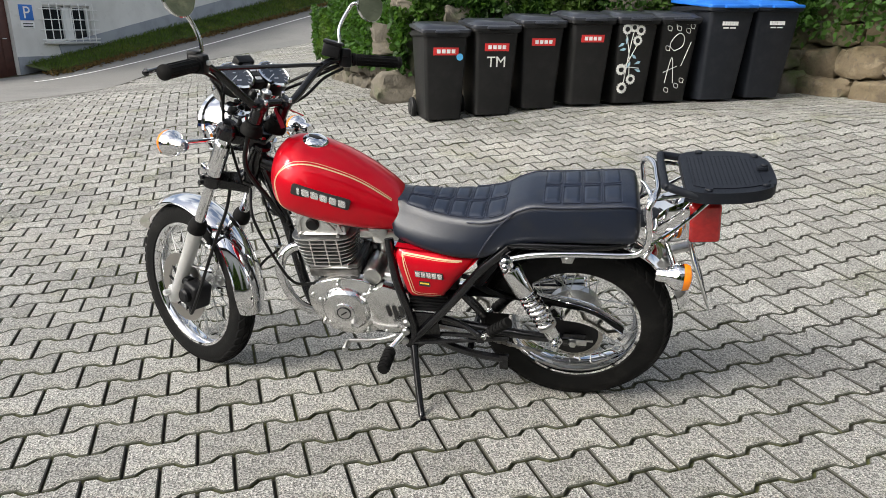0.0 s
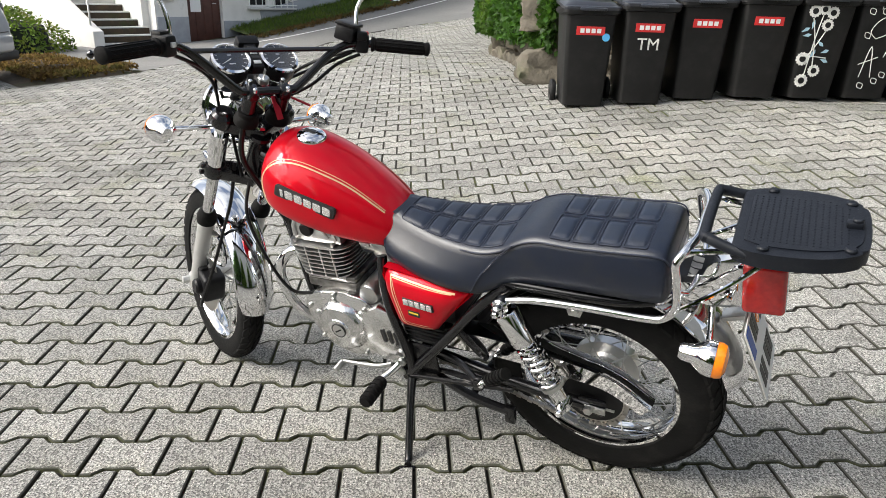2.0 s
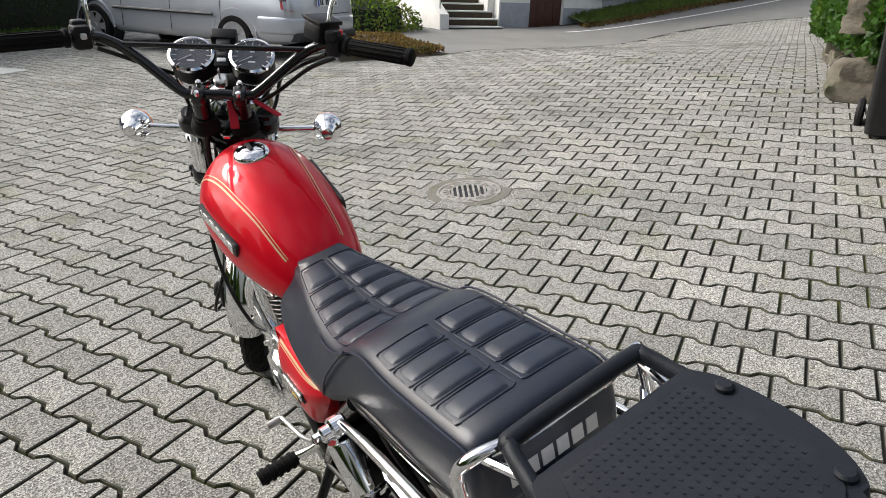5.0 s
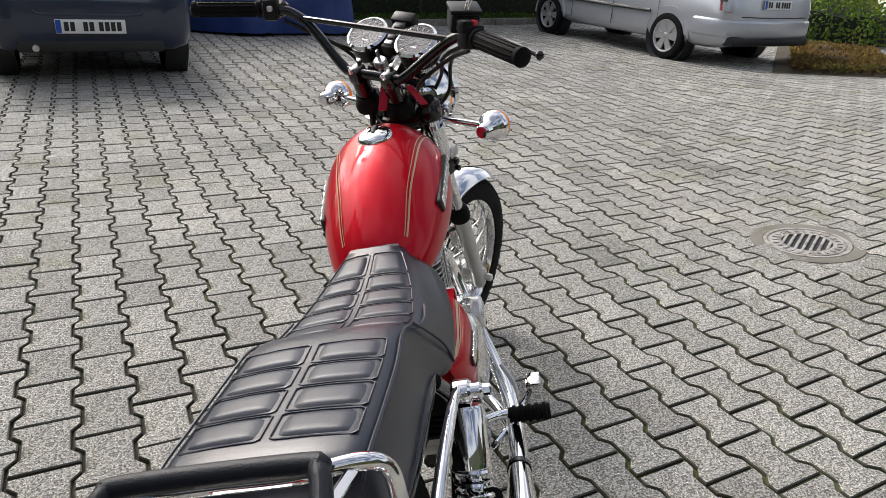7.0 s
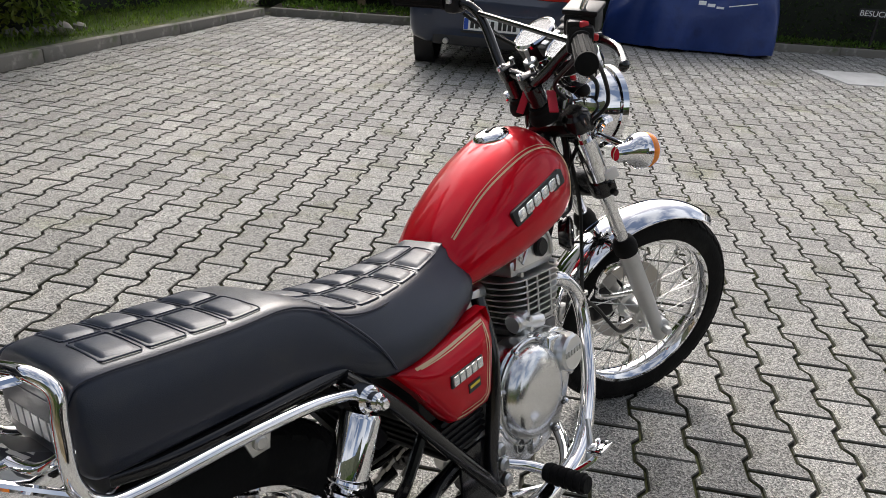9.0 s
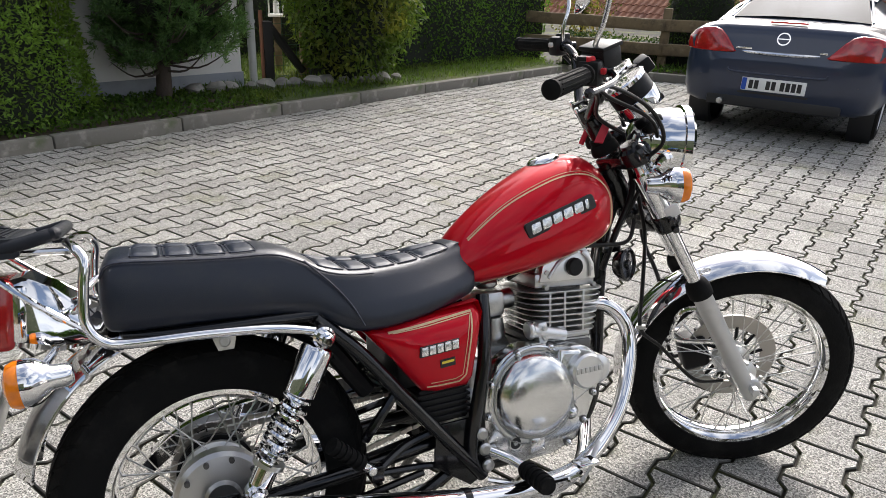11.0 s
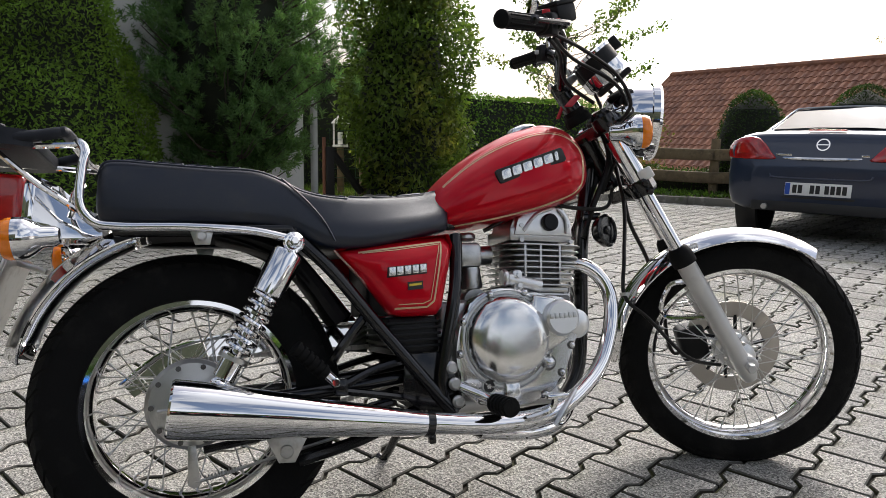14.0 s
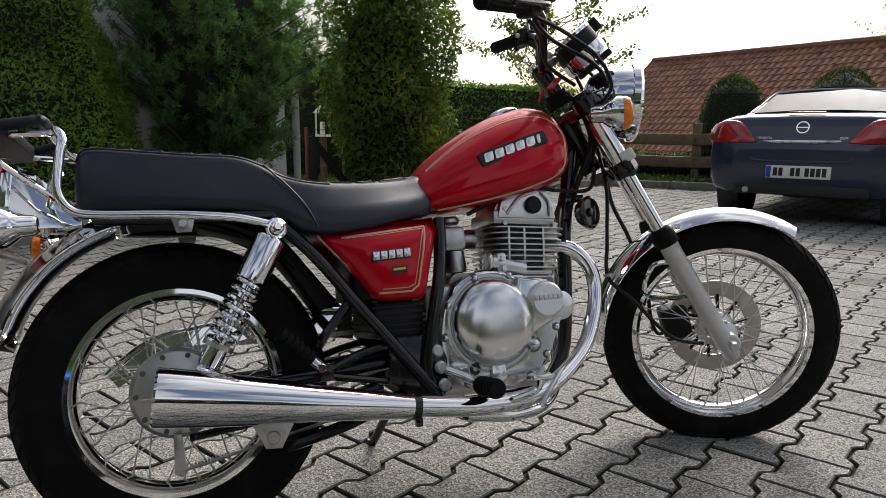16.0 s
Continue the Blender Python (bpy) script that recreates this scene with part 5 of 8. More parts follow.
bpart("release_button", moved(join(box(0.03, 0.022, 0.018, (-0.098, 0, 0.022), 0.005), disc(0.010, 0.008, (-0.102, 0, 0.033), axis="z", bevel=0.002)), RK), RACKP, rack)

# ---- front end, turned with the bars ----
FQ = AX.to_track_quat("Z", "Y").to_matrix().to_4x4()


def on_fork(s, up, ahead=0.0):
    """A point up the fork leg from the axle."""
    return V(1.360, s * 0.088, 0.306) + AX * up + V(math.cos(RAKE), 0, math.sin(RAKE)) * ahead


for s in (1, -1):
    leg = bpart("fork_leg", moved(lathe([(0, -0.055), (0.016, -0.055), (0.021, -0.045), (0.0235, -0.02), (0.0225, 0.02), (0.024, 0.15), (0.0245, 0.288), (0.026, 0.292), (0.026, 0.300), (0, 0.300)], 24), Matrix.Translation(on_fork(s, 0)) @ FQ), FORK_GREY, None, "silver fork slider", True)
    bpart("axle_lug", join(disc(0.024, 0.036, V(1.376, s * 0.088, 0.299), bevel=0.004), disc(0.012, 0.03, V(1.376, s * 0.118, 0.299), seg=6, bevel=0.002)), FORK_GREY, leg, "", True)
    bpart("dust_boot", moved(lathe([(0.018, 0.290), (0.030, 0.290), (0.031, 0.312), (0.026, 0.330), (0.019, 0.338)], 24, closed=False), Matrix.Translation(on_fork(s, 0)) @ FQ), RUBBER, leg, "black rubber dust boot", True)
    bpart("stanchion", moved(lathe([(0, 0.30), (0.0170, 0.30), (0.0170, 0.70), (0, 0.70)], 20), Matrix.Translation(on_fork(s, 0)) @ FQ), CHROME, leg, "", True)
    bpart("fork_cover", moved(lathe([(0, 0.535), (0.0255, 0.535), (0.0255, 0.652), (0, 0.652)], 20), Matrix.Translation(on_fork(s, 0)) @ FQ), CHROME, leg, "", True)
    bpart("fork_cap", moved(lathe([(0, 0.685), (0.031, 0.685), (0.033, 0.700), (0.031, 0.716), (0.022, 0.724), (0.021, 0.732), (0, 0.733)], 20), Matrix.Translation(on_fork(s, 0)) @ FQ), BLACK, leg, "", True)
    bpart("lower_clamp", join(moved(lathe([(0, 0.495), (0.030, 0.495), (0.032, 0.50), (0.032, 0.53), (0.030, 0.535), (0, 0.535)], 20), Matrix.Translation(on_fork(s, 0)) @ FQ), *[moved(disc(0.008, 0.016, on_fork(s, 0.503 + 0.024 * k) + V(0.01, s * 0.032, 0), bevel=0.002, seg=10), Matrix()) for k in range(2)]), BLACK, leg, "", True)
    bpart("reflector", moved(box(0.012, 0.035, 0.028, (0, 0, 0), 0.003), Matrix.Translation(on_fork(s, 0.545, 0.012) + V(0.01, s * 0.022, 0)) @ FQ), WHITE if s < 0 else CHROME, leg, "", True)
    bpart("fender_stay", tube([on_fork(s, 0.235) + V(0, -s * 0.02, 0), on_fork(s, 0.25, -0.06) + V(0, -s * 0.03, 0), on_fork(s, 0.19, -0.11) + V(0, -s * 0.03, 0), on_fork(s, 0.14, -0.02) + V(0, -s * 0.01, 0)], 0.007, 8), CHROME, leg, "", True)
for u, th, name in ((0.513, 0.032, "lower_yoke"), (0.690, 0.030, "upper_yoke")):
    yoke = [(0.118, 0.020), (0.092, 0.034), (0.045, 0.004), (0.0, -0.010), (-0.045, 0.004), (-0.092, 0.034), (-0.118, 0.020), (-0.112, -0.010), (-0.088, -0.026), (-0.045, -0.048), (0.0, -0.080), (0.045, -0.048), (0.088, -0.026), (0.112, -0.010)]
    bpart(name, moved(slab([(b_, a_) for a_, b_ in yoke], -th / 2, th / 2, 0.006, 2), Matrix.Translation((on_fork(1, u) + on_fork(-1, u)) / 2) @ pose(0, 0, 0, 0, -math.degrees(RAKE))), BLACK, None, "black fork yoke", True)
mid = lambda u, a=0.0: (on_fork(1, u, a) + on_fork(-1, u, a)) / 2
bpart("stem_nut", moved(lathe([(0, 0.69), (0.016, 0.69), (0.016, 0.705), (0.010, 0.712), (0, 0.712)], 6), Matrix.Translation(V(1.360, 0, 0.306) - V(math.cos(RAKE), 0, math.sin(RAKE)) * 0.052) @ FQ), CHROME, None, "", True)

front_fender = bpart("front_fender", fender(AXLE_F, 0.336, 56, 183, 0.118, 34, 0.0, 0.026), CHROME, None, "chrome front fender", True)
bpart("fender_rim", join(*[tube([AXLE_F + V((0.336 - 0.026) * math.cos(radians(a)), s * 0.0585 * min(1.0, 0.72 + 3.6 * min(a - 56, 183 - a) / 127), (0.336 - 0.026) * math.sin(radians(a))) for a in range(56, 184, 6)], 0.003, 6, 0) for s in (1, -1)]), CHROME, front_fender, "", True)

# brake disc and caliper on the left
dprof = [(0.085, 0.0), (0.127, 0.0), (0.127, 0.005), (0.085, 0.005)]
bpart("brake_disc", moved(lathe(dprof, 56, closed=True), Matrix.Translation(AXLE_F + V(0, 0.058, 0)) @ pose(0, 0, 0, 90)), DISC_STEEL, front_wheel, "drilled steel front brake disc", True)
for k in range(10):
    a = TAU * k / 10
    bpart("disc_arm", tube([AXLE_F + V(0.04 * math.cos(a), 0.055, 0.04 * math.sin(a)), AXLE_F + V(0.09 * math.cos(a + 0.2), 0.055, 0.09 * math.sin(a + 0.2))], 0.005, 6), PLASTIC, front_wheel, "", True)
bpart("disc_carrier", moved(lathe([(0, -0.062), (0.03, -0.064), (0.05, -0.056), (0.052, -0.045), (0, -0.045)], 28), Matrix.Translation(AXLE_F) @ pose(0, 0, 0, 90)), BRUSHED, front_wheel, "", True)
for k in range(8):
    a = TAU * k / 8
    bpart("bolt", disc(0.005, 0.008, AXLE_F + V(0.042 * math.cos(a), -0.062, 0.042 * math.sin(a)), seg=6), STEEL, front_wheel, "", True)
caliper = bpart("brake_caliper", join(moved(box(0.075, 0.075, 0.095, (0, 0, 0), 0.014, 3), pose(1.272, 0.070, 0.312, 0, -15)), disc(0.026, 0.03, V(1.274, 0.112, 0.315), bevel=0.006), box(0.06, 0.03, 0.03, (1.308, 0.085, 0.357), 0.008)), PLASTIC, None, "black front brake caliper", True)
bpart("brake_hose", tube([(1.262, 0.105, 0.275), (1.235, 0.120, 0.262), (1.215, 0.112, 0.31), (1.195, 0.080, 0.42), (1.15, 0.06, 0.55), (1.10, 0.05, 0.66), (1.08, 0.04, 0.78)], 0.0055, 8), CABLE, caliper, "", True)
bpart("speedo_cable", tube([(1.30, -0.045, 0.27), (1.19, -0.060, 0.300), (1.085, -0.060, 0.405), (1.022, -0.060, 0.465), (1.030, -0.060, 0.560), (1.045, -0.058, 0.692), (1.035, -0.050, 0.80), (1.03, -0.03, 0.95)], 0.005, 8), CABLE, None, "black speedometer cable")
bpart("cable_guide", lathe([(0.0055, -0.004), (0.012, -0.004), (0.012, 0.004), (0.0055, 0.004)], 16, pose(1.022, -0.060, 0.470), closed=True), STEEL)

# headlight
HL = V(1.118, 0, 0.922)
hl_q = Matrix.Translation(HL) @ V(1, 0, -0.10).normalized().to_track_quat("Z", "Y").to_matrix().to_4x4()
headlight = bpart("headlight", moved(lathe([(0, -0.095), (0.03, -0.094), (0.06, -0.082), (0.082, -0.05), (0.090, -0.01), (0.092, 0.02), (0.099, 0.022), (0.100, 0.038), (0.092, 0.046), (0.088, 0.040), (0.06, 0.0), (0, -0.02)], 48), hl_q), CHROME, None, "round chrome headlight", True)
bpart("headlight_glass", moved(lathe([(0, 0.060), (0.05, 0.055), (0.088, 0.042), (0.088, 0.038), (0.05, 0.050), (0, 0.055)], 40), hl_q), THIN_GLASS, headlight, "", True)
for s in (1, -1):
    bpart("headlight_ear", tube([on_fork(s, 0.60), V(1.085, s * 0.097, 0.905), V(1.110, s * 0.093, 0.918)], 0.011, 8), CHROME, headlight, "", True)
    indicator("front_indicator", on_fork(s, 0.645, 0.03), V(1.078, s * 0.237, 0.893), V(1, 0, 0), steer=True)

# gauges
GQ = V(-0.62, 0, 0.78).normalized()
for s in (1, -1):
    gc = V(0.997, s * 0.068, 1.083)
    gm = Matrix.Translation(gc) @ GQ.to_track_quat("Z", "Y").to_matrix().to_4x4()
    g = bpart("gauge", moved(lathe([(0, -0.080), (0.034, -0.078), (0.045, -0.070), (0.0505, -0.038), (0.0505, 0.0), (0, 0.0)], 36), gm), PLASTIC, None, "round gauge with chrome rim", True)
    bpart("gauge_rim", moved(lathe([(0.044, 0.0), (0.051, -0.002), (0.052, 0.006), (0.046, 0.009), (0.044, 0.006)], 40, closed=True), gm), CHROME, g, "", True)
    bpart("rear_band", moved(lathe([(0.036, -0.078), (0.046, -0.076), (0.0515, -0.066), (0.0515, -0.040), (0.049, -0.038)], 36, closed=True), gm), CHROME, g, "", True)
    bpart("dial", moved(disc(0.0445, 0.001, (0, 0, 0.001), axis="z"), gm), DIAL, g, "", True)
    for k in range(13):
        a = radians(225 - 22.5 * k)
        bpart("dial_mark", moved(box(0.007 if k % 2 else 0.010, 0.0014, 0.0004, (0, 0, 0)), gm @ pose(0.0385 * math.cos(a), 0.0385 * math.sin(a), 0.002, 0, 0, math.degrees(a))), WHITE, g, "", True)
    bpart("needle", moved(tube([(0, 0, 0.003), (0.033 * math.cos(3.7), 0.033 * math.sin(3.7), 0.003)], [0.0016, 0.0006], 5, 0), gm), WHITE, g, "", True)
    bpart("dial_print", moved(join(box(0.016, 0.004, 0.0004, (0, -0.016, 0.002)), box(0.010, 0.003, 0.0004, (0, 0.014, 0.002))), gm), SILVERPRINT, g, "", True)
    lens = bpart("gauge_glass", moved(disc(0.045, 0.0012, (0, 0, 0.0065), axis="z"), gm), THIN_GLASS, g, "", True)
    lens.visible_shadow = False
gm = Matrix.Translation((1.002, 0, 1.088)) @ GQ.to_track_quat("Z", "Y").to_matrix().to_4x4()
con = bpart("console", moved(join(box(0.10, 0.026, 0.05, (0.005, 0, -0.03), 0.006), box(0.03, 0.060, 0.04, (0.055, 0, -0.02), 0.006), box(0.05, 0.10, 0.018, (-0.02, 0, -0.085), 0.006)), gm @ pose(0, 0, 0, 0, 0, 180) @ pose(0, 0, 0)), PLASTIC, None, "black console between the gauges", True)
lat, nrm_g = V(0, 1, 0), GQ
up_g = nrm_g.cross(lat)
up_g = up_g if up_g.x > 0 else -up_g
cm = Matrix.Translation((1.002, 0, 1.088)) @ Matrix(((lat.x, up_g.x, nrm_g.x, 0), (lat.y, up_g.y, nrm_g.y, 0), (lat.z, up_g.z, nrm_g.z, 0), (0, 0, 0, 1)))
bpart("warning_panel", moved(join(box(0.034, 0.10, 0.03, (0, 0.012, -0.012), 0.004), box(0.060, 0.030, 0.034, (0, 0.058, -0.010), 0.005)), cm), PLASTIC, con, "black warning lamp panel", True)
for k in range(4):
    bpart("warning_lamp", moved(box(0.020, 0.011, 0.003, (0, -0.022 + 0.017 * k, 0.004), 0.001), cm), DARK_PRINT_SHADE if k % 2 else SILVERPRINT, con, "", True)
bpart("ignition_lock", moved(join(disc(0.016, 0.02, (0, 0, 0), axis="z", bevel=0.003)), Matrix.Translation((0.950, 0, 1.035)) @ FQ), STEEL, con, "", True)
bpart("key", moved(join(box(0.003, 0.010, 0.03, (0, 0, 0.02), 0.001)), Matrix.Translation((0.950, 0, 1.035)) @ FQ), STEEL, con, "", True)
for k, (a, b) in enumerate(((V(0.936, -0.022, 0.995), V(0.912, -0.030, 0.935)), (V(0.962, -0.070, 0.990), V(0.935, -0.130, 0.962)))):
    d = b - a
    tq = Matrix.Translation((a + b) / 2) @ d.to_track_quat("X", "Z").to_matrix().to_4x4()
    bpart("key_tag", moved(box(d.length, 0.020, 0.004, (0, 0, 0), 0.0015), tq), REDTAG, con, "red fabric key tag", True)

# handlebar
BAR = [(0.920, 0.0, 1.012), (0.920, 0.06, 1.012), (0.920, 0.088, 1.022), (0.922, 0.17, 1.092), (0.915, 0.215, 1.122), (0.888, 0.262, 1.134), (0.796, 0.415, 1.128)]
bar = bpart("handlebar", join(tube([(x, -y, z) for x, y, z in BAR[:0:-1]] + BAR, 0.0115, 12)), BLACK, None, "black high handlebar with cross brace", True)
bpart("cross_brace", tube([(0.917, 0.205, 1.117), (0.917, -0.205, 1.117)], 0.0062, 8), BLACK, bar, "", True)
for s in (1, -1):
    bpart("bar_clamp", join(moved(box(0.04, 0.03, 0.035, (0, 0, 0), 0.006), pose(0.920, s * 0.045, 1.009, 0, -28)), tube([(0.928, s * 0.045, 0.998), (0.968, s * 0.045, 0.925)], 0.021, 10)), BLACK, bar, "", True)
    rq = Matrix.Translation((0.968, s * 0.045, 0.925)) @ V(-0.040, 0, 0.073).normalized().to_track_quat("Z", "Y").to_matrix().to_4x4()
    bpart("rubber_cup", moved(lathe([(0, -0.004), (0.033, -0.004), (0.034, 0.004), (0.030, 0.018), (0.026, 0.022), (0.026, 0.034), (0, 0.036)], 24), rq), RUBBER, bar, "", True)
    for o in (0.018, -0.018):
        bpart("bolt", moved(disc(0.006, 0.014, (o, 0, 0.018), axis="z", bevel=0.002, seg=10), pose(0.920, s * 0.045, 1.011, 0, -28)), CHROME, bar, "", True)
    g0, g1 = V(0.874, s * 0.285, 1.134), V(0.792, s * 0.422, 1.128)
    gd = (g1 - g0).normalized()
    gq = Matrix.Translation(g0) @ gd.to_track_quat("Z", "Y").to_matrix().to_4x4()
    GL = (g1 - g0).length
    grip = bpart("grip", moved(lathe([(0, 0), (0.020, 0.0), (0.0205, 0.008), (0.0165, 0.011), (0.0165, GL - 0.01), (0.019, GL - 0.008), (0.019, GL), (0.012, GL + 0.004), (0, GL + 0.004)], 24), gq), RUBBER, bar, "black rubber grip", True)
    for k in range(12):
        a = TAU * k / 12
        bpart("grip_rib", moved(box(0.003, 0.003, GL - 0.03, (0.0168 * math.cos(a), 0.0168 * math.sin(a), GL / 2), 0.001), gq), RUBBER, grip, "", True)
    sw = bpart("switch_box", moved(join(box(0.046, 0.050, 0.036, (0, 0.0, -0.024), 0.008, 2), box(0.03, 0.026, 0.03, (-0.012, 0.02, -0.026), 0.006)), gq), PLASTIC, bar, "black switch housing", True)
    bpart("switch", moved(box(0.016, 0.012, 0.012, (0.024, 0.004, -0.024), 0.003), gq), REDSWITCH if s < 0 else SILVERPRINT, sw, "", True)
    lever_root = g0 - gd * 0.03 + V(0.035, 0, 0.0)
    bpart("lever", join(tube([lever_root, lever_root + gd * 0.06 + V(0.035, 0, -0.004), lever_root + gd * 0.14 + V(0.040, 0, -0.006), lever_root + gd * 0.195 + V(0.036, 0, -0.006)], [0.008, 0.007, 0.0055, 0.0055], 8), disc(0.0095, 0.016, lever_root + gd * 0.197 + V(0.036, 0, -0.006), bevel=0.006)), BLACK, bar, "black brake lever" if s < 0 else "black clutch lever", True)
    bpart("perch", join(disc(0.018, 0.03, g0 - gd * 0.035 + V(0.012, 0, 0), bevel=0.005), box(0.035, 0.02, 0.02, lever_root - V(0.01, 0, 0), 0.004)), BLACK, bar, "", True)
    # mirror
    mr = g0 - gd * 0.042
    mc = V(0.850, s * 0.335, 1.298)
    mir = bpart("mirror", tube([mr, mr + V(0.0, 0, 0.05), mr + V(0.012, s * 0.012, 0.095), mr + V(0.012, s * 0.052, 0.150), mc + V(0.035, -s * 0.03, 0.005), mc + V(0.014, 0, 0.0)], 0.0055, 10), CHROME, bar, "round chrome mirror on a stem", True)
    mq = Matrix.Translation(mc) @ V(-0.97, -s * 0.15, 0.15).normalized().to_track_quat("Z", "Y").to_matrix().to_4x4()
    bpart("mirror_shell", moved(lathe([(0, -0.024), (0.03, -0.020), (0.046, -0.008), (0.050, 0.002), (0.048, 0.004), (0, 0.0)], 36), mq), CHROME, mir, "", True)
    bpart("mirror_glass", moved(disc(0.0465, 0.001, (0, 0, 0.0042), axis="z"), mq), MIRROR, mir, "", True)
bpart("stop_switch", box(0.018, 0.020, 0.014, (0.884, -0.268, 1.160), 0.003), REDSWITCH, bar, "red stop switch", True)
res_m = Matrix.Translation((0.912, -0.232, 1.160)) @ pose(0, 0, 0, 0, -12, 40)
bpart("brake_reservoir", moved(join(box(0.055, 0.06, 0.04, (0, 0, 0), 0.006), box(0.06, 0.065, 0.010, (0, 0, 0.024), 0.003)), res_m), PLASTIC, bar, "black brake fluid reservoir", True)
# cables
for pts in ([(0.90, 0.24, 1.11), (0.945, 0.16, 1.07), (1.06, 0.08, 1.00), (1.07, 0.05, 0.88), (1.03, 0.04, 0.75)],
            [(0.90, -0.24, 1.11), (0.945, -0.17, 1.07), (1.06, -0.10, 1.0), (1.08, -0.05, 0.90), (1.02, -0.05, 0.74)],
            [(0.90, -0.26, 1.115), (0.97, -0.19, 1.085), (1.05, -0.13, 1.03), (1.085, -0.11, 0.96), (1.05, -0.09, 0.91)],
            [(0.93, 0.20, 1.09), (1.0, 0.12, 1.03), (1.04, 0.09, 0.95)],
            [(0.89, -0.26, 1.105), (0.915, -0.20, 1.075), (0.93, -0.13, 1.02), (1.0, -0.07, 0.97)]):
    bpart("cable", tube(pts, 0.0048, 8), CABLE, None, "", True)
bpart("cable", tube([(1.02, 0.05, 0.75), (1.00, 0.11, 0.68), (0.95, 0.13, 0.56), (0.90, 0.12, 0.45), (0.83, 0.10, 0.44)], 0.005, 8), CABLE)
bpart("cable", tube([(1.02, -0.05, 0.74), (0.99, -0.06, 0.69), (0.90, -0.06, 0.69), (0.80, -0.06, 0.70), (0.66, -0.05, 0.64)], 0.005, 8), CABLE)
bpart("horn", join(lathe([(0, -0.02), (0.03, -0.018), (0.042, 0.0), (0.042, 0.010), (0.036, 0.013), (0.034, 0.008), (0.012, 0.008), (0.010, 0.014), (0, 0.015)], 28, Matrix.Translation((0.985, -0.052, 0.632)) @ pose(0, 0, 0, 90, 0, 25)), box(0.05, 0.01, 0.02, (0.965, -0.03, 0.672), 0.003)), BLACK, None, "round black horn")
bpart("wiring", join(*[tube([(1.00, y, 0.92), (1.02, y * 1.4, 0.82), (0.97, y, 0.70), (0.94, y * 0.6, 0.62)], 0.008, 8) for y in (-0.035, 0.0, 0.035)]), CABLE, None, "bundle of black wiring")
bpart("spark_lead", tube([(0.78, -0.03, 0.70), (0.84, -0.05, 0.735), (0.90, -0.05, 0.72)], 0.005, 8), CABLE)


# ---- bins and stone wall ----
BINP = material("bin_plastic", (0.011, 0.011, 0.011), 0.45, spec=0.3, spots=[((0.019, 0.018, 0.018), 8, 0.45, 0.75)], bump=0.08, grain=300)
BINP2 = material("blue_black_bin_plastic", (0.013, 0.015, 0.020), 0.45, spec=0.3, spots=[((0.022, 0.024, 0.03), 8, 0.45, 0.75)], bump=0.08, grain=300)
BLUELID = material("blue_lid_plastic", (0.02, 0.14, 0.55), 0.42, spots=[((0.03, 0.18, 0.6), 10, 0.45, 0.7)])
LIDP = material("lid_plastic", (0.030, 0.033, 0.042), 0.28, spots=[((0.04, 0.04, 0.045), 8, 0.45, 0.75)])
TAGRED = material("red_label", (0.58, 0.03, 0.03), 0.5)
TAGBLUE = material("blue_sticker", (0.10, 0.42, 0.75), 0.5)
CHALK = material("white_hand_paint", (0.72, 0.72, 0.68), 0.8, spots=[((0.5, 0.5, 0.47), 40, 0.5, 0.7)])
PALEBLUE = material("pale_blue_paint", (0.35, 0.52, 0.62), 0.8)


def bin_body(w, d, h, mat, lid_mat, name, label):
    """Front at y = 0 facing +y, centred on x."""
    b = thing(name, Matrix(), label, "wheelie bin", "row of bins")
    rings = []
    for z, k, dd in ((0.03, 0.72, 0.78), (0.10, 0.735, 0.80), (h * 0.80, 0.87, 0.96), (h * 0.805, 0.93, 1.0), (h * 0.86, 0.94, 1.0)):
        o = rounded(w * k, d * dd, 0.035, 3)
        sh = (1 - dd) * d * 0.35
        rings.append([V(x, y - d / 2 - sh, z) for x, y in o])
    part("body", loft(rings), mat, b)
    lid = slab(rounded(w * 1.0, d * 1.02, 0.04, 3), 0, 0.03, 0.008, 2)
    lid2 = loft([[V(x, y, 0.03) for x, y in rounded(w * 0.92, d * 0.86, 0.05, 3)], [V(x, y, 0.055) for x, y in rounded(w * 0.80, d * 0.74, 0.06, 3)]])
    tilt = Matrix.Translation((0, -d / 2, h * 0.865)) @ pose(0, 0, 0, -5.5)
    lidp = part("lid", moved(join(lid, lid2), tilt), lid_mat, b)
    part("rim", loft([[V(x, y - d / 2, z) for x, y in rounded(w * k, d * 1.01, 0.04, 3)] for z, k in ((h * 0.815, 0.955), (h * 0.817, 0.985), (h * 0.845, 0.985), (h * 0.847, 0.955))]), mat, b)
    part("lid_grip", moved(box(w * 0.46, 0.05, 0.022, (0, d / 2 + 0.016, 0.012), 0.008), tilt), lid_mat, lidp)
    part("handle", tube([(-w * 0.38, -d + 0.02, h * 0.90), (-w * 0.38, -d - 0.06, h * 0.93), (w * 0.38, -d - 0.06, h * 0.93), (w * 0.38, -d + 0.02, h * 0.90)], 0.014, 8, 0), mat, b)
    for s in (1, -1):
        part("wheel", join(disc(0.10, 0.045, (s * w * 0.46, -d + 0.06, 0.10), axis="x", bevel=0.012), disc(0.05, 0.052, (s * w * 0.46, -d + 0.06, 0.10), axis="x", bevel=0.006)), mat, b)
    return b


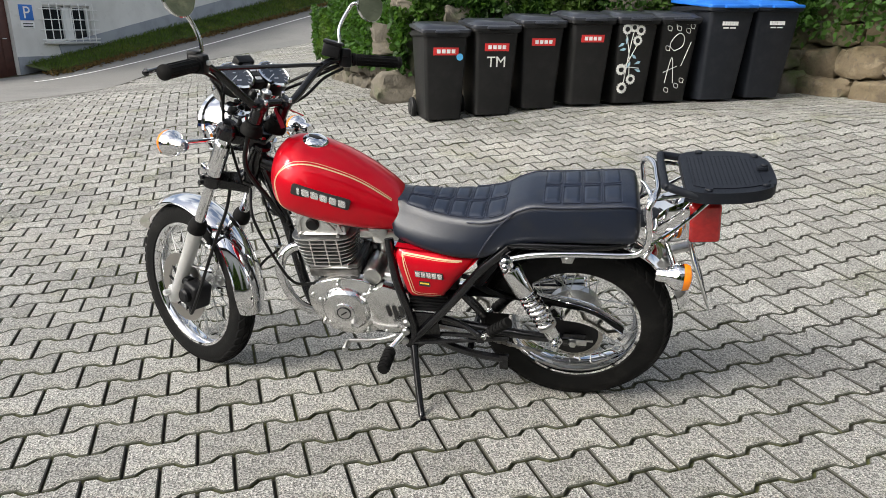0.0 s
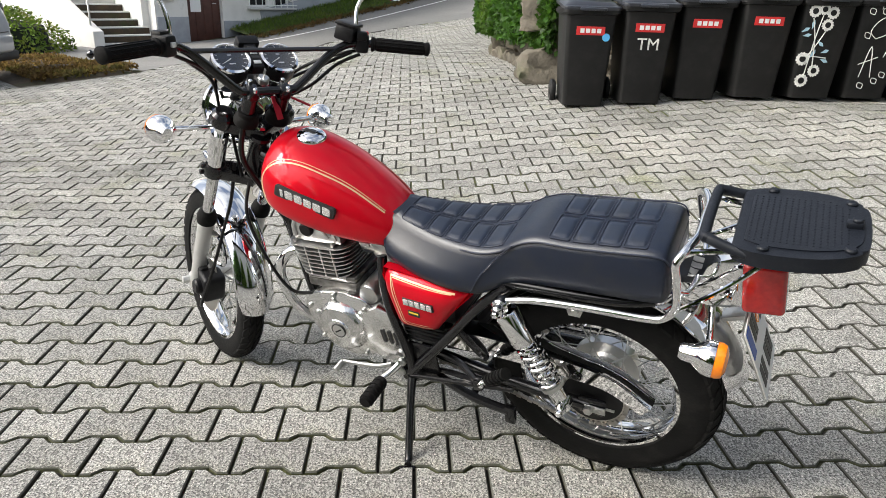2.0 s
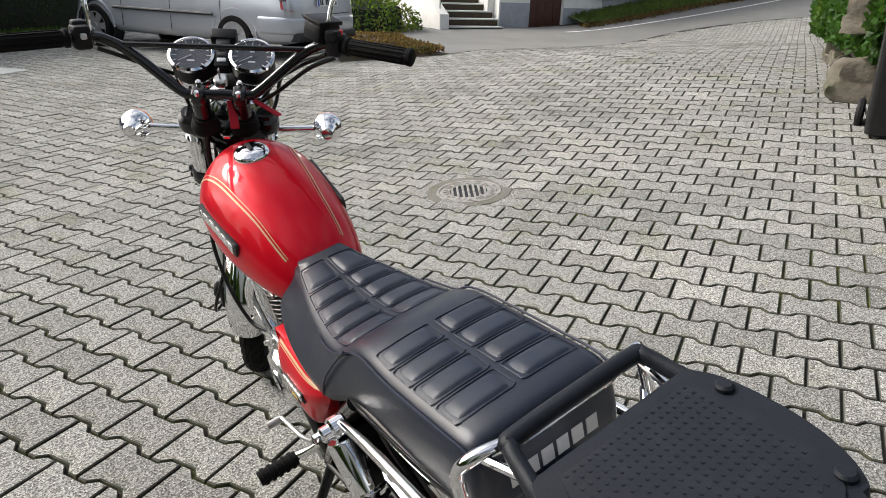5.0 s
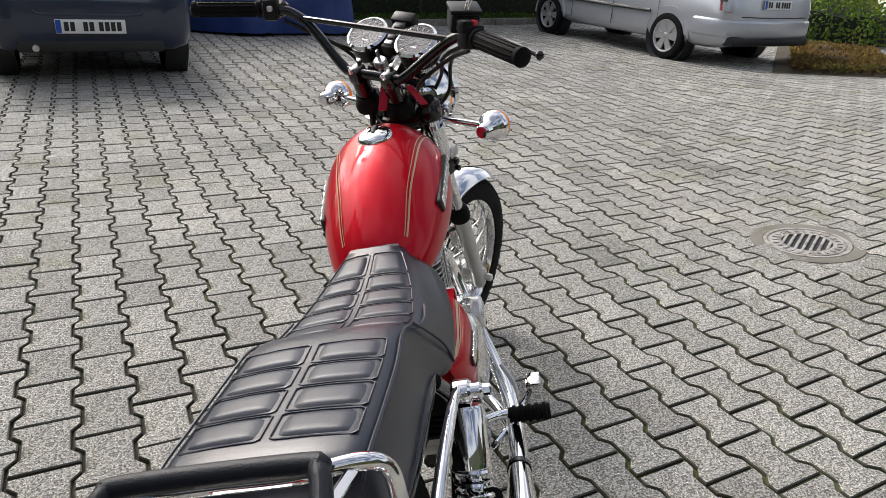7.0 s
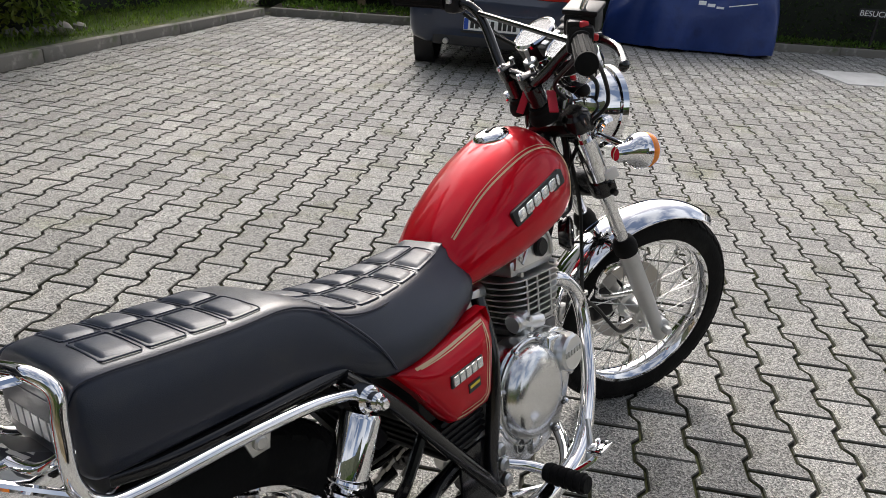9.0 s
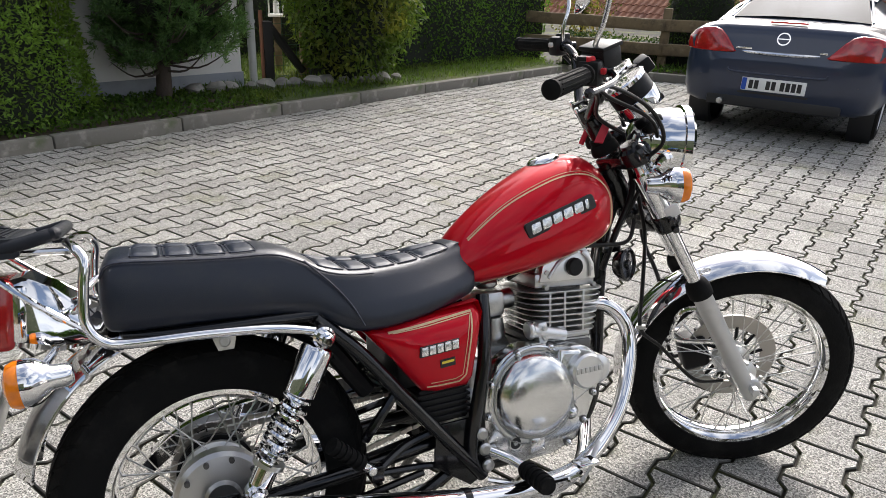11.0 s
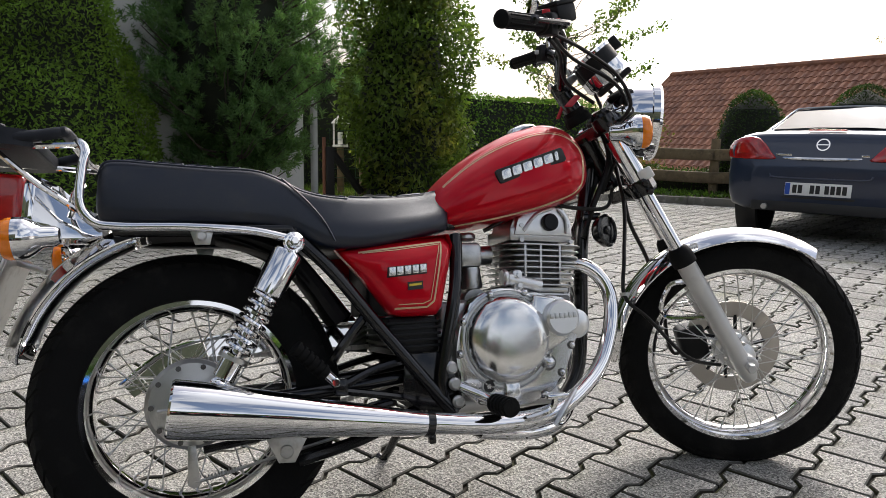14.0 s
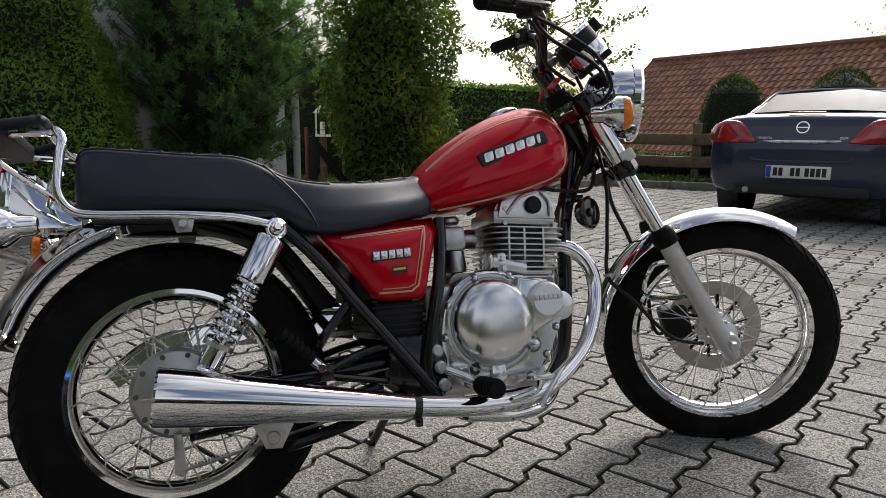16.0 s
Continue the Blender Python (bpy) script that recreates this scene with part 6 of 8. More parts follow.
def bin_face(w, d, h, u, z, proud=0.004):
    """A point on the sloping front face: u across, z up."""
    k = (z - 0.10) / (h * 0.80 - 0.10)
    y = d * 0.5 * ((0.80 + 0.16 * k) - 1) - (1 - (0.80 + 0.16 * k)) * d * 0.35
    return V(u, y + proud, z)


BO, BD = V(2.14, -3.42, 0), V(-0.805, -0.593, 0)
B_ANG = math.degrees(math.atan2(BD.y, BD.x)) + 180
small, large = (0.452, 0.54, 0.925), (0.548, 0.70, 1.06)
labels = ["black wheelie bin with red label and round blue sticker", "black wheelie bin with red label and hand-painted letters", "black wheelie bin with a red label", "black wheelie bin with a red label", "black wheelie bin painted with white flowers", "black wheelie bin with white chalk drawing", "dark wheelie bin with a bright blue lid", "dark wheelie bin with a bright blue lid"]
pos = 0.0
for k in range(8):
    w, d, h = small if k < 6 else large
    b = bin_body(w, d, h, BINP if k < 6 else BINP2, LIDP if k < 6 else BLUELID, "wheelie_bin", labels[k])
    step = w + 0.006
    c = BO + BD * (pos + step / 2) + V(-0.593, 0.805, 0) * (0.03 * math.sin(k * 2.3))
    pos += step
    f = lambda u, z, p=0.004: bin_face(w, d, h, u, z, p)
    if k < 4:
        def strip(u0, u1, z0, z1, mat, nm, p):
            bm = bmesh.new()
            bm.faces.new([bm.verts.new(f(u, z, p)) for u, z in ((u0, z0), (u1, z0), (u1, z1), (u0, z1))])
            ext = bmesh.ops.extrude_face_region(bm, geom=bm.faces[:])
            for v in ext["geom"]:
                if isinstance(v, bmesh.types.BMVert):
                    v.co.y -= 0.006
            return part(nm, bm, mat, b, smooth=0)
        strip(-0.112, 0.112, 0.590, 0.655, TAGRED, "label_plate", 0.005)
        for j in range(4):
            strip(0.082 - 0.044 * j, 0.050 - 0.044 * j, 0.606, 0.639, WHITE, "label_bar", 0.007)
    if k == 0:
        part("round_sticker", moved(disc(0.030, 0.004, (0, 0, 0)), Matrix.Translation(f(-0.125, 0.575, 0.008))), TAGBLUE, b)
    if k == 1:
        cu = bpy.data.curves.new("lettering", "FONT")
        cu.body, cu.size, cu.extrude, cu.align_x = "TM", 0.13, 0.002, "CENTER"
        t = new("lettering", cu)
        t.data.materials.append(CHALK)
        t.parent = b
        t.matrix_local = Matrix.Translation(f(0.0, 0.455, 0.010)) @ pose(0, 0, 0, 96.5, 0, 180)
    if k == 4:
        for u, z, r in ((0.12, 0.70, 0.05), (0.05, 0.715, 0.045), (-0.02, 0.69, 0.05), (0.0, 0.60, 0.048), (0.13, 0.34, 0.055), (0.02, 0.25, 0.05), (0.10, 0.17, 0.055)):
            q = f(u, z, 0.006)
            bm = bmesh.new()
            pts = []
            for j in range(26):
                a = TAU * j / 26
                rr = r * (1.0 if j % 2 else 0.82)
                pts.append((rr * math.cos(a), rr * math.sin(a)))
            part("painted_flower", moved(prism(pts, -0.003, 0.001), Matrix.Translation(q)), CHALK, b)
            part("flower_centre", moved(disc(r * 0.45, 0.004, (0, 0, 0)), Matrix.Translation(q + V(0, 0.002, 0))), BINP, b)
        for a, m_, e in (((0.12, 0.65), (0.07, 0.48), (0.03, 0.20)), ((0.05, 0.67), (0.07, 0.5), (0.09, 0.2)), ((-0.0, 0.56), (0.05, 0.45), (0.10, 0.36)), ((0.15, 0.36), (0.05, 0.36), (-0.05, 0.35))):
            part("painted_stem", tube([f(*a, 0.005), f(*m_, 0.005), f(*e, 0.005)], 0.004, 6), CHALK, b)
        for u, z, an in ((0.16, 0.56, 30), (0.11, 0.60, 80), (0.02, 0.46, -40), (-0.03, 0.40, 20), (0.06, 0.38, 60), (-0.04, 0.33, -20), (0.14, 0.52, 10)):
            part("painted_leaf", moved(prism([(-0.035, 0), (-0.01, 0.014), (0.035, 0), (-0.01, -0.014)], -0.002, 0.001), Matrix.Translation(f(u, z, 0.006)) @ pose(0, 0, 0, 0, an)), PALEBLUE, b)
    if k == 5:
        for pts in (((0.09, 0.20), (0.05, 0.44), (0.0, 0.20)), ((0.12, 0.30), (-0.02, 0.36)), ((-0.06, 0.36), (-0.13, 0.58)), ((0.04, 0.50), (0.09, 0.55), (0.06, 0.62), (0.0, 0.66), (-0.05, 0.62), (-0.04, 0.54), (0.04, 0.50)), ((0.12, 0.79), (0.06, 0.77), (0.05, 0.72)), ((-0.06, 0.80), (-0.08, 0.76), (-0.06, 0.74))):
            part("chalk_line", tube([f(*q, 0.004) for q in pts], 0.0035, 6), CHALK, b)
        for u, z in ((0.12, 0.70), (0.02, 0.70), (-0.12, 0.72), (-0.08, 0.68), (0.11, 0.52), (-0.04, 0.17), (-0.09, 0.22), (0.06, 0.13)):
            part("chalk_leaf", tube([f(u - 0.02, z - 0.02, 0.004), f(u - 0.02, z + 0.015, 0.004), f(u + 0.02, z + 0.025, 0.004), f(u + 0.015, z - 0.01, 0.004), f(u - 0.02, z - 0.02, 0.004)], 0.003, 6), CHALK, b)
    if k >= 6:
        for j in range(6):
            part("label_bar", moved(box(0.025, 0.003, 0.036), Matrix.Translation(f(0.085 - 0.029 * j, 0.745, 0.006))), WHITE, b)
        for j in range(2):
            part("label_bar", moved(box(0.06, 0.003, 0.012), Matrix.Translation(f(0.05 - 0.075 * j, 0.705, 0.006))), WHITE, b)
    m = Matrix.Translation((c.x, c.y, ground_z(c.x, c.y) + 0.002)) @ pose(0, 0, 0, 0, 0, B_ANG)
    b.matrix_world = m

STONEW = material("wall_sandstone", (0.17, 0.135, 0.085), 0.92, spots=[((0.10, 0.08, 0.055), 3, 0.45, 0.7), ((0.25, 0.205, 0.14), 7, 0.55, 0.75), ((0.09, 0.10, 0.05), 2.2, 0.52, 0.7), ((0.07, 0.06, 0.05), 16, 0.55, 0.75)], bump=1.0, grain=22, island=-0.3)
GREYSTONE = material("wall_greystone", (0.13, 0.115, 0.09), 0.92, spots=[((0.07, 0.062, 0.05), 3, 0.45, 0.7), ((0.20, 0.175, 0.13), 9, 0.55, 0.75), ((0.06, 0.08, 0.03), 2.2, 0.52, 0.7)], bump=1.0, grain=22, island=-0.3)
WALL_CORE = material("dark_wall_core", (0.03, 0.027, 0.02), 0.95, bump=0.8, grain=20)


def stone_block(sx, sy, sz, seed):
    bm = bmesh.new()
    bmesh.ops.create_cube(bm, size=1)
    bmesh.ops.subdivide_edges(bm, edges=bm.edges[:], cuts=7, use_grid_fill=True)
    for v in bm.verts:
        p = v.co.copy()
        q = V(*[math.copysign(abs(2 * c) ** 1.0, c) / 2 for c in p])
        r = max(abs(2 * p.x), abs(2 * p.y), abs(2 * p.z))
        l = (abs(2 * p.x) ** 8 + abs(2 * p.y) ** 8 + abs(2 * p.z) ** 8) ** (1 / 8)
        q = p / max(l, 1e-4) * r
        v.co = V(q.x * sx, q.y * sy, q.z * sz)
        n = noise.noise_vector(v.co * 5 + V(seed * 3.7, seed, 0))
        v.co += n * 0.050 + noise.noise_vector(v.co * 12 + V(seed, seed * 2, 3)) * 0.036 + noise.noise_vector(v.co * 31 + V(seed, 2, seed)) * 0.014
    return bm


wall_run = [((-7.5, -0.4), (-1.05, -6.55), 1.75), ((-1.05, -6.55), (2.62, -4.36), 1.05), ((2.62, -4.36), (4.7, -6.3), 0.85), ((4.7, -6.3), (9.5, -14.5), 0.9)]
rs = random.Random(7)
for wi, (a, b, hgt) in enumerate(wall_run):
    a, b = V(*a, 0), V(*b, 0)
    d = (b - a)
    L = d.length
    d.normalize()
    ang = math.degrees(math.atan2(d.y, d.x))
    back = V(d.y, -d.x, 0) if wi != 0 else V(d.y, -d.x, 0)
    if wi == 0:
        back = V(-abs(d.y), -abs(d.x), 0)
    if wi == 1:
        back = V(d.y, -d.x, 0)
    if wi >= 2:
        back = V(d.y, -d.x, 0)
    w = thing("wall_%d" % (wi + 1), Matrix(), "rough sandstone block retaining wall with ivy", "stone wall", kind="structure")
    z = -0.05
    row = 0
    while z < hgt - 0.05:
        hh = rs.uniform(0.20, 0.32) if wi < 2 else rs.uniform(0.12, 0.20)
        s = -rs.uniform(0, 0.4)
        while s < L:
            ln = rs.uniform(0.40, 0.85) if wi < 2 else rs.uniform(0.18, 0.42)
            c = a + d * (s + ln / 2) + back * (0.16 + 0.05 * row)
            part("stone", moved(stone_block(ln * 0.98, 0.40, hh * 1.0, rs.random() * 50), Matrix.Translation((c.x, c.y, ground_z(c.x, c.y) + z + hh / 2)) @ pose(0, 0, 0, rs.uniform(-3, 3), rs.uniform(-2, 2), ang + rs.uniform(-3, 3))), STONEW if wi == 0 else GREYSTONE, w, smooth=55)
            s += ln
        z += hh
        row += 1
    c = (a + b) / 2 + back * 0.75
    # dark box behind the stones, visible through their gaps
    part("core", moved(box(L, 0.9, hgt + 0.3, (0, 0, hgt / 2 - 0.12)), Matrix.Translation((c.x, c.y, ground_z((a.x + b.x) / 2, (a.y + b.y) / 2))) @ pose(0, 0, 0, 0, 0, ang)), WALL_CORE, w)

# plain walls added out of view behind the stone walls, to darken reflections
CLOSE = material("unseen_dark_wall", (0.035, 0.042, 0.026), 0.95, spots=[((0.018, 0.024, 0.012), 1.4, 0.45, 0.65), ((0.07, 0.075, 0.045), 5, 0.55, 0.75)], bump=1.0, grain=14)
for wi, (a, b, h) in enumerate((((-12.0, -0.5), (-2.6, -9.6), 5.2), ((-2.6, -9.6), (1.4, -8.8), 5.2))):
    a, b = V(*a, 0), V(*b, 0)
    d = b - a
    c = (a + b) / 2
    tagged(part("wall_%d" % (wi + 5), moved(box(d.length, 0.3, h + 0.8, (0, 0, h / 2 - 0.1), 0.05), Matrix.Translation((c.x, c.y, 0.3)) @ pose(0, 0, 0, 0, 0, math.degrees(math.atan2(d.y, d.x)))), CLOSE), "added unseen dark wall closing the yard to darken reflections", "wall", kind="structure")

# ---- plants ----
def leaf_mat(name, base, var, rough=0.5):
    m = material(name, base, rough, spots=[(tuple(c * 0.55 for c in base), 1.6, 0.45, 0.65), (var, 1.1, 0.52, 0.72)], island=0.45, spec=0.22)
    b = m.node_tree.nodes["Principled BSDF"]
    n, l = m.node_tree.nodes, m.node_tree.links
    thin, mix, tint = n.new("ShaderNodeBsdfTranslucent"), n.new("ShaderNodeMixShader"), n.new("ShaderNodeVectorMath")
    tint.operation = "MULTIPLY"
    tint.inputs[1].default_value = (1.25, 1.35, 0.7)
    l.new(b.inputs["Base Color"].links[0].from_socket, tint.inputs[0])
    l.new(tint.outputs[0], thin.inputs["Color"])
    mix.inputs[0].default_value = 0.48
    l.new(b.outputs[0], mix.inputs[1])
    l.new(thin.outputs[0], mix.inputs[2])
    l.new(mix.outputs[0], n["Material Output"].inputs[0])
    return m


YEW = leaf_mat("yew_leaf", (0.181, 0.300, 0.048), (0.213, 0.312, 0.050))
PINE = leaf_mat("pine_needle", (0.126, 0.228, 0.084), (0.192, 0.300, 0.114), 0.4)
LAUREL = leaf_mat("laurel_leaf", (0.105, 0.165, 0.032), (0.24, 0.23, 0.045), 0.4)
HEDGE = leaf_mat("hedge_leaf", (0.126, 0.240, 0.034), (0.168, 0.264, 0.036))
DARKHEDGE = leaf_mat("dark_hedge_leaf", (0.035, 0.065, 0.016), (0.05, 0.085, 0.02))
IVY = leaf_mat("ivy_leaf", (0.05, 0.11, 0.022), (0.11, 0.17, 0.04), 0.4)
COVER = leaf_mat("ground_cover_leaf", (0.07, 0.13, 0.025), (0.12, 0.16, 0.035))
SHRUB = leaf_mat("autumn_leaf", (0.14, 0.14, 0.03), (0.24, 0.15, 0.05))
MEADOW = leaf_mat("grass_blade", (0.11, 0.17, 0.035), (0.19, 0.21, 0.05), 0.6)
LITTER = leaf_mat("fallen_leaf", (0.16, 0.10, 0.05), (0.10, 0.12, 0.04), 0.8)
BARK = material("bark", (0.065, 0.05, 0.04), 0.9, spots=[((0.05, 0.04, 0.03), 12, 0.45, 0.7)], bump=1.0, grain=40)
# near-black filler: plants' inner shade put into its colour; also one shrub's stem
CORE = material("shade_core_and_stem", (0.012, 0.016, 0.008), 0.9, bump=0.6, grain=30)


def leaves(name, pts, nrm, length, width, mat, parent=None, seed=1, droop=0.3, fold=0.25):
    """Many small folded leaves at points with outward normals."""
    r = np.random.default_rng(seed)
    n = len(pts)
    pts, nrm = np.asarray(pts, float), np.asarray(nrm, float)
    d = r.normal(size=(n, 3)) + nrm * 0.6 + np.array([0, 0, -droop])
    d /= np.linalg.norm(d, axis=1, keepdims=True)
    o = nrm + 0.6 * r.normal(size=(n, 3))
    s = np.cross(d, o)
    s /= np.linalg.norm(s, axis=1, keepdims=True) + 1e-9
    up = np.cross(s, d)
    L = length * r.uniform(0.6, 1.25, (n, 1))
    W = width * r.uniform(0.7, 1.2, (n, 1))
    v = np.stack([pts, pts + d * L * 0.45 + s * W / 2 + up * W * fold, pts + d * L, pts + d * L * 0.45 - s * W / 2 + up * W * fold], 1).reshape(-1, 3)
    me = bpy.data.meshes.new(name)
    me.vertices.add(4 * n)
    me.vertices.foreach_set("co", v.ravel())
    me.loops.add(6 * n)
    me.polygons.add(2 * n)
    idx = np.arange(n)[:, None] * 4
    me.loops.foreach_set("vertex_index", (idx + np.array([0, 1, 2, 0, 2, 3])).ravel())
    me.polygons.foreach_set("loop_start", np.arange(2 * n) * 3)
    me.materials.append(mat)
    me.update()
    me.validate()
    ob = new(name, me)
    if parent:
        ob.parent = parent
    ob["kind"] = "stuff"
    return ob


def blob_points(n, seed, shape, depth=0.18, lump=0.14, freq=2.2):
    """Points near the surface of shape(u, v) -> point, normal, with lumps."""
    r = np.random.default_rng(seed)
    P, N = [], []
    while len(P) < n:
        p, m = shape(r)
        k = noise.noise(Vector(p) * freq + V(seed, 0, 0))
        off = lump * k - depth * abs(r.normal()) * 0.6
        P.append([p[i] + m[i] * off for i in range(3)])
        N.append(m)
    return P, N


def cone_shape(c, r0, h, p=1.0, z0=0.0):
    def f(r):
        z = 1 - math.sqrt(r.random())
        z = z ** 0.8
        a = r.random() * TAU
        rad = r0 * (1 - z ** p)
        return (c[0] + rad * math.cos(a), c[1] + rad * math.sin(a), c[2] + z0 + h * z), (math.cos(a) * 0.9, math.sin(a) * 0.9, 0.4)
    return f


def ell_shape(c, rx, ry, rz, flat=0.0):
    def f(r):
        q = r.normal(size=3)
        q /= np.linalg.norm(q)
        if q[2] < -0.75:
            q[2] = -q[2]
        return (c[0] + rx * q[0], c[1] + ry * q[1], c[2] + rz * q[2]), tuple(q)
    return f


def box_shape(c, lx, ly, lz, ang):
    ca, sa = math.cos(radians(ang)), math.sin(radians(ang))

    def f(r):
        t = r.random()
        A = [lx * lz, lx * lz, ly * lz, ly * lz, lx * ly]
        k = r.choice(5, p=np.array(A) / sum(A))
        u, v = r.uniform(-0.5, 0.5), r.uniform(-0.5, 0.5)
        p, m = [((u * lx, ly / 2, (v + 0.5) * lz), (0, 1, 0.1)), ((u * lx, -ly / 2, (v + 0.5) * lz), (0, -1, 0.1)), ((lx / 2, u * ly, (v + 0.5) * lz), (1, 0, 0.1)), ((-lx / 2, u * ly, (v + 0.5) * lz), (-1, 0, 0.1)), ((u * lx, v * ly, lz), (0, 0, 1))][k]
        return (c[0] + ca * p[0] - sa * p[1], c[1] + sa * p[0] + ca * p[1], c[2] + p[2]), (ca * m[0] - sa * m[1], sa * m[0] + ca * m[1], m[2])
    return f


def lumpy(bm, amp, freq):
    for v in bm.verts:
        v.co += noise.noise_vector(v.co * freq) * amp
    return bm


def shrub(name, label, cat, shape, n, length, width, mat, seed, core, depth=0.16, lump=0.12, freq=2.2, kind=""):
    t = thing(name, Matrix(), label, cat, kind=kind)
    # solid dark lump standing in for the shade between the leaves
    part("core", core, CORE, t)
    leaves("crown", *blob_points(n, seed, shape, depth, lump, freq), length, width, mat, t, seed)
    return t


def hedge_run(name, label, a, b, thick, h, n, mat, seed, length=0.05, width=0.028):
    a, b = V(*a, 0), V(*b, 0)
    d = b - a
    ang = math.degrees(math.atan2(d.y, d.x))
    c = (a + b) / 2
    z = ground_z(c.x, c.y) - 0.02
    core = moved(box(d.length - 0.1, thick - 0.14, h - 0.08, (0, 0, h / 2 - 0.03)), Matrix.Translation((c.x, c.y, z)) @ pose(0, 0, 0, 0, 0, ang))
    return shrub(name, label, "hedge", box_shape((c.x, c.y, z), d.length, thick, h, ang), n, length, width, mat, seed, core, 0.06, 0.10, 1.6)


def spun(c, r, h, n=14, prof=None):
    prof = prof or [(0.02, 0), (r, 0), (r, h * 0.6), (r * 0.5, h * 0.95), (0.02, h)]
    return lumpy(lathe(prof, 18, Matrix.Translation(c)), 0.05, 3)


# planted strip behind the left kerb, lawn past it
def strip_sheet(name, a, b, w0, w1, side, lift, mat, label, cat, n=24, m=5, mound=0.0):
    a, b = V(*a, 0), V(*b, 0)
    d = (b - a).normalized()
    nn = V(-d.y, d.x, 0) * side
    bm = bmesh.new()
    g = []
    for i in range(n + 1):
        row = []
        for j in range(m + 1):
            p = a + (b - a) * i / n + nn * (w0 + (w1 - w0) * j / m)
            row.append(bm.verts.new((p.x, p.y, ground_z(p.x, p.y) + lift + (mound * math.sin(math.pi * j / m) * min(1.0, 4 * i / n, 4 * (n - i) / n)) + (0.03 * noise.noise(p * 2.0) if 0 < j < m and 0 < i < n else 0.0))))
        g.append(row)
    for i in range(n):
        for j in range(m):
            bm.faces.new((g[i][j], g[i + 1][j], g[i + 1][j + 1], g[i][j + 1]))
    return tagged(part(name, bm, mat, smooth=80), label, cat, kind="structure")


KA = (-7.0, 0.02)
strip_sheet("planting_bed", KA, (0.2, 5.42), 0.10, 2.4, 1, 0.075, SOIL, "dark soil bed with low ground cover", "bed")
strip_sheet("lawn", (0.2, 5.42), (4.4, 8.56), 0.10, 9.0, 1, 0.075, LAWN, "strip of green lawn behind the kerb", "lawn", 24, 10)
strip_sheet("hedge_bed", (4.26, 8.46), (13.6, 0.85), 0.10, 8.0, 1, 0.065, SOIL, "dark soil bed under the hedge", "bed", 24, 8)


def scatter(a, b, w0, w1, n, side, seed, zlift):
    r = np.random.default_rng(seed)
    a, b = V(*a, 0), V(*b, 0)
    d = (b - a)
    nn = V(-d.y, d.x, 0).normalized() * side
    P = []
    for _ in range(n):
        p = a + d * r.random() + nn * r.uniform(w0, w1)
        P.append((p.x, p.y, ground_z(p.x, p.y) + zlift + r.random() * 0.05))
    return P, [(0, 0, 1)] * n


tagged(leaves("ground_cover", *scatter(KA, (0.4, 5.57), 0.12, 1.3, 12000, 1, 31, 0.085), 0.045, 0.03, COVER, None, 31, -0.4), "low green ground cover plants along the kerb", "ground cover")
tagged(leaves("grass", *scatter((0.2, 5.42), (4.3, 8.5), 0.12, 3.2, 18000, 1, 33, 0.08), 0.075, 0.007, MEADOW, None, 33, -1.6), "green lawn grass with yellowish patches", "grass")
tagged(leaves("weeds", *scatter((4.4, 8.4), (13.0, 1.3), 0.12, 1.0, 6000, 1, 35, 0.08), 0.06, 0.03, COVER, None, 35, -0.5), "low weeds under the hedge", "ground cover")

shrub("yew_cone", "dense clipped dark green yew cone beside the kerb", "conifer", cone_shape((-2.32, 5.05, 0.1), 1.06, 3.6, 1.5), 42000, 0.050, 0.018, YEW, 11, spun((-2.30, 5.05, 0.1), 0.95, 3.2, prof=[(0.02, 0), (0.90, 0), (0.78, 0.9), (0.48, 2.0), (0.02, 3.0)]), 0.10, 0.12, 3.0)
shrub("yew_cone", "dense clipped dark green yew cone at the house", "conifer", cone_shape((-4.6, 3.3, 0.1), 1.15, 3.8, 1.5), 12000, 0.06, 0.02, YEW, 12, spun((-4.6, 3.3, 0.1), 0.95, 3.2, prof=[(0.02, 0), (0.90, 0), (0.78, 0.9), (0.48, 2.0), (0.02, 3.0)]), 0.10, 0.12, 3.0)


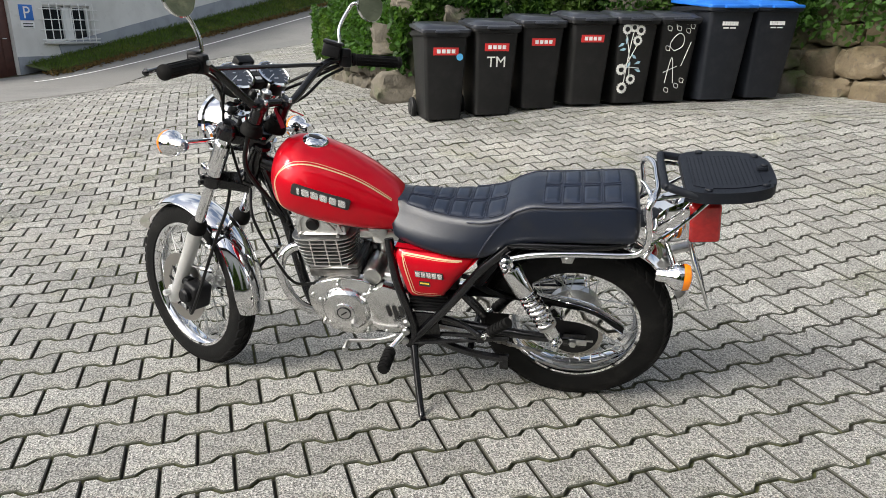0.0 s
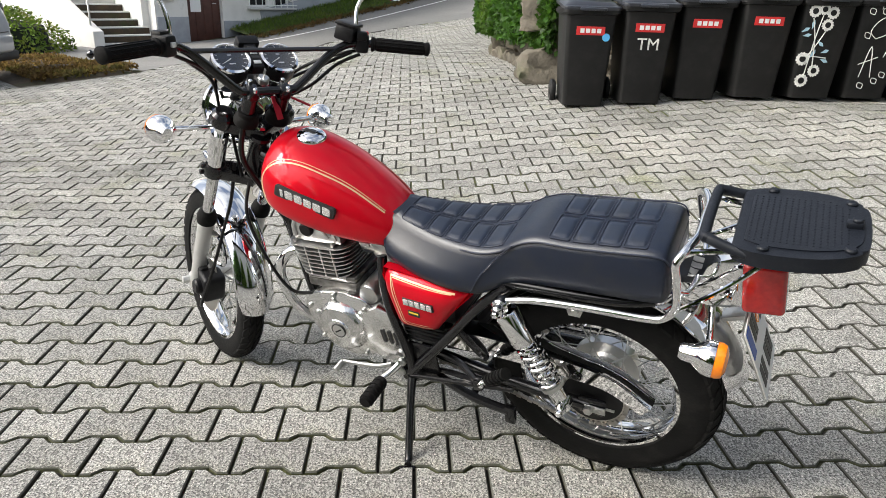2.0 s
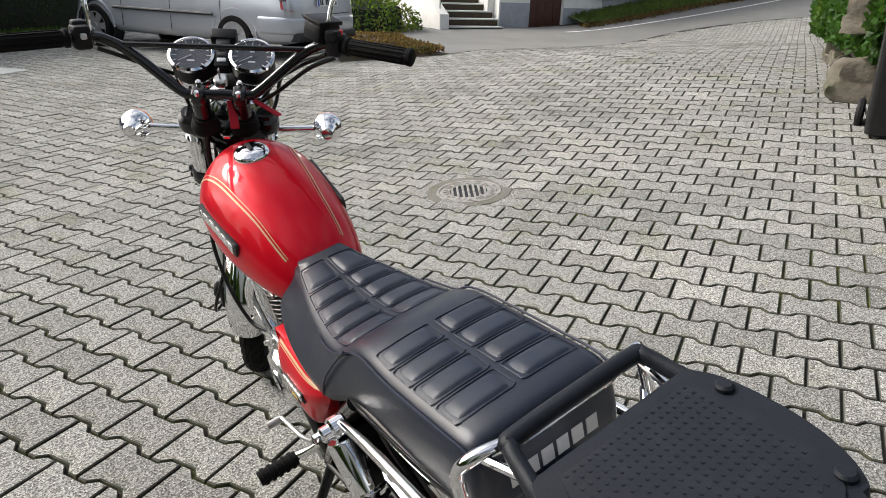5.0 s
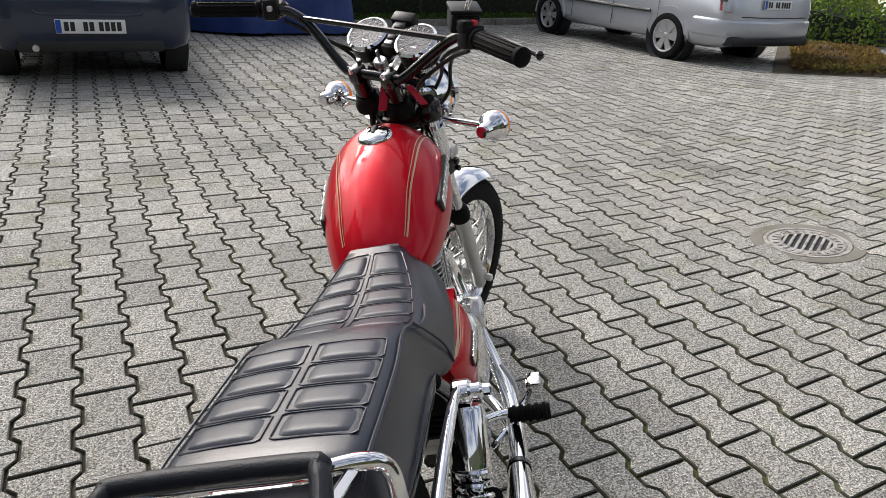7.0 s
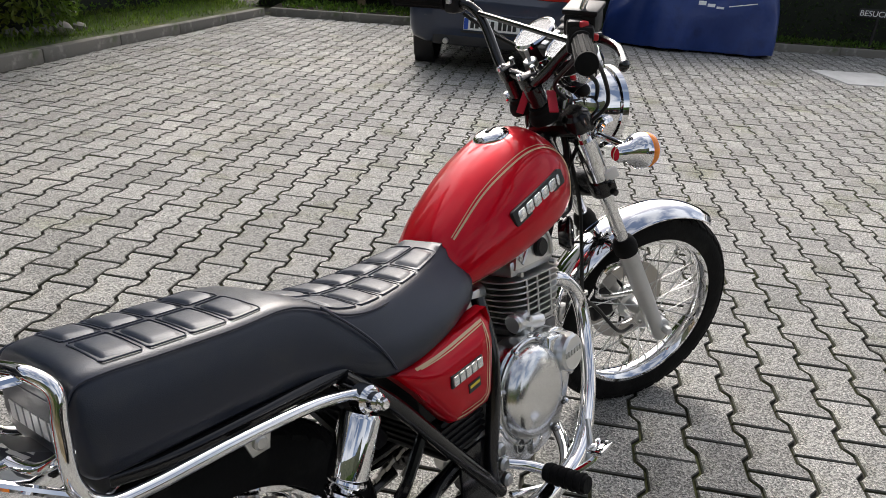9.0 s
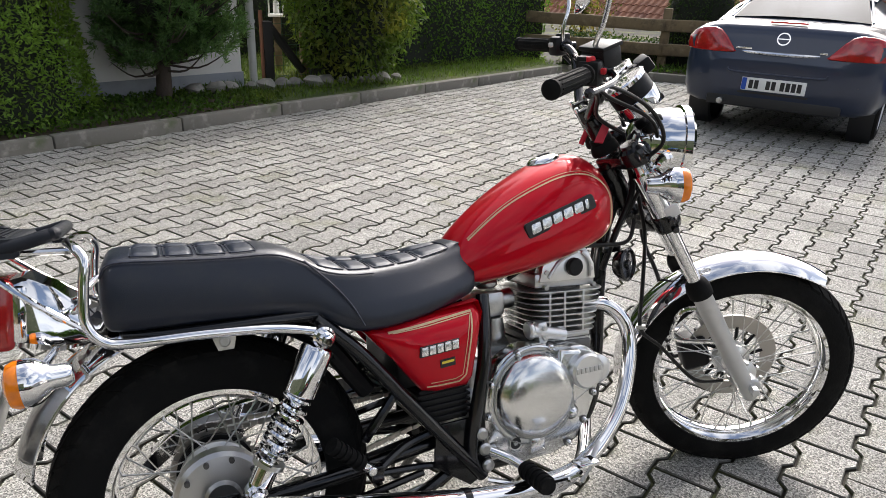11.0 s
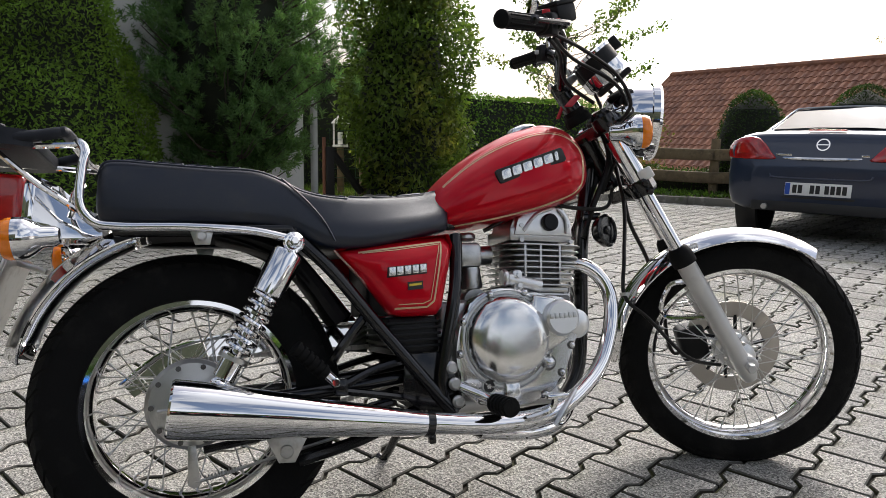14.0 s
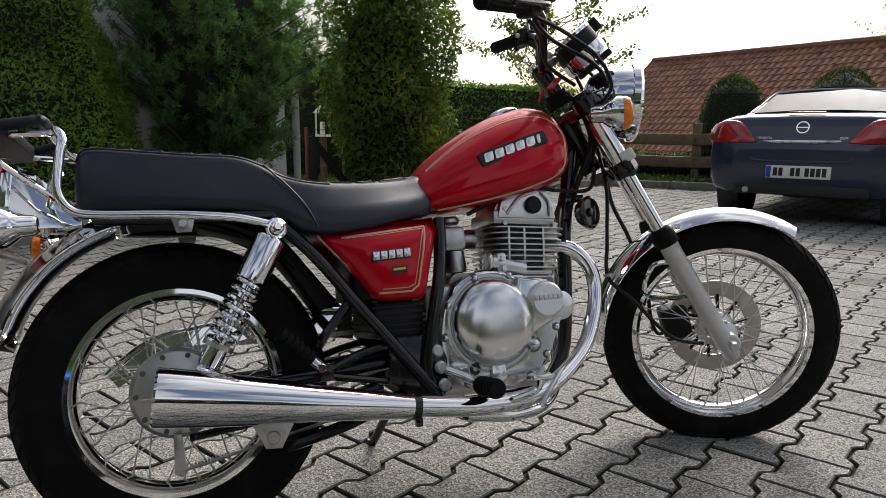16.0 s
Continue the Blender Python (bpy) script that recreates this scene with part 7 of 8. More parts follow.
def pine_tree(base, label):
    t = thing("pine_tree", Matrix(), label, "pine tree")
    bx, by, bz = base
    part("trunk", tube([(bx, by, bz - 0.05), (bx + 0.02, by, bz + 0.5), (bx - 0.03, by + 0.03, bz + 1.5), (bx, by, bz + 3.2)], [0.075, 0.06, 0.05, 0.02], 10), BARK, t, "grey-brown bark")
    r = np.random.default_rng(5)
    P, D = [], []
    for k in range(250):
        z0 = 0.22 + 2.9 * r.random()
        a = r.random() * TAU
        rad = (1.0 * math.sin(min(1.0, (z0 + 0.15) / 1.3) * math.pi / 2) * (1 - max(0, z0 - 1.3) / 2.6)) * r.uniform(0.78, 1.08)
        p0 = V(bx, by, bz + z0)
        tip = p0 + V(0.96 * rad * math.cos(a) + 0.26 * z0 / 2, rad * math.sin(a), -0.02 + 0.24 * min(1.0, z0) + 0.22 * r.random())
        mid = p0 + (tip - p0) * 0.55 + V(0, 0, -0.10)
        part("branch", tube([p0, mid, tip], [0.014, 0.009, 0.004], 5, 4), BARK, t)
        m = 9
        for j in range(m):
            f = 0.30 + 0.70 * (j + 0.5) / m
            q = p0 * (1 - f) ** 2 + mid * 2 * f * (1 - f) + tip * f * f
            for _ in range(2):
                e = V(r.normal() * 0.10, r.normal() * 0.10, abs(r.normal()) * 0.07)
                P.append(q + e)
                D.append((tip - p0).normalized() * 0.5 + V(r.normal() * 0.4, r.normal() * 0.4, 0.9))
    pts, nr = [], []
    for q, d in zip(P, D):
        d = d.normalized()
        for _ in range(50):
            h = r.random() * 0.10
            o = q + d * h
            n = V(*r.normal(size=3))
            n = (n - d * n.dot(d)).normalized() + d * 0.9
            pts.append((o.x, o.y, o.z))
            nr.append(tuple(n.normalized() * 3.0))
    # dark lump painted as the shaded inside of the pine
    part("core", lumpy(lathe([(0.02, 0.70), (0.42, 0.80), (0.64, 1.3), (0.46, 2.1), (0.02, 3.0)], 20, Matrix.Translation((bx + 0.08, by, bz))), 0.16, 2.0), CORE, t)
    leaves("needles", pts, nr, 0.066, 0.010, PINE, t, 6, 0.0, 0.05)
    return t


pine_tree((-0.82, 5.74, 0.10), "bushy dark green pine with whorled branches by the house")
shrub("laurel_bush", "tall loose green and yellow laurel bush on the lawn", "bush", ell_shape((1.03, 7.14, 1.42), 0.82, 0.82, 1.56), 21000, 0.085, 0.038, LAUREL, 14, lumpy(lathe([(0.02, 0), (0.42, 0.05), (0.55, 1.2), (0.42, 2.0), (0.02, 2.35)], 16, Matrix.Translation((1.02, 7.17, 0.1))), 0.12, 2.2), 0.34, 0.30, 1.9)
hedge_run("garden_hedge", "clipped green hedge behind the lawn", (1.55, 8.25), (4.3, 10.2), 0.8, 1.50, 13000, HEDGE, 15)
hedge_run("garden_hedge", "dark green hedge in the garden behind the gate", (-1.2, 9.3), (1.3, 10.0), 0.8, 2.0, 8000, DARKHEDGE, 23)
hedge_run("boundary_hedge", "dark clipped conifer hedge behind the parked cars", (8.0, 6.75), (14.6, 1.35), 0.9, 2.3, 22000, DARKHEDGE, 16, 0.055, 0.02)
hedge_run("boundary_hedge", "dark hedge beside the parked cars", (4.8, 9.75), (8.2, 6.95), 0.6, 0.5, 4500, DARKHEDGE, 17)


def topiary(x, y, r, h, seed):
    z = 0.05
    shape = ell_shape((x, y, z + h * 0.45), r, r, h * 0.55)
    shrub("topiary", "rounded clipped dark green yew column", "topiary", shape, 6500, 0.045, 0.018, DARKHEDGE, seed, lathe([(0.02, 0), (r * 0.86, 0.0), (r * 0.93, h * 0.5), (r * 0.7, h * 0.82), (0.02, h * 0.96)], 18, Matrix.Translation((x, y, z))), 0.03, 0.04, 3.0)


topiary(6.55, 8.75, 0.52, 1.62, 18)
topiary(8.75, 9.15, 0.62, 1.80, 19)
shrub("garden_shrub", "thin autumn-coloured shrub behind the fence", "shrub", ell_shape((5.35, 10.3, 0.85), 0.55, 0.55, 0.95), 1500, 0.07, 0.035, SHRUB, 20, tube([(5.35, 10.3, 0), (5.3, 10.3, 0.7), (5.4, 10.35, 1.3)], 0.02, 6), 0.5, 0.2)


def airy_tree(base, h, spread, n_leaf, seed, mat, label):
    t = thing("young_tree", Matrix(), label, "tree")
    bx, by, bz = base
    part("trunk", tube([(bx, by, bz), (bx + 0.05, by, bz + h * 0.4), (bx, by + 0.05, bz + h * 0.75), (bx + 0.05, by, bz + h)], [0.05, 0.035, 0.02, 0.006], 7), BARK, t)
    r = np.random.default_rng(seed)
    P, N = [], []
    for k in range(46):
        z0 = h * (0.25 + 0.7 * r.random())
        a = r.random() * TAU
        ln = spread * (1.1 - 0.6 * z0 / h) * r.uniform(0.5, 1.1)
        p0 = V(bx, by, bz + z0)
        tip = p0 + V(ln * math.cos(a), ln * math.sin(a), ln * r.uniform(0.2, 0.8))
        mid = (p0 + tip) / 2 + V(0, 0, -0.05)
        part("branch", tube([p0, mid, tip], [0.010, 0.007, 0.003], 5, 4), BARK, t)
        for _ in range(n_leaf // 46):
            f = 0.45 + 0.55 * r.random() ** 0.6
            q = p0 + (tip - p0) * f + V(*(r.normal(size=3) * 0.05))
            P.append(tuple(q))
            N.append(tuple(r.normal(size=3)))
    leaves("crown", P, N, 0.075, 0.045, mat, t, seed)


airy_tree((3.95, 10.3, 0.0), 3.9, 2.3, 4600, 21, LAUREL, "young tree with thin branches and sparse leaves")
airy_tree((15.5, 15.0, 0.0), 6.2, 2.2, 1500, 22, SHRUB, "bare-branched tree with few leaves in the distance")
# ivy over the stone walls
def ivy_points(a, b, z0, z1, over, n, seed, back):
    r = np.random.default_rng(seed)
    a, b = V(*a, 0), V(*b, 0)
    P, N = [], []
    while len(P) < n:
        t = r.random()
        p = a + (b - a) * t
        u = r.random()
        clump = noise.noise(V(p.x * 1.3, p.y * 1.3, u * 2.0 + seed))
        if clump < -0.18:
            continue
        if u < 0.55:
            q = p - back * (0.10 + 0.10 * r.random())
            z = z0 + (z1 - z0) * (r.random() ** 0.7)
            nn = -back
        else:
            q = p + back * r.uniform(0, over)
            z = z1 + 0.22 * max(0, clump) + 0.12 * r.random()
            nn = V(0, 0, 1)
        P.append((q.x, q.y, ground_z(p.x, p.y) + z))
        N.append((nn.x, nn.y, nn.z + 0.3))
    return P, N


for i, (a, b, z0, z1, over, n, bk) in enumerate((((-1.0, -6.6), (2.7, -4.4), 0.70, 1.12, 1.0, 10000, (0.6, -0.8, 0)), ((2.55, -4.3), (4.9, -6.5), 0.28, 0.88, 1.0, 14000, (-0.7, -0.7, 0)), ((-4.6, -3.2), (-0.95, -6.65), 0.55, 1.8, 0.8, 10000, (-0.7, -0.73, 0)), ((4.9, -6.5), (9.3, -14.2), 0.35, 0.95, 1.2, 7000, (-0.85, -0.5, 0)))):
    tagged(leaves("ivy", *ivy_points(a, b, z0, z1, over, n, 40 + i, V(*bk)), 0.075, 0.065, IVY, None, 40 + i, 0.4, 0.1), "green ivy hanging over the stone wall", "ivy")
# mulch bed with shrubs by the silver estate car, fallen leaves
strip_sheet("mulch_bed", (8.35, -3.2), (13.5, -4.2), -0.15, 1.3, 1, 0.006, SOIL, "mulch bed with fallen leaves beside the road", "bed", 16, 6, 0.12)
tagged(leaves("leaf_litter", *scatter((8.4, -3.2), (12.8, -4.1), -0.15, 1.1, 8000, 1, 51, 0.05), 0.07, 0.045, LITTER, None, 51, -0.3), "brown and green fallen leaves on the mulch bed", "leaf litter")
shrub("low_shrub", "low spreading green shrubs beside the steps", "shrub", ell_shape((15.2, -3.9, 0.1), 1.5, 1.6, 0.75), 7000, 0.09, 0.05, LAUREL, 52, lumpy(lathe([(0.02, 0), (1.3, 0), (1.1, 0.5), (0.02, 0.7)], 16, Matrix.Translation((15.2, -3.9, 0))), 0.1, 2), 0.25, 0.2)

# ---- cars ----
SILVER = material("silver_car_paint", (0.50, 0.52, 0.56), 0.30, 0.45, spots=[((0.46, 0.48, 0.52), 2, 0.45, 0.7)], coat=0.7)
NAVY = material("dark_blue_car_paint", (0.020, 0.030, 0.062), 0.30, 0.1, spots=[((0.016, 0.024, 0.05), 2, 0.45, 0.7)], coat=0.6)
LIME = material("lime_car_paint", (0.35, 0.40, 0.08), 0.3, coat=0.7)
TINT = material("tinted_car_glass", (0.015, 0.018, 0.02), 0.03, spec=0.3)
# real black trim, and the painted shade of recess and panel gaps
TRIM_SHADE = material("black_trim_and_shade", (0.02, 0.02, 0.022), 0.5)
ALLOY = material("alloy_wheel", (0.55, 0.55, 0.56), 0.35, 0.7)
LAMP_RED = material("car_tail_lamp", (0.45, 0.012, 0.012), 0.15, coat=1.0, spots=[((0.30, 0.01, 0.01), 14, 0.45, 0.6)])
LAMP_CLEAR = material("smoked_lamp", (0.10, 0.09, 0.09), 0.15, coat=1.0)


def car_ring(x, zb, zbelt, zt, w, wr):
    half = [(0, zb), (w * 0.80, zb), (w * 0.94, zb + 0.04), (w * 0.985, zb + 0.14), (w, (zb + zbelt) * 0.5), (w * 0.985, zbelt - 0.04), (w * 0.955, zbelt), (wr + (w * 0.955 - wr) * 0.55, zbelt + (zt - zbelt) * 0.5), (wr, zt - 0.05 * min(1, (zt - zbelt) * 4)), (wr * 0.82, zt - 0.008), (0, zt)]
    return [V(x, y, z) for y, z in half] + [V(x, -y, z) for y, z in half[-2:0:-1]]


def car_body(stations, n=5):
    cols = [[q.x for q in spline([(s[i], 0, 0) for s in stations], n)] for i in range(6)]
    return loft([car_ring(*p) for p in zip(*cols)])


def car_wheel(car, x, s, y, r, spokes):
    t = pose(x, s * y, r, 90 * -s)
    w = part("wheel", lathe([(0, -0.02), (r * 0.60, -0.02), (r * 0.66, 0.01), (r * 0.70, 0.012), (r * 0.78, 0.018), (r * 0.93, 0.008), (r, -0.02), (r, -0.16), (r * 0.9, -0.19), (0, -0.19)], 40, t), RUBBER, car, "black car tyre")
    part("rim", lathe([(r * 0.60, -0.03), (r * 0.68, -0.004), (r * 0.685, 0.014), (r * 0.65, 0.010), (r * 0.61, -0.012)], 40, t, closed=True), ALLOY, w)
    part("hub_cap", lathe([(0, 0.012), (r * 0.12, 0.010), (r * 0.17, 0.0), (r * 0.17, -0.02), (0, -0.02)], 24, t), ALLOY, w)
    for k in range(spokes):
        a = TAU * k / spokes
        part("rim_spoke", moved(loft([[V(r * 0.12, q * 0.034, h) for q, h in ((-1, -0.02), (1, -0.02), (1, 0.004), (-1, 0.004))], [V(r * 0.66, q * 0.055, h) for q, h in ((-1, -0.03), (1, -0.03), (1, 0.004), (-1, 0.004))]]), t @ pose(0, 0, 0, 0, 0, math.degrees(a))), ALLOY, w)
    part("wheel_arch", moved(lathe([(r * 1.0, -0.20), (r * 1.20, -0.20), (r * 1.20, -0.012), (r * 1.0, -0.06)], 40, closed=True), t), TRIM_SHADE, car)


def plate_on(car, m):
    p = part("number_plate", moved(box(0.012, 0.52, 0.11, (0, 0, 0), 0.003), m), WHITE, car, "white number plate with dark bars")
    part("blue_field", moved(box(0.002, 0.04, 0.10, (-0.007, 0.237, 0)), m), EUBLUE, p)
    for y, w in ((0.180, 0.034), (0.135, 0.034), (0.040, 0.034), (-0.005, 0.034), (-0.075, 0.034), (-0.120, 0.034), (-0.165, 0.034), (-0.210, 0.034)):
        part("plate_bar", moved(box(0.002, w, 0.072, (-0.007, y, 0)), m), DARK_PRINT_SHADE, p)


# dark blue coupe, seen from behind
coupe = thing("coupe", pose(4.38, 4.12, 0, 0, 0, 41.8), "dark blue two-seat coupe parked on the paving", "car")
part("body", car_body([(0.0, 0.42, 0.62, 0.66, 0.56, 0.48), (0.03, 0.34, 0.70, 0.78, 0.70, 0.58), (0.08, 0.28, 0.84, 0.93, 0.77, 0.60), (0.18, 0.26, 0.88, 0.975, 0.81, 0.60), (0.40, 0.24, 0.90, 0.985, 0.835, 0.62), (0.62, 0.22, 0.90, 0.995, 0.84, 0.61), (0.84, 0.22, 0.90, 1.085, 0.84, 0.56), (1.06, 0.22, 0.90, 1.19, 0.84, 0.51), (1.35, 0.22, 0.90, 1.23, 0.84, 0.48), (1.75, 0.22, 0.90, 1.255, 0.84, 0.47), (2.2, 0.22, 0.90, 1.21, 0.84, 0.50), (2.7, 0.22, 0.89, 1.02, 0.84, 0.62), (3.2, 0.22, 0.84, 0.92, 0.82, 0.62), (3.7, 0.24, 0.70, 0.76, 0.72, 0.55), (3.9, 0.30, 0.50, 0.56, 0.50, 0.42)]), NAVY, coupe, smooth=60)
for s in (1, -1):
    for x in (0.72, 3.2):
        car_wheel(coupe, x, s, 0.80, 0.305, 7)
    lamp = [(0.36, 0.733), (0.38, 0.722), (0.55, 0.718), (0.72, 0.720), (0.80, 0.728), (0.826, 0.765), (0.815, 0.83), (0.76, 0.885), (0.68, 0.915), (0.58, 0.922), (0.52, 0.905), (0.46, 0.85), (0.40, 0.775)]
    skin = lambda y, z, d: V(0.014 + 0.24 * (z - 0.72) + 2.6 * max(0.0, y - 0.6) ** 2 - d, s * y, z)
    mid_y, mid_z = 0.62, 0.81
    part("tail_lamp", loft([[skin(y, z, -0.10) for y, z in lamp], [skin(y, z, 0.004) for y, z in lamp], [skin(mid_y + (y - mid_y) * 0.94, mid_z + (z - mid_z) * 0.94, 0.014) for y, z in lamp], [skin(mid_y + (y - mid_y) * 0.5, mid_z + (z - mid_z) * 0.5, 0.018) for y, z in lamp]]), LAMP_RED, coupe, "red wrap-round tail lamp")
    part("side_window", moved(loft([[V(0.95, 0.80, 0.93), V(1.30, 0.72, 1.08), V(1.75, 0.66, 1.18), V(2.2, 0.69, 1.13), V(2.65, 0.80, 0.95)], [V(0.95, 0.77, 0.93), V(1.30, 0.69, 1.08), V(1.75, 0.63, 1.18), V(2.2, 0.66, 1.13), V(2.65, 0.77, 0.95)]]), Matrix.Diagonal((1, s, 1, 1))), TINT, coupe)
    part("door_mirror", moved(box(0.10, 0.16, 0.12, (0, 0, 0), 0.03, 3), pose(2.45, s * 0.92, 0.98)), NAVY, coupe)
part("rear_window", loft([[V(0.64, y, z + 1.018) for y, z in ((-0.57, -0.02), (-0.2, 0), (0.2, 0), (0.57, -0.02))] + [V(1.05, y, z + 1.222) for y, z in ((0.47, -0.025), (0.2, 0), (-0.2, 0), (-0.47, -0.025))], [V(0.66, y, z + 0.985) for y, z in ((-0.57, -0.02), (-0.2, 0), (0.2, 0), (0.57, -0.02))] + [V(1.07, y, z + 1.19) for y, z in ((0.47, -0.025), (0.2, 0), (-0.2, 0), (-0.47, -0.025))]]), TINT, coupe, "rear window")
part("window_frame", tube([(0.64, -0.585, 1.0), (0.85, -0.54, 1.10), (1.03, -0.49, 1.192), (1.06, -0.40, 1.215), (1.07, 0, 1.228), (1.06, 0.40, 1.215), (1.03, 0.49, 1.192), (0.85, 0.54, 1.10), (0.64, 0.585, 1.0)], 0.010, 8), SILVER, coupe, "silver rear window surround")
roof_rings = []
for x, z in ((1.04, 1.212), (1.20, 1.230), (1.36, 1.243), (1.55, 1.255), (1.75, 1.266), (1.95, 1.256), (2.15, 1.228)):
    top = [V(x, y, z - 0.16 * abs(y) ** 2.4) for y in (-0.54, -0.42, -0.25, 0, 0.25, 0.42, 0.54)]
    roof_rings.append(top + [q - V(0, 0, 0.02) for q in top[::-1]])
part("roof_panel", loft(roof_rings), NAVY, coupe)
part("third_brake_light", moved(box(0.03, 0.30, 0.016, (0, 0, 0), 0.004), pose(0.16, 0, 0.985)), LAMP_RED, coupe)
part("chrome_strip", tube([(0.05, 0.40, 0.742), (0.015, 0.2, 0.735), (0.008, 0.0, 0.733), (0.015, -0.2, 0.735), (0.05, -0.40, 0.742)], [0.008, 0.016, 0.018, 0.016, 0.008], 8), CHROME, coupe)
part("badge_ring", join(lathe([(0.044, -0.008), (0.054, -0.008), (0.054, 0.008), (0.044, 0.008)], 28, pose(0.055, 0, 0.855, 0, -75), closed=True), moved(box(0.09, 0.012, 0.008), pose(0.055, 0, 0.855, 0, 15) @ pose(0, 0, 0, 0, 0, 90))), CHROME, coupe)
# dark plate laid on as the shade of the body-coloured recess
part("bumper_recess_shade", prism([(-0.28, 0.0), (0.28, 0.0), (0.34, 0.09), (0.31, 0.17), (-0.31, 0.17), (-0.34, 0.09)], 0, 0.012), TRIM_SHADE, coupe).matrix_local = pose(0.018, 0, 0.385, 0, 0, 90)
plate_on(coupe, pose(-0.010, 0, 0.470, 0, 4))
part("bumper_crease", tube([(0.16, 0.80, 0.60), (0.055, 0.66, 0.605), (0.012, 0.42, 0.60), (0.0, 0.36, 0.565), (-0.002, 0, 0.56), (0.0, -0.36, 0.565), (0.012, -0.42, 0.60), (0.055, -0.66, 0.605), (0.16, -0.80, 0.60)], 0.010, 8), NAVY, coupe)
for y, w in ((0.30, 0.13), (-0.33, 0.06)):
    part("letter_bar", box(0.006, w, 0.016, (0.020, y, 0.765), 0.002), CHROME, coupe)
part("lower_valance", box(0.06, 1.10, 0.10, (0.05, 0, 0.31), 0.02), TRIM_SHADE, coupe)
part("tail_pipe", disc(0.026, 0.10, (0.02, 0.42, 0.30), axis="x", bevel=0.003), STEEL, coupe)

# silver estate car
estate = thing("estate_car", pose(9.43, -1.96, 0, 0, 0, 43.5), "silver estate car parked in front of the hedge", "car")
part("body", car_body([(0.0, 0.42, 0.62, 0.70, 0.60, 0.52), (0.03, 0.36, 0.76, 0.90, 0.74, 0.60), (0.08, 0.30, 0.86, 1.02, 0.80, 0.66), (0.16, 0.27, 0.92, 1.16, 0.835, 0.64), (0.32, 0.25, 0.94, 1.36, 0.85, 0.60), (0.6, 0.24, 0.94, 1.46, 0.855, 0.58), (1.4, 0.24, 0.94, 1.49, 0.855, 0.58), (2.2, 0.24, 0.94, 1.47, 0.855, 0.58), (2.75, 0.24, 0.93, 1.25, 0.855, 0.60), (3.15, 0.24, 0.92, 1.02, 0.85, 0.66), (3.7, 0.26, 0.80, 0.90, 0.82, 0.64), (4.1, 0.30, 0.62, 0.70, 0.70, 0.55), (4.25, 0.34, 0.50, 0.55, 0.50, 0.42)]), SILVER, estate, smooth=60)
for s in (1, -1):
    for x in (0.98, 3.59):
        car_wheel(estate, x, s, 0.852, 0.31, 6)
    part("tail_lamp", moved(loft([[V(*q) for q in ((0.05, 0.60, 0.70), (0.075, 0.80, 0.70), (0.20, 0.84, 0.72), (0.26, 0.82, 1.05), (0.20, 0.74, 1.06), (0.13, 0.66, 1.05))], [V(q[0] + 0.06, q[1] - 0.04, q[2]) for q in ((0.05, 0.60, 0.70), (0.075, 0.80, 0.70), (0.20, 0.84, 0.72), (0.26, 0.82, 1.05), (0.20, 0.74, 1.06), (0.13, 0.66, 1.05))]]), Matrix.Diagonal((1, s, 1, 1)) @ pose(-0.035, 0.012, 0)), LAMP_RED, estate, "red and smoked tail lamp")
    part("lamp_top", moved(box(0.10, 0.14, 0.20, (0.16, 0.78, 0.92), 0.02), Matrix.Diagonal((1, s, 1, 1))), LAMP_CLEAR, estate)
    part("rub_strip", moved(tube([(1.32, 0.862, 0.60), (2.2, 0.866, 0.60), (3.18, 0.862, 0.60)], 0.020, 8), Matrix.Diagonal((1, s, 1, 1))), TRIM_SHADE, estate)
    for x0, x1, xa, xb in ((0.42, 1.15, 0.62, 1.15), (1.23, 2.05, 1.23, 2.0), (2.13, 2.98, 2.08, 2.62)):
        part("side_window", moved(loft([[V(x0, 0.835, 0.97), V(x1, 0.835, 0.97), V(xb, 0.66, 1.36), V(xa, 0.66, 1.36)], [V(x0, 0.80, 0.97), V(x1, 0.80, 0.97), V(xb, 0.63, 1.36), V(xa, 0.63, 1.36)]]), Matrix.Diagonal((1, s, 1, 1))), TINT, estate)
    for x in (1.34, 2.22):
        part("door_handle", moved(box(0.14, 0.022, 0.05, (x, s * 0.846, 0.86), 0.008), Matrix()), TRIM_SHADE, estate)
    for x in (1.19, 2.09, 3.02):
        # dark strip laid on the body as the shaded door gap
        part("door_gap", moved(box(0.006, 0.006, 0.56, (x, s * 0.852, 0.62)), Matrix()), TRIM_SHADE, estate)
    for x in (0.98, 3.59):
        part("arch_lip", moved(tube([(x + 0.385 * math.cos(a), 0.842, 0.31 + 0.385 * math.sin(a)) for a in [math.pi * k / 12 for k in range(13)]], 0.014, 6, 0), Matrix.Diagonal((1, s, 1, 1))), SILVER, estate)
part("rear_window", loft([[V(0.10, y, 1.07) for y in (-0.6, 0.6)] + [V(0.33, y, 1.40) for y in (0.55, -0.55)], [V(0.14, y, 1.07) for y in (-0.6, 0.6)] + [V(0.37, y, 1.40) for y in (0.55, -0.55)]]), TINT, estate, "rear window")
part("bumper", moved(slab([(0.55, 0.875), (0.20, 0.875), (0.04, 0.80), (-0.05, 0.55), (-0.075, 0), (-0.05, -0.55), (0.04, -0.80), (0.20, -0.875), (0.55, -0.875), (0.55, -0.80), (0.2, -0.75), (0.2, 0.75), (0.55, 0.80)], 0.40, 0.62, 0.035, 3), Matrix()), SILVER, estate, "silver rear bumper")
part("lower_bumper", box(0.20, 1.50, 0.12, (0.06, 0, 0.36), 0.03), TRIM_SHADE, estate)
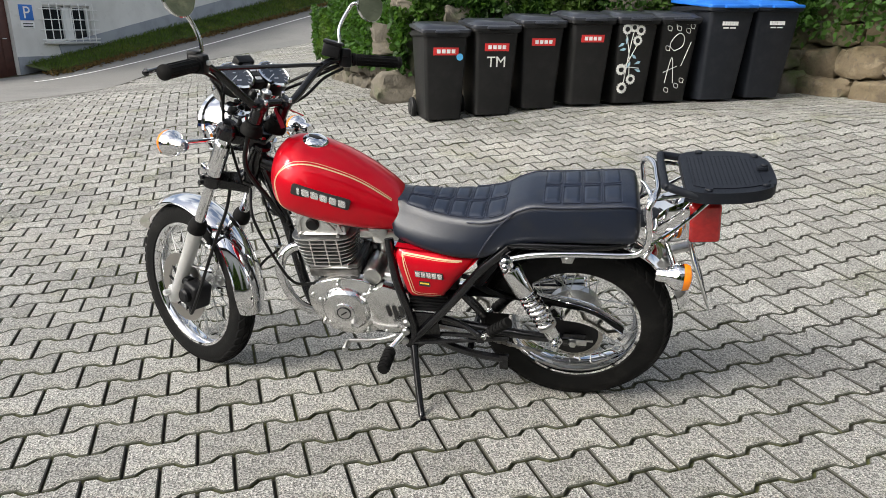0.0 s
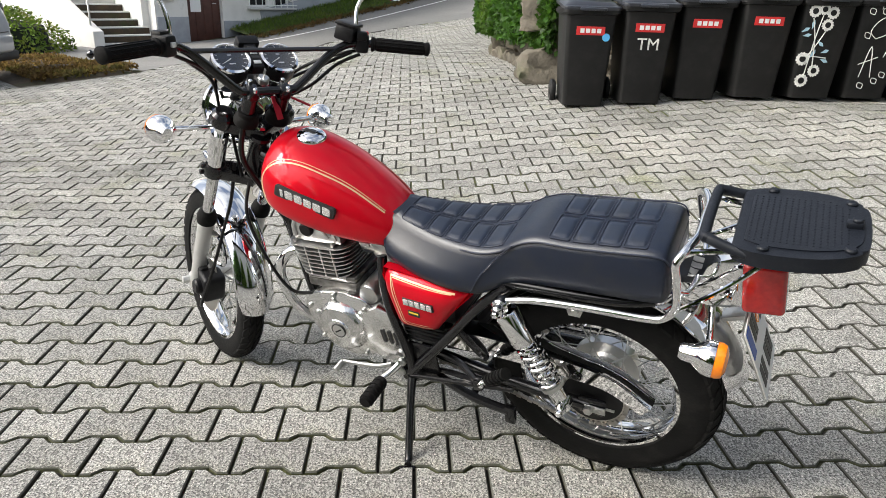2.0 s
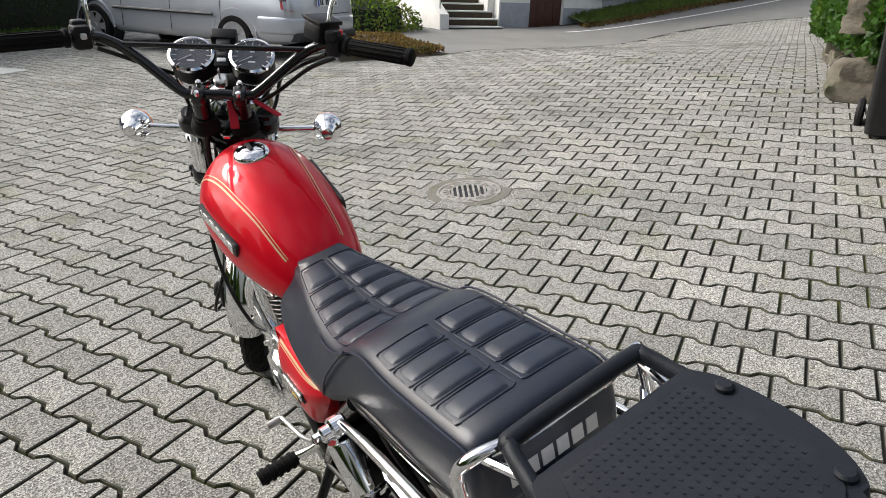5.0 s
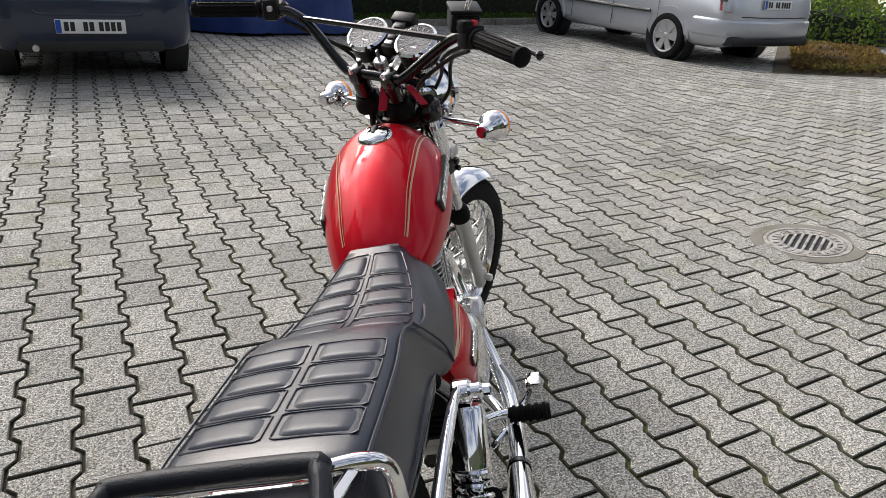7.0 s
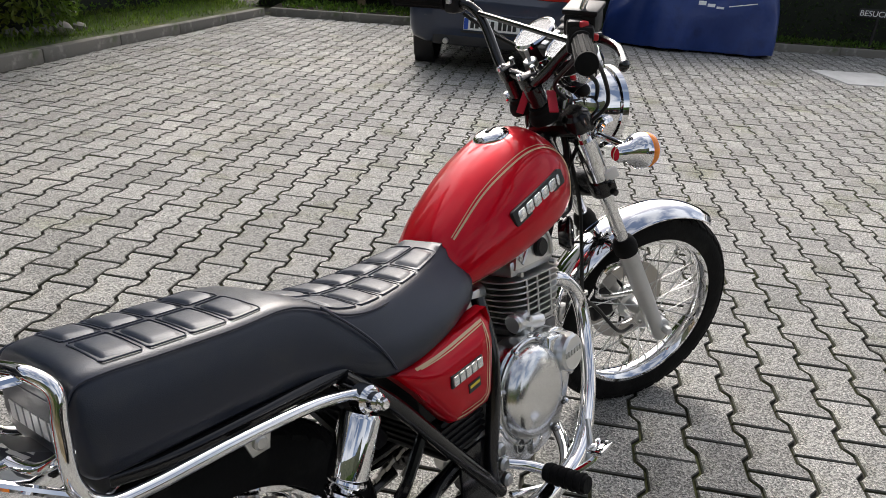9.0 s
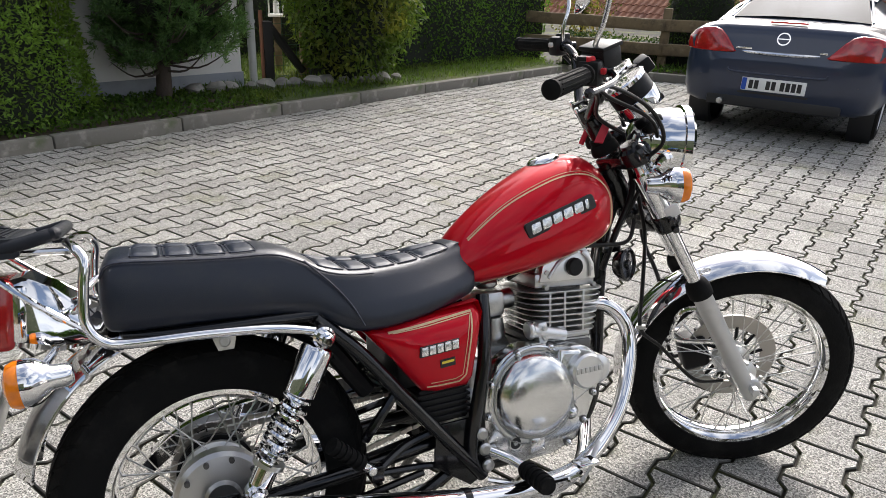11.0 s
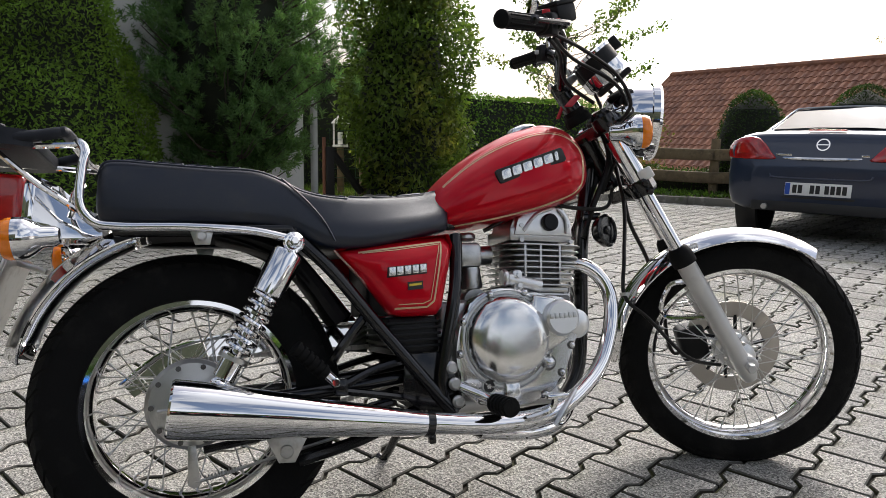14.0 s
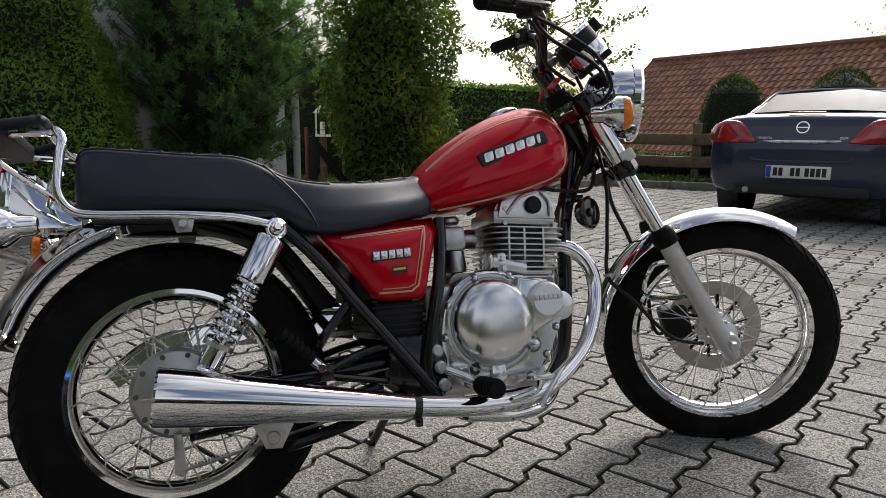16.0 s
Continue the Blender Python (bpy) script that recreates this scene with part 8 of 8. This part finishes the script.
# dark bar laid on as the shaded gap under the tailgate
part("tailgate_gap", tube([(0.0, -0.62, 0.655), (-0.005, 0, 0.645), (0.0, 0.62, 0.655)], 0.007, 6), TRIM_SHADE, estate)
part("handle_strip", box(0.04, 0.60, 0.05, (-0.002, 0, 0.905), 0.012), SILVER, estate)
plate_on(estate, pose(-0.012, 0, 0.805, 0, 6))

# small lime car far behind
lime = thing("small_car", pose(20.5, -4.4, 0.0, 0, 0, 60), "small lime green car parked behind the shrubs", "car")
part("body", car_body([(0.0, 0.35, 0.8, 0.9, 0.7, 0.55), (0.1, 0.25, 0.9, 1.2, 0.8, 0.55), (0.5, 0.22, 0.92, 1.45, 0.82, 0.55), (2.0, 0.22, 0.92, 1.45, 0.82, 0.55), (2.7, 0.22, 0.9, 1.0, 0.82, 0.6), (3.4, 0.25, 0.7, 0.8, 0.7, 0.5)]), LIME, lime, smooth=60)
for s in (1, -1):
    for x in (0.6, 2.8):
        car_wheel(lime, x, s, 0.78, 0.29, 5)
    part("side_window", moved(box(1.7, 0.03, 0.34, (1.25, s * 0.72, 1.14), 0.01), Matrix()), TINT, lime)
    part("tail_lamp", box(0.06, 0.12, 0.3, (0.06, s * 0.72, 0.9), 0.02), LAMP_RED, lime)

# covered motorcycle under a blue tarpaulin
TARP = material("blue_tarpaulin", (0.012, 0.035, 0.16), 0.42, spots=[((0.018, 0.05, 0.22), 2, 0.45, 0.7), ((0.008, 0.02, 0.09), 4, 0.5, 0.75)], bump=0.25, grain=14)
prof = [(-1.12, 0.22, 0.12), (-1.08, 0.62, 0.26), (-0.95, 0.86, 0.33), (-0.70, 0.92, 0.36), (-0.35, 0.88, 0.38), (-0.05, 0.95, 0.44), (0.20, 1.20, 0.52), (0.40, 1.27, 0.52), (0.60, 1.10, 0.44), (0.85, 0.84, 0.33), (1.02, 0.60, 0.25), (1.08, 0.22, 0.12)]
pf = list(zip(*[[q.x for q in spline([(p[i], 0, 0) for p in prof], 6)] for i in range(3)]))
rings = []
for i, (x, h, w) in enumerate(pf):
    ring = []
    for k in range(41):
        a = math.pi * k / 40
        c, s = math.cos(a), math.sin(a)
        fold = 0.035 * math.sin(9 * a + x * 5) * (1 - s) + 0.03 * noise.noise(V(x * 3, c * 3, s * 3)) + 0.02 * math.sin(x * 17 + 5 * a) * (1 - s * s)
        y = (w * (0.62 + 0.38 * (1 - s ** 3)) + fold) * math.copysign(abs(c) ** 0.7, c)
        ring.append(V(x, y, max(0.03, 0.03 + (h - 0.03) * (s ** 0.55) + fold * 0.5)))
    rings.append(ring)
bm = bmesh.new()
vs = [[bm.verts.new(q) for q in r] for r in rings]
for i in range(len(vs) - 1):
    for k in range(40):
        bm.faces.new((vs[i][k], vs[i][k + 1], vs[i + 1][k + 1], vs[i + 1][k]))
for e in (vs[0], vs[-1]):
    bm.faces.new(e)
TM = heading(8.45, 4.62, -54 + 180)
cover = thing("covered_motorcycle", TM, "motorcycle under a creased dark blue tarpaulin cover", "covered motorcycle")
part("cover", bm, TARP, cover, smooth=80)
for s in (1, -1):
    for k in range(3):
        part("printed_bar", moved(box(0.09, 0.004, 0.05 - 0.012 * k), pose(-0.10 - 0.11 * k, s * 0.475, 0.62 - 0.02 * k, 18 * s, 0, 0)), WHITE, cover)
    part("printed_line", tube([(-0.42, s * 0.46, 0.60), (-0.75, s * 0.43, 0.66)], 0.006, 5), WHITE, cover)
part("hem_rope", tube([(0.75, -0.33, 0.12), (0.9, -0.34, 0.06), (1.05, -0.2, 0.05)], 0.008, 6), WHITE, cover)
for x in (-0.75, 0.72):
    part("tyre", disc(0.28, 0.10, (x, 0, 0.285), bevel=0.03), RUBBER, cover)

# ---- houses, fence, gate ----
STUCCO = material("white_render", (0.70, 0.69, 0.66), 0.9, spots=[((0.60, 0.59, 0.56), 0.8, 0.45, 0.7), ((0.52, 0.51, 0.48), 5, 0.58, 0.8)], bump=0.5, grain=110)
PLINTH = material("grey_plinth_paint", (0.32, 0.34, 0.37), 0.85, spots=[((0.24, 0.25, 0.27), 2, 0.45, 0.7)], bump=0.3, grain=90)
DOORWOOD = material("dark_brown_door", (0.075, 0.028, 0.02), 0.5, spots=[((0.05, 0.018, 0.013), 6, 0.45, 0.7)])
PAPER = material("paper_notice", (0.75, 0.75, 0.74), 0.8)
SIGNBLUE = material("blue_sign", (0.03, 0.16, 0.55), 0.4)
TILE = material("clay_roof_tile", (0.26, 0.115, 0.068), 0.85, spots=[((0.15, 0.07, 0.05), 3, 0.45, 0.7), ((0.33, 0.17, 0.10), 8, 0.55, 0.75)], bump=0.4, grain=60, island=0.22)
FENCEWOOD = material("weathered_fence_wood", (0.17, 0.125, 0.07), 0.85, spots=[((0.10, 0.075, 0.045), 8, 0.45, 0.7), ((0.24, 0.19, 0.11), 14, 0.55, 0.75)], bump=0.6, grain=60)
DARKWOOD = material("black_stained_wood", (0.02, 0.018, 0.016), 0.7, bump=0.4, grain=80)
WIRE = material("green_fence_wire", (0.04, 0.09, 0.05), 0.5, 0.4)

# house across the road: front wall on x = 15.6, facing the yard
HX = 15.6
wall = thing("wall_house", Matrix(), "white rendered house wall with grey plinth", "house wall", kind="structure")
OPEN = [(-9.86, -8.84, -0.1, 2.05), (-12.15, -10.75, 0.86, 1.75)]


def wall_pieces(y0, y1, z0, z1, holes, x, t, mat, parent):
    ys = sorted({y0, y1, *[h[i] for h in holes for i in (0, 1)]})
    zs = sorted({z0, z1, *[h[i] for h in holes for i in (2, 3)]})
    bms = []
    for a, b in zip(ys, ys[1:]):
        for c, d in zip(zs, zs[1:]):
            if any(h[0] <= a and b <= h[1] and h[2] <= c and d <= h[3] for h in holes):
                continue
            bms.append(box(t, b - a, d - c, (x + t / 2, (a + b) / 2, (c + d) / 2)))
    bm = join(*bms)
    bmesh.ops.remove_doubles(bm, verts=bm.verts[:], dist=0.001)
    return part("render_coat", bm, mat, parent, smooth=0)


wall_pieces(-30.0, -7.95, -0.3, 4.5, OPEN, HX, 0.35, STUCCO, wall)
part("plinth", join(box(0.03, 0.85, 0.75, (HX - 0.015, -8.40, 0.25)), box(0.03, 1.6, 0.45, (HX - 0.015, -10.67, 0.30)), moved(box(0.03, 18, 1.3, (0, 0, 0)), pose(HX - 0.015, -20.0, 1.95, -11.5))), PLINTH, wall)
part("side_wall", box(6.0, 0.35, 4.8, (HX + 3.3, -7.95, 2.1)), STUCCO, wall)
tagged(part("house_roof", moved(box(8, 24, 0.2), pose(HX + 3.4, -19, 4.75)), TILE), "clay tile roof over the white house", "roof", kind="structure")
door = thing("door_1", Matrix(), "dark brown wooden front door with a paper notice", "door", kind="structure")
part("door_leaf", box(0.06, 1.00, 2.12, (HX + 0.14, -9.35, 0.98), 0.004), DOORWOOD, door)
for k in range(4):
    part("door_board", box(0.02, 0.22, 1.9, (HX + 0.108, -9.72 + 0.245 * k, 0.98), 0.006), DOORWOOD, door)
part("paper_notice", box(0.004, 0.30, 0.42, (HX + 0.095, -9.13, 0.95)), PAPER, door)
part("door_handle", tube([(HX + 0.10, -9.70, 0.95), (HX + 0.05, -9.70, 0.95), (HX + 0.05, -9.60, 0.95)], 0.012, 8), STEEL, door)
win = thing("window_1", Matrix(), "small barred window with white frame", "window", kind="structure")
part("window_frame", join(box(0.06, 1.40, 0.06, (HX + 0.12, -11.45, 0.89)), box(0.06, 1.40, 0.06, (HX + 0.12, -11.45, 1.72)), *[box(0.06, 0.06, 0.86, (HX + 0.12, y, 1.305)) for y in (-12.12, -11.62, -11.40, -10.78)], box(0.05, 0.22, 0.8, (HX + 0.13, -11.51, 1.305))), WHITE, win)
part("pane", box(0.01, 1.36, 0.84, (HX + 0.15, -11.45, 1.305)), TINT, win)
part("window_sill", box(0.22, 1.6, 0.05, (HX - 0.04, -11.45, 0.835), 0.008), PALE, win)
for k in range(8):
    part("bar", tube([(HX - 0.05, -12.2 + 0.215 * k, 0.80), (HX - 0.05, -12.2 + 0.215 * k, 1.80)], 0.011, 6, 0), WHITE, win)
for z in (0.92, 1.15, 1.40, 1.65):
    part("bar", tube([(HX - 0.05, -12.35, z), (HX - 0.05, -10.58, z)], 0.011, 6, 0), WHITE, win)
sign = thing("parking_sign", Matrix(), "blue parking sign on the white wall", "sign")
part("sign_plate", box(0.015, 0.36, 0.36, (HX - 0.010, -10.28, 1.55), 0.003), SIGNBLUE, sign)
part("sign_extra", box(0.012, 0.36, 0.16, (HX - 0.009, -10.28, 1.26), 0.003), WHITE, sign)
cu = bpy.data.curves.new("lettering", "FONT")
cu.body, cu.size, cu.extrude, cu.align_x = "P", 0.40, 0.002, "CENTER"
t = new("lettering", cu)
t.data.materials.append(WHITE)
t.parent = sign
t.matrix_local = pose(HX - 0.022, -10.28, 1.415, 90, 0, -90)
for k in range(2):
    part("sign_bar", box(0.004, 0.26, 0.025, (HX - 0.017, -10.28, 1.29 - 0.06 * k)), DARK_PRINT_SHADE, sign)
mbox = thing("meter_box", Matrix(), "grey metal letter box on the wall", "letter box")
part("box_body", box(0.06, 0.30, 0.32, (HX - 0.03, -8.30, 1.15), 0.01), STEEL, mbox)
for k in range(2):
    part("slot", box(0.006, 0.24, 0.05, (HX - 0.062, -8.30, 1.06 + 0.16 * k)), PLASTIC, mbox)
# steps
st = thing("outdoor_steps", Matrix(), "flight of concrete steps with white side wall", "steps", kind="structure")
for k in range(6):
    part("step", box(0.36, 1.55, 0.17, (15.35 + 0.32 * k, -7.12, -0.02 + 0.165 * k), 0.012), PALE, st)
    # thin strip on the step's front, darker than the tread; borrows the bed's colour
    part("riser", box(0.02, 1.50, 0.13, (15.175 + 0.32 * k, -7.12, -0.03 + 0.165 * k)), SOIL, st)
part("stair_wall", prism([(15.0, -0.1), (15.0, 0.35), (15.2, 0.42), (17.1, 1.35), (19.5, 1.45), (19.5, -0.1)], -6.32, -6.08, 0.01), STUCCO, st)
part("landing", box(3.0, 1.55, 0.2, (18.6, -7.12, 0.92)), PALE, st)
part("handrail", tube([(15.3, -6.2, 0.40), (15.3, -6.2, 1.0), (17.1, -6.2, 2.0), (17.1, -6.2, 1.3)], 0.022, 8, 0), STEEL, st)
# grass bank beside the house
def bank_at(y, f):
    """Height of the bank at y, a part f of the way from the road to the wall."""
    x = 14.55 + 1.10 * f
    low = ground_z(14.6, y) + 0.02
    high = max(low + 0.05, 0.61 + 0.185 * (-11.5 - y))
    return V(x, y, low + (high - low) * f ** 0.9)


bm = bmesh.new()
g = [[bm.verts.new(bank_at(-10.0 - 0.6 * i, j / 4)) for j in range(5)] for i in range(46)]
for i in range(45):
    for j in range(4):
        bm.faces.new((g[i][j], g[i + 1][j], g[i + 1][j + 1], g[i][j + 1]))
tagged(part("grass_bank", bm, LAWN, smooth=80), "grassy bank rising beside the white house", "grass bank", kind="structure")
r = np.random.default_rng(61)
P = [tuple(bank_at(-10.1 - 20 * r.random(), 0.12 + 0.85 * r.random())) for _ in range(16000)]
tagged(leaves("bank_grass", P, [(0, 0, 1)] * len(P), 0.11, 0.018, MEADOW, None, 61, -1.4), "tufts of grass on the bank", "grass")
P = []
for _ in range(3500):
    q = bank_at(-9.8 - 18 * r.random(), 0.0)
    q.x += 0.14 * r.normal()
    P.append((q.x, q.y, ground_z(q.x, q.y) + 0.03))
tagged(leaves("roadside_leaves", P, [(0, 0, 1)] * len(P), 0.10, 0.06, LITTER, None, 62, -0.2), "brown fallen leaves along the road edge", "leaf litter")

# white house beside the planted bed
wa = radians(33)
HC = V(-0.15, 6.58, 0)
hw = thing("wall_garden_house", Matrix.Translation(HC) @ pose(0, 0, 0, 0, 0, 33), "white rendered house wall with downpipe", "house wall", kind="structure")
part("render_coat", box(9.0, 0.35, 5.2, (-4.5, 0.18, 2.6)), STUCCO, hw, smooth=0)
part("end_wall", box(0.35, 6.0, 5.2, (-0.176, 3.36, 2.6)), STUCCO, hw, smooth=0)
part("plinth", box(9.02, 0.02, 0.25, (-4.5, -0.005, 0.12)), PLINTH, hw)
part("downpipe", join(tube([(0.10, -0.06, 0.0), (0.10, -0.06, 5.0)], 0.042, 12, 0), *[disc(0.05, 0.03, (0.10, -0.06, z), axis="z") for z in (0.75, 2.2, 3.7)]), PALE, hw, "pale grey downpipe")
tagged(part("eaves", moved(box(9.6, 1.4, 0.15, (-4.4, 0.2, 5.3)), Matrix.Translation(HC) @ pose(0, 0, 0, 0, 0, 33)), DARKWOOD), "dark roof eaves of the white house", "roof", kind="structure")
gate = thing("garden_gate", Matrix.Translation((0.05, 6.78, 0.1)) @ pose(0, 0, 0, 0, 0, 22), "dark wooden gate post with brace and green wire mesh", "gate")
part("post", box(0.10, 0.10, 0.64, (0.08, 0, 0.32), 0.008), DARKWOOD, gate)
part("brace", tube([(0.10, 0, 0.60), (0.48, 0, 0.10)], 0.045, 6), DARKWOOD, gate)
part("post", box(0.09, 0.09, 1.15, (0.62, 0.25, 0.57), 0.008), FENCEWOOD, gate)
for k in range(9):
    part("wire", tube([(0.1 + 0.16 * k, 0.02, 0.02), (0.1 + 0.16 * k, 0.02, 0.85)], 0.003, 5, 0), WIRE, gate)
for k in range(8):
    part("wire", tube([(0.1, 0.02, 0.06 + 0.11 * k), (1.4, 0.02, 0.06 + 0.11 * k)], 0.003, 5, 0), WIRE, gate)
part("red_post", tube([(0.02, 0.0, 0.0), (0.02, 0.0, 0.75)], 0.022, 8, 0), TILE, gate)
lantern = thing("garden_lantern", Matrix.Translation((0.24, 7.85, 0.0)), "white metal candle lantern on a wooden post", "lantern")
part("post", box(0.09, 0.09, 0.72, (0, 0, 0.36), 0.008), FENCEWOOD, lantern)
part("base", box(0.20, 0.20, 0.03, (0, 0, 0.74), 0.006), WHITE, lantern)
for x in (-0.085, 0.085):
    for y in (-0.085, 0.085):
        part("corner_bar", box(0.018, 0.018, 0.28, (x, y, 0.89)), WHITE, lantern)
part("roof", loft([[V(x, y, 1.03) for x, y in ((-0.12, -0.12), (0.12, -0.12), (0.12, 0.12), (-0.12, 0.12))], [V(x, y, 1.13) for x, y in ((-0.03, -0.03), (0.03, -0.03), (0.03, 0.03), (-0.03, 0.03))]]), WHITE, lantern)
part("ring", lathe([(0.02, -0.005), (0.03, -0.005), (0.03, 0.005), (0.02, 0.005)], 16, pose(0, 0, 1.16, 90), closed=True), STEEL, lantern)
part("candle", disc(0.035, 0.16, (0, 0, 0.84), axis="z"), PAPER, lantern)
# pebbles along the wall
PEB = material("pebble", (0.22, 0.21, 0.19), 0.8, spots=[((0.35, 0.33, 0.30), 9, 0.45, 0.7)], bump=0.4, grain=50, island=-0.3)
rs2 = random.Random(3)
for k in range(14):
    x = -0.55 + 0.16 * k + rs2.uniform(-0.04, 0.04)
    yb = 6.05 + (x + 0.55) * 0.42
    tagged(part("field_stone", moved(lumpy(lathe([(0.01, -0.05), (0.07, -0.03), (0.09, 0.01), (0.05, 0.055), (0.01, 0.06)], 10), 0.02, 9), Matrix.Translation((x, yb, 0.14)) @ pose(0, 0, 0, rs2.uniform(-10, 10), 0, rs2.uniform(0, 180)) @ Matrix.Scale(rs2.uniform(0.7, 1.3), 4)), PEB), "rounded grey field stone at the bed edge", "stone", "stones along the bed")

# wooden rail fence behind the far kerb
fence = thing("rail_fence", Matrix(), "weathered two-rail wooden fence", "fence")
fa, fb = V(4.05, 9.75, 0), V(9.3, 5.75, 0)
fd = (fb - fa).normalized()
fang = math.degrees(math.atan2(fd.y, fd.x))
nseg = 3
for k in range(nseg + 1):
    c = fa + (fb - fa) * k / nseg
    part("post", moved(box(0.12, 0.12, 0.95, (0, 0, 0.45), 0.01), Matrix.Translation((c.x, c.y, 0)) @ pose(0, 0, 0, 0, 0, fang)), FENCEWOOD, fence)
for k in range(nseg):
    c = fa + (fb - fa) * (k + 0.5) / nseg
    for z, dz in ((0.36, 0.006), (0.70, -0.01)):
        bm = box((fb - fa).length / nseg + 0.06, 0.05, 0.17, (0, -0.085, z), 0.02, 2)
        bmesh.ops.subdivide_edges(bm, edges=[e for e in bm.edges if e.calc_length() > 1], cuts=8)
        for v in bm.verts:
            v.co.z += 0.018 * noise.noise(V(v.co.x * 1.7, k * 4.0, z * 9))
        part("rail", moved(bm, Matrix.Translation((c.x, c.y, 0)) @ pose(0, 0, 0, 0, 0.4 * (-1) ** k, fang)), FENCEWOOD, fence)

# red tiled roof beyond the garden
RL, RR = V(12.4, 23.9, 3.35), V(20.6, 7.5, 3.35)
rdir = (RR - RL).normalized()
down = V(-abs(rdir.y), -abs(rdir.x), 0).normalized()
rh = thing("tiled_roof_house", Matrix(), "low house with a red clay tile roof beyond the garden", "house")
slope = (down * 3.4 + V(0, 0, -2.75)).normalized()
SLEN = 5.4
nrm = rdir.cross(slope)
nrm = nrm if nrm.z > 0 else -nrm
vs, fs = [], []
nc, nr_ = int((RR - RL).length / 0.24), 16
for i in range(nr_):
    for j in range(nc):
        o = RL + rdir * (j * 0.24) + slope * (i * SLEN / nr_)
        b = len(vs)
        for u in range(5):
            k = u / 4
            bulge = 0.035 * math.sin(math.pi * min(1, k * 1.35)) if k < 0.75 else -0.012
            for s_, l_ in ((0.0, 0.030), (SLEN / nr_ + 0.04, 0.055)):
                vs.append(tuple(o + rdir * (0.235 * k) + slope * s_ + nrm * (bulge + l_)))
        for u in range(4):
            fs.append((b + 2 * u, b + 2 * u + 2, b + 2 * u + 3, b + 2 * u + 1))
        e = len(vs)
        for u in range(5):
            vs.append(tuple(Vector(vs[b + 2 * u + 1]) - nrm * 0.03))
        for u in range(4):
            fs.append((b + 2 * u + 1, b + 2 * u + 3, e + u + 1, e + u))
me = bpy.data.meshes.new("roof_tiles")
me.from_pydata(vs, [], fs)
me.materials.append(TILE)
me.update()
tiles = new("roof_tiles", me)
tiles.parent = rh
tiles["kind"] = "stuff"
a, b, c, d = RL, RR, RR + slope * SLEN, RL + slope * SLEN
bm = bmesh.new()
bm.faces.new([bm.verts.new(q) for q in (a, b, c, d)])
part("roof_deck", bm, DARKWOOD, rh, smooth=0)
part("ridge", tube([RL + V(0, 0, 0.05), RR + V(0, 0, 0.05)], 0.12, 8, 0), TILE, rh)
part("verge", tube([a + nrm * 0.05, d + nrm * 0.05], 0.06, 6, 0), TILE, rh)
bm = bmesh.new()
back2 = V(-slope.x, -slope.y, slope.z).normalized()
bm.faces.new([bm.verts.new(q) for q in (a, a + back2 * SLEN, V(*(a + back2 * SLEN).xy, -0.5), V(*d.xy, -0.5), d)])
part("gable_wall", bm, STUCCO, rh, smooth=0)
bm = bmesh.new()
d2, c2 = d - V(down.x, down.y, 0) * 0.4, c - V(down.x, down.y, 0) * 0.4
bm.faces.new([bm.verts.new(q) for q in (V(*d2.xy, -0.5), V(*c2.xy, -0.5), V(*c2.xy, c.z), V(*d2.xy, d.z))])
part("front_wall", bm, STUCCO, rh, smooth=0)
# visitor sign in the hedge
vsign = thing("visitor_sign", Matrix.Translation((11.10, 3.25, -0.18)) @ pose(0, 0, 0, 0, 0, -55), "small wooden visitor parking sign on a stake", "sign")
part("stake", box(0.03, 0.03, 0.72, (0, 0, 0.36)), DARKWOOD, vsign)
part("board", box(0.54, 0.02, 0.12, (0, 0, 0.74), 0.004), DARKWOOD, vsign)
cu = bpy.data.curves.new("lettering", "FONT")
cu.body, cu.size, cu.extrude, cu.align_x = "BESUCHER", 0.108, 0.002, "CENTER"
t = new("lettering", cu)
t.data.materials.append(WHITE)
t.parent = vsign
t.matrix_local = pose(0, -0.014, 0.703, 90, 0, 0)
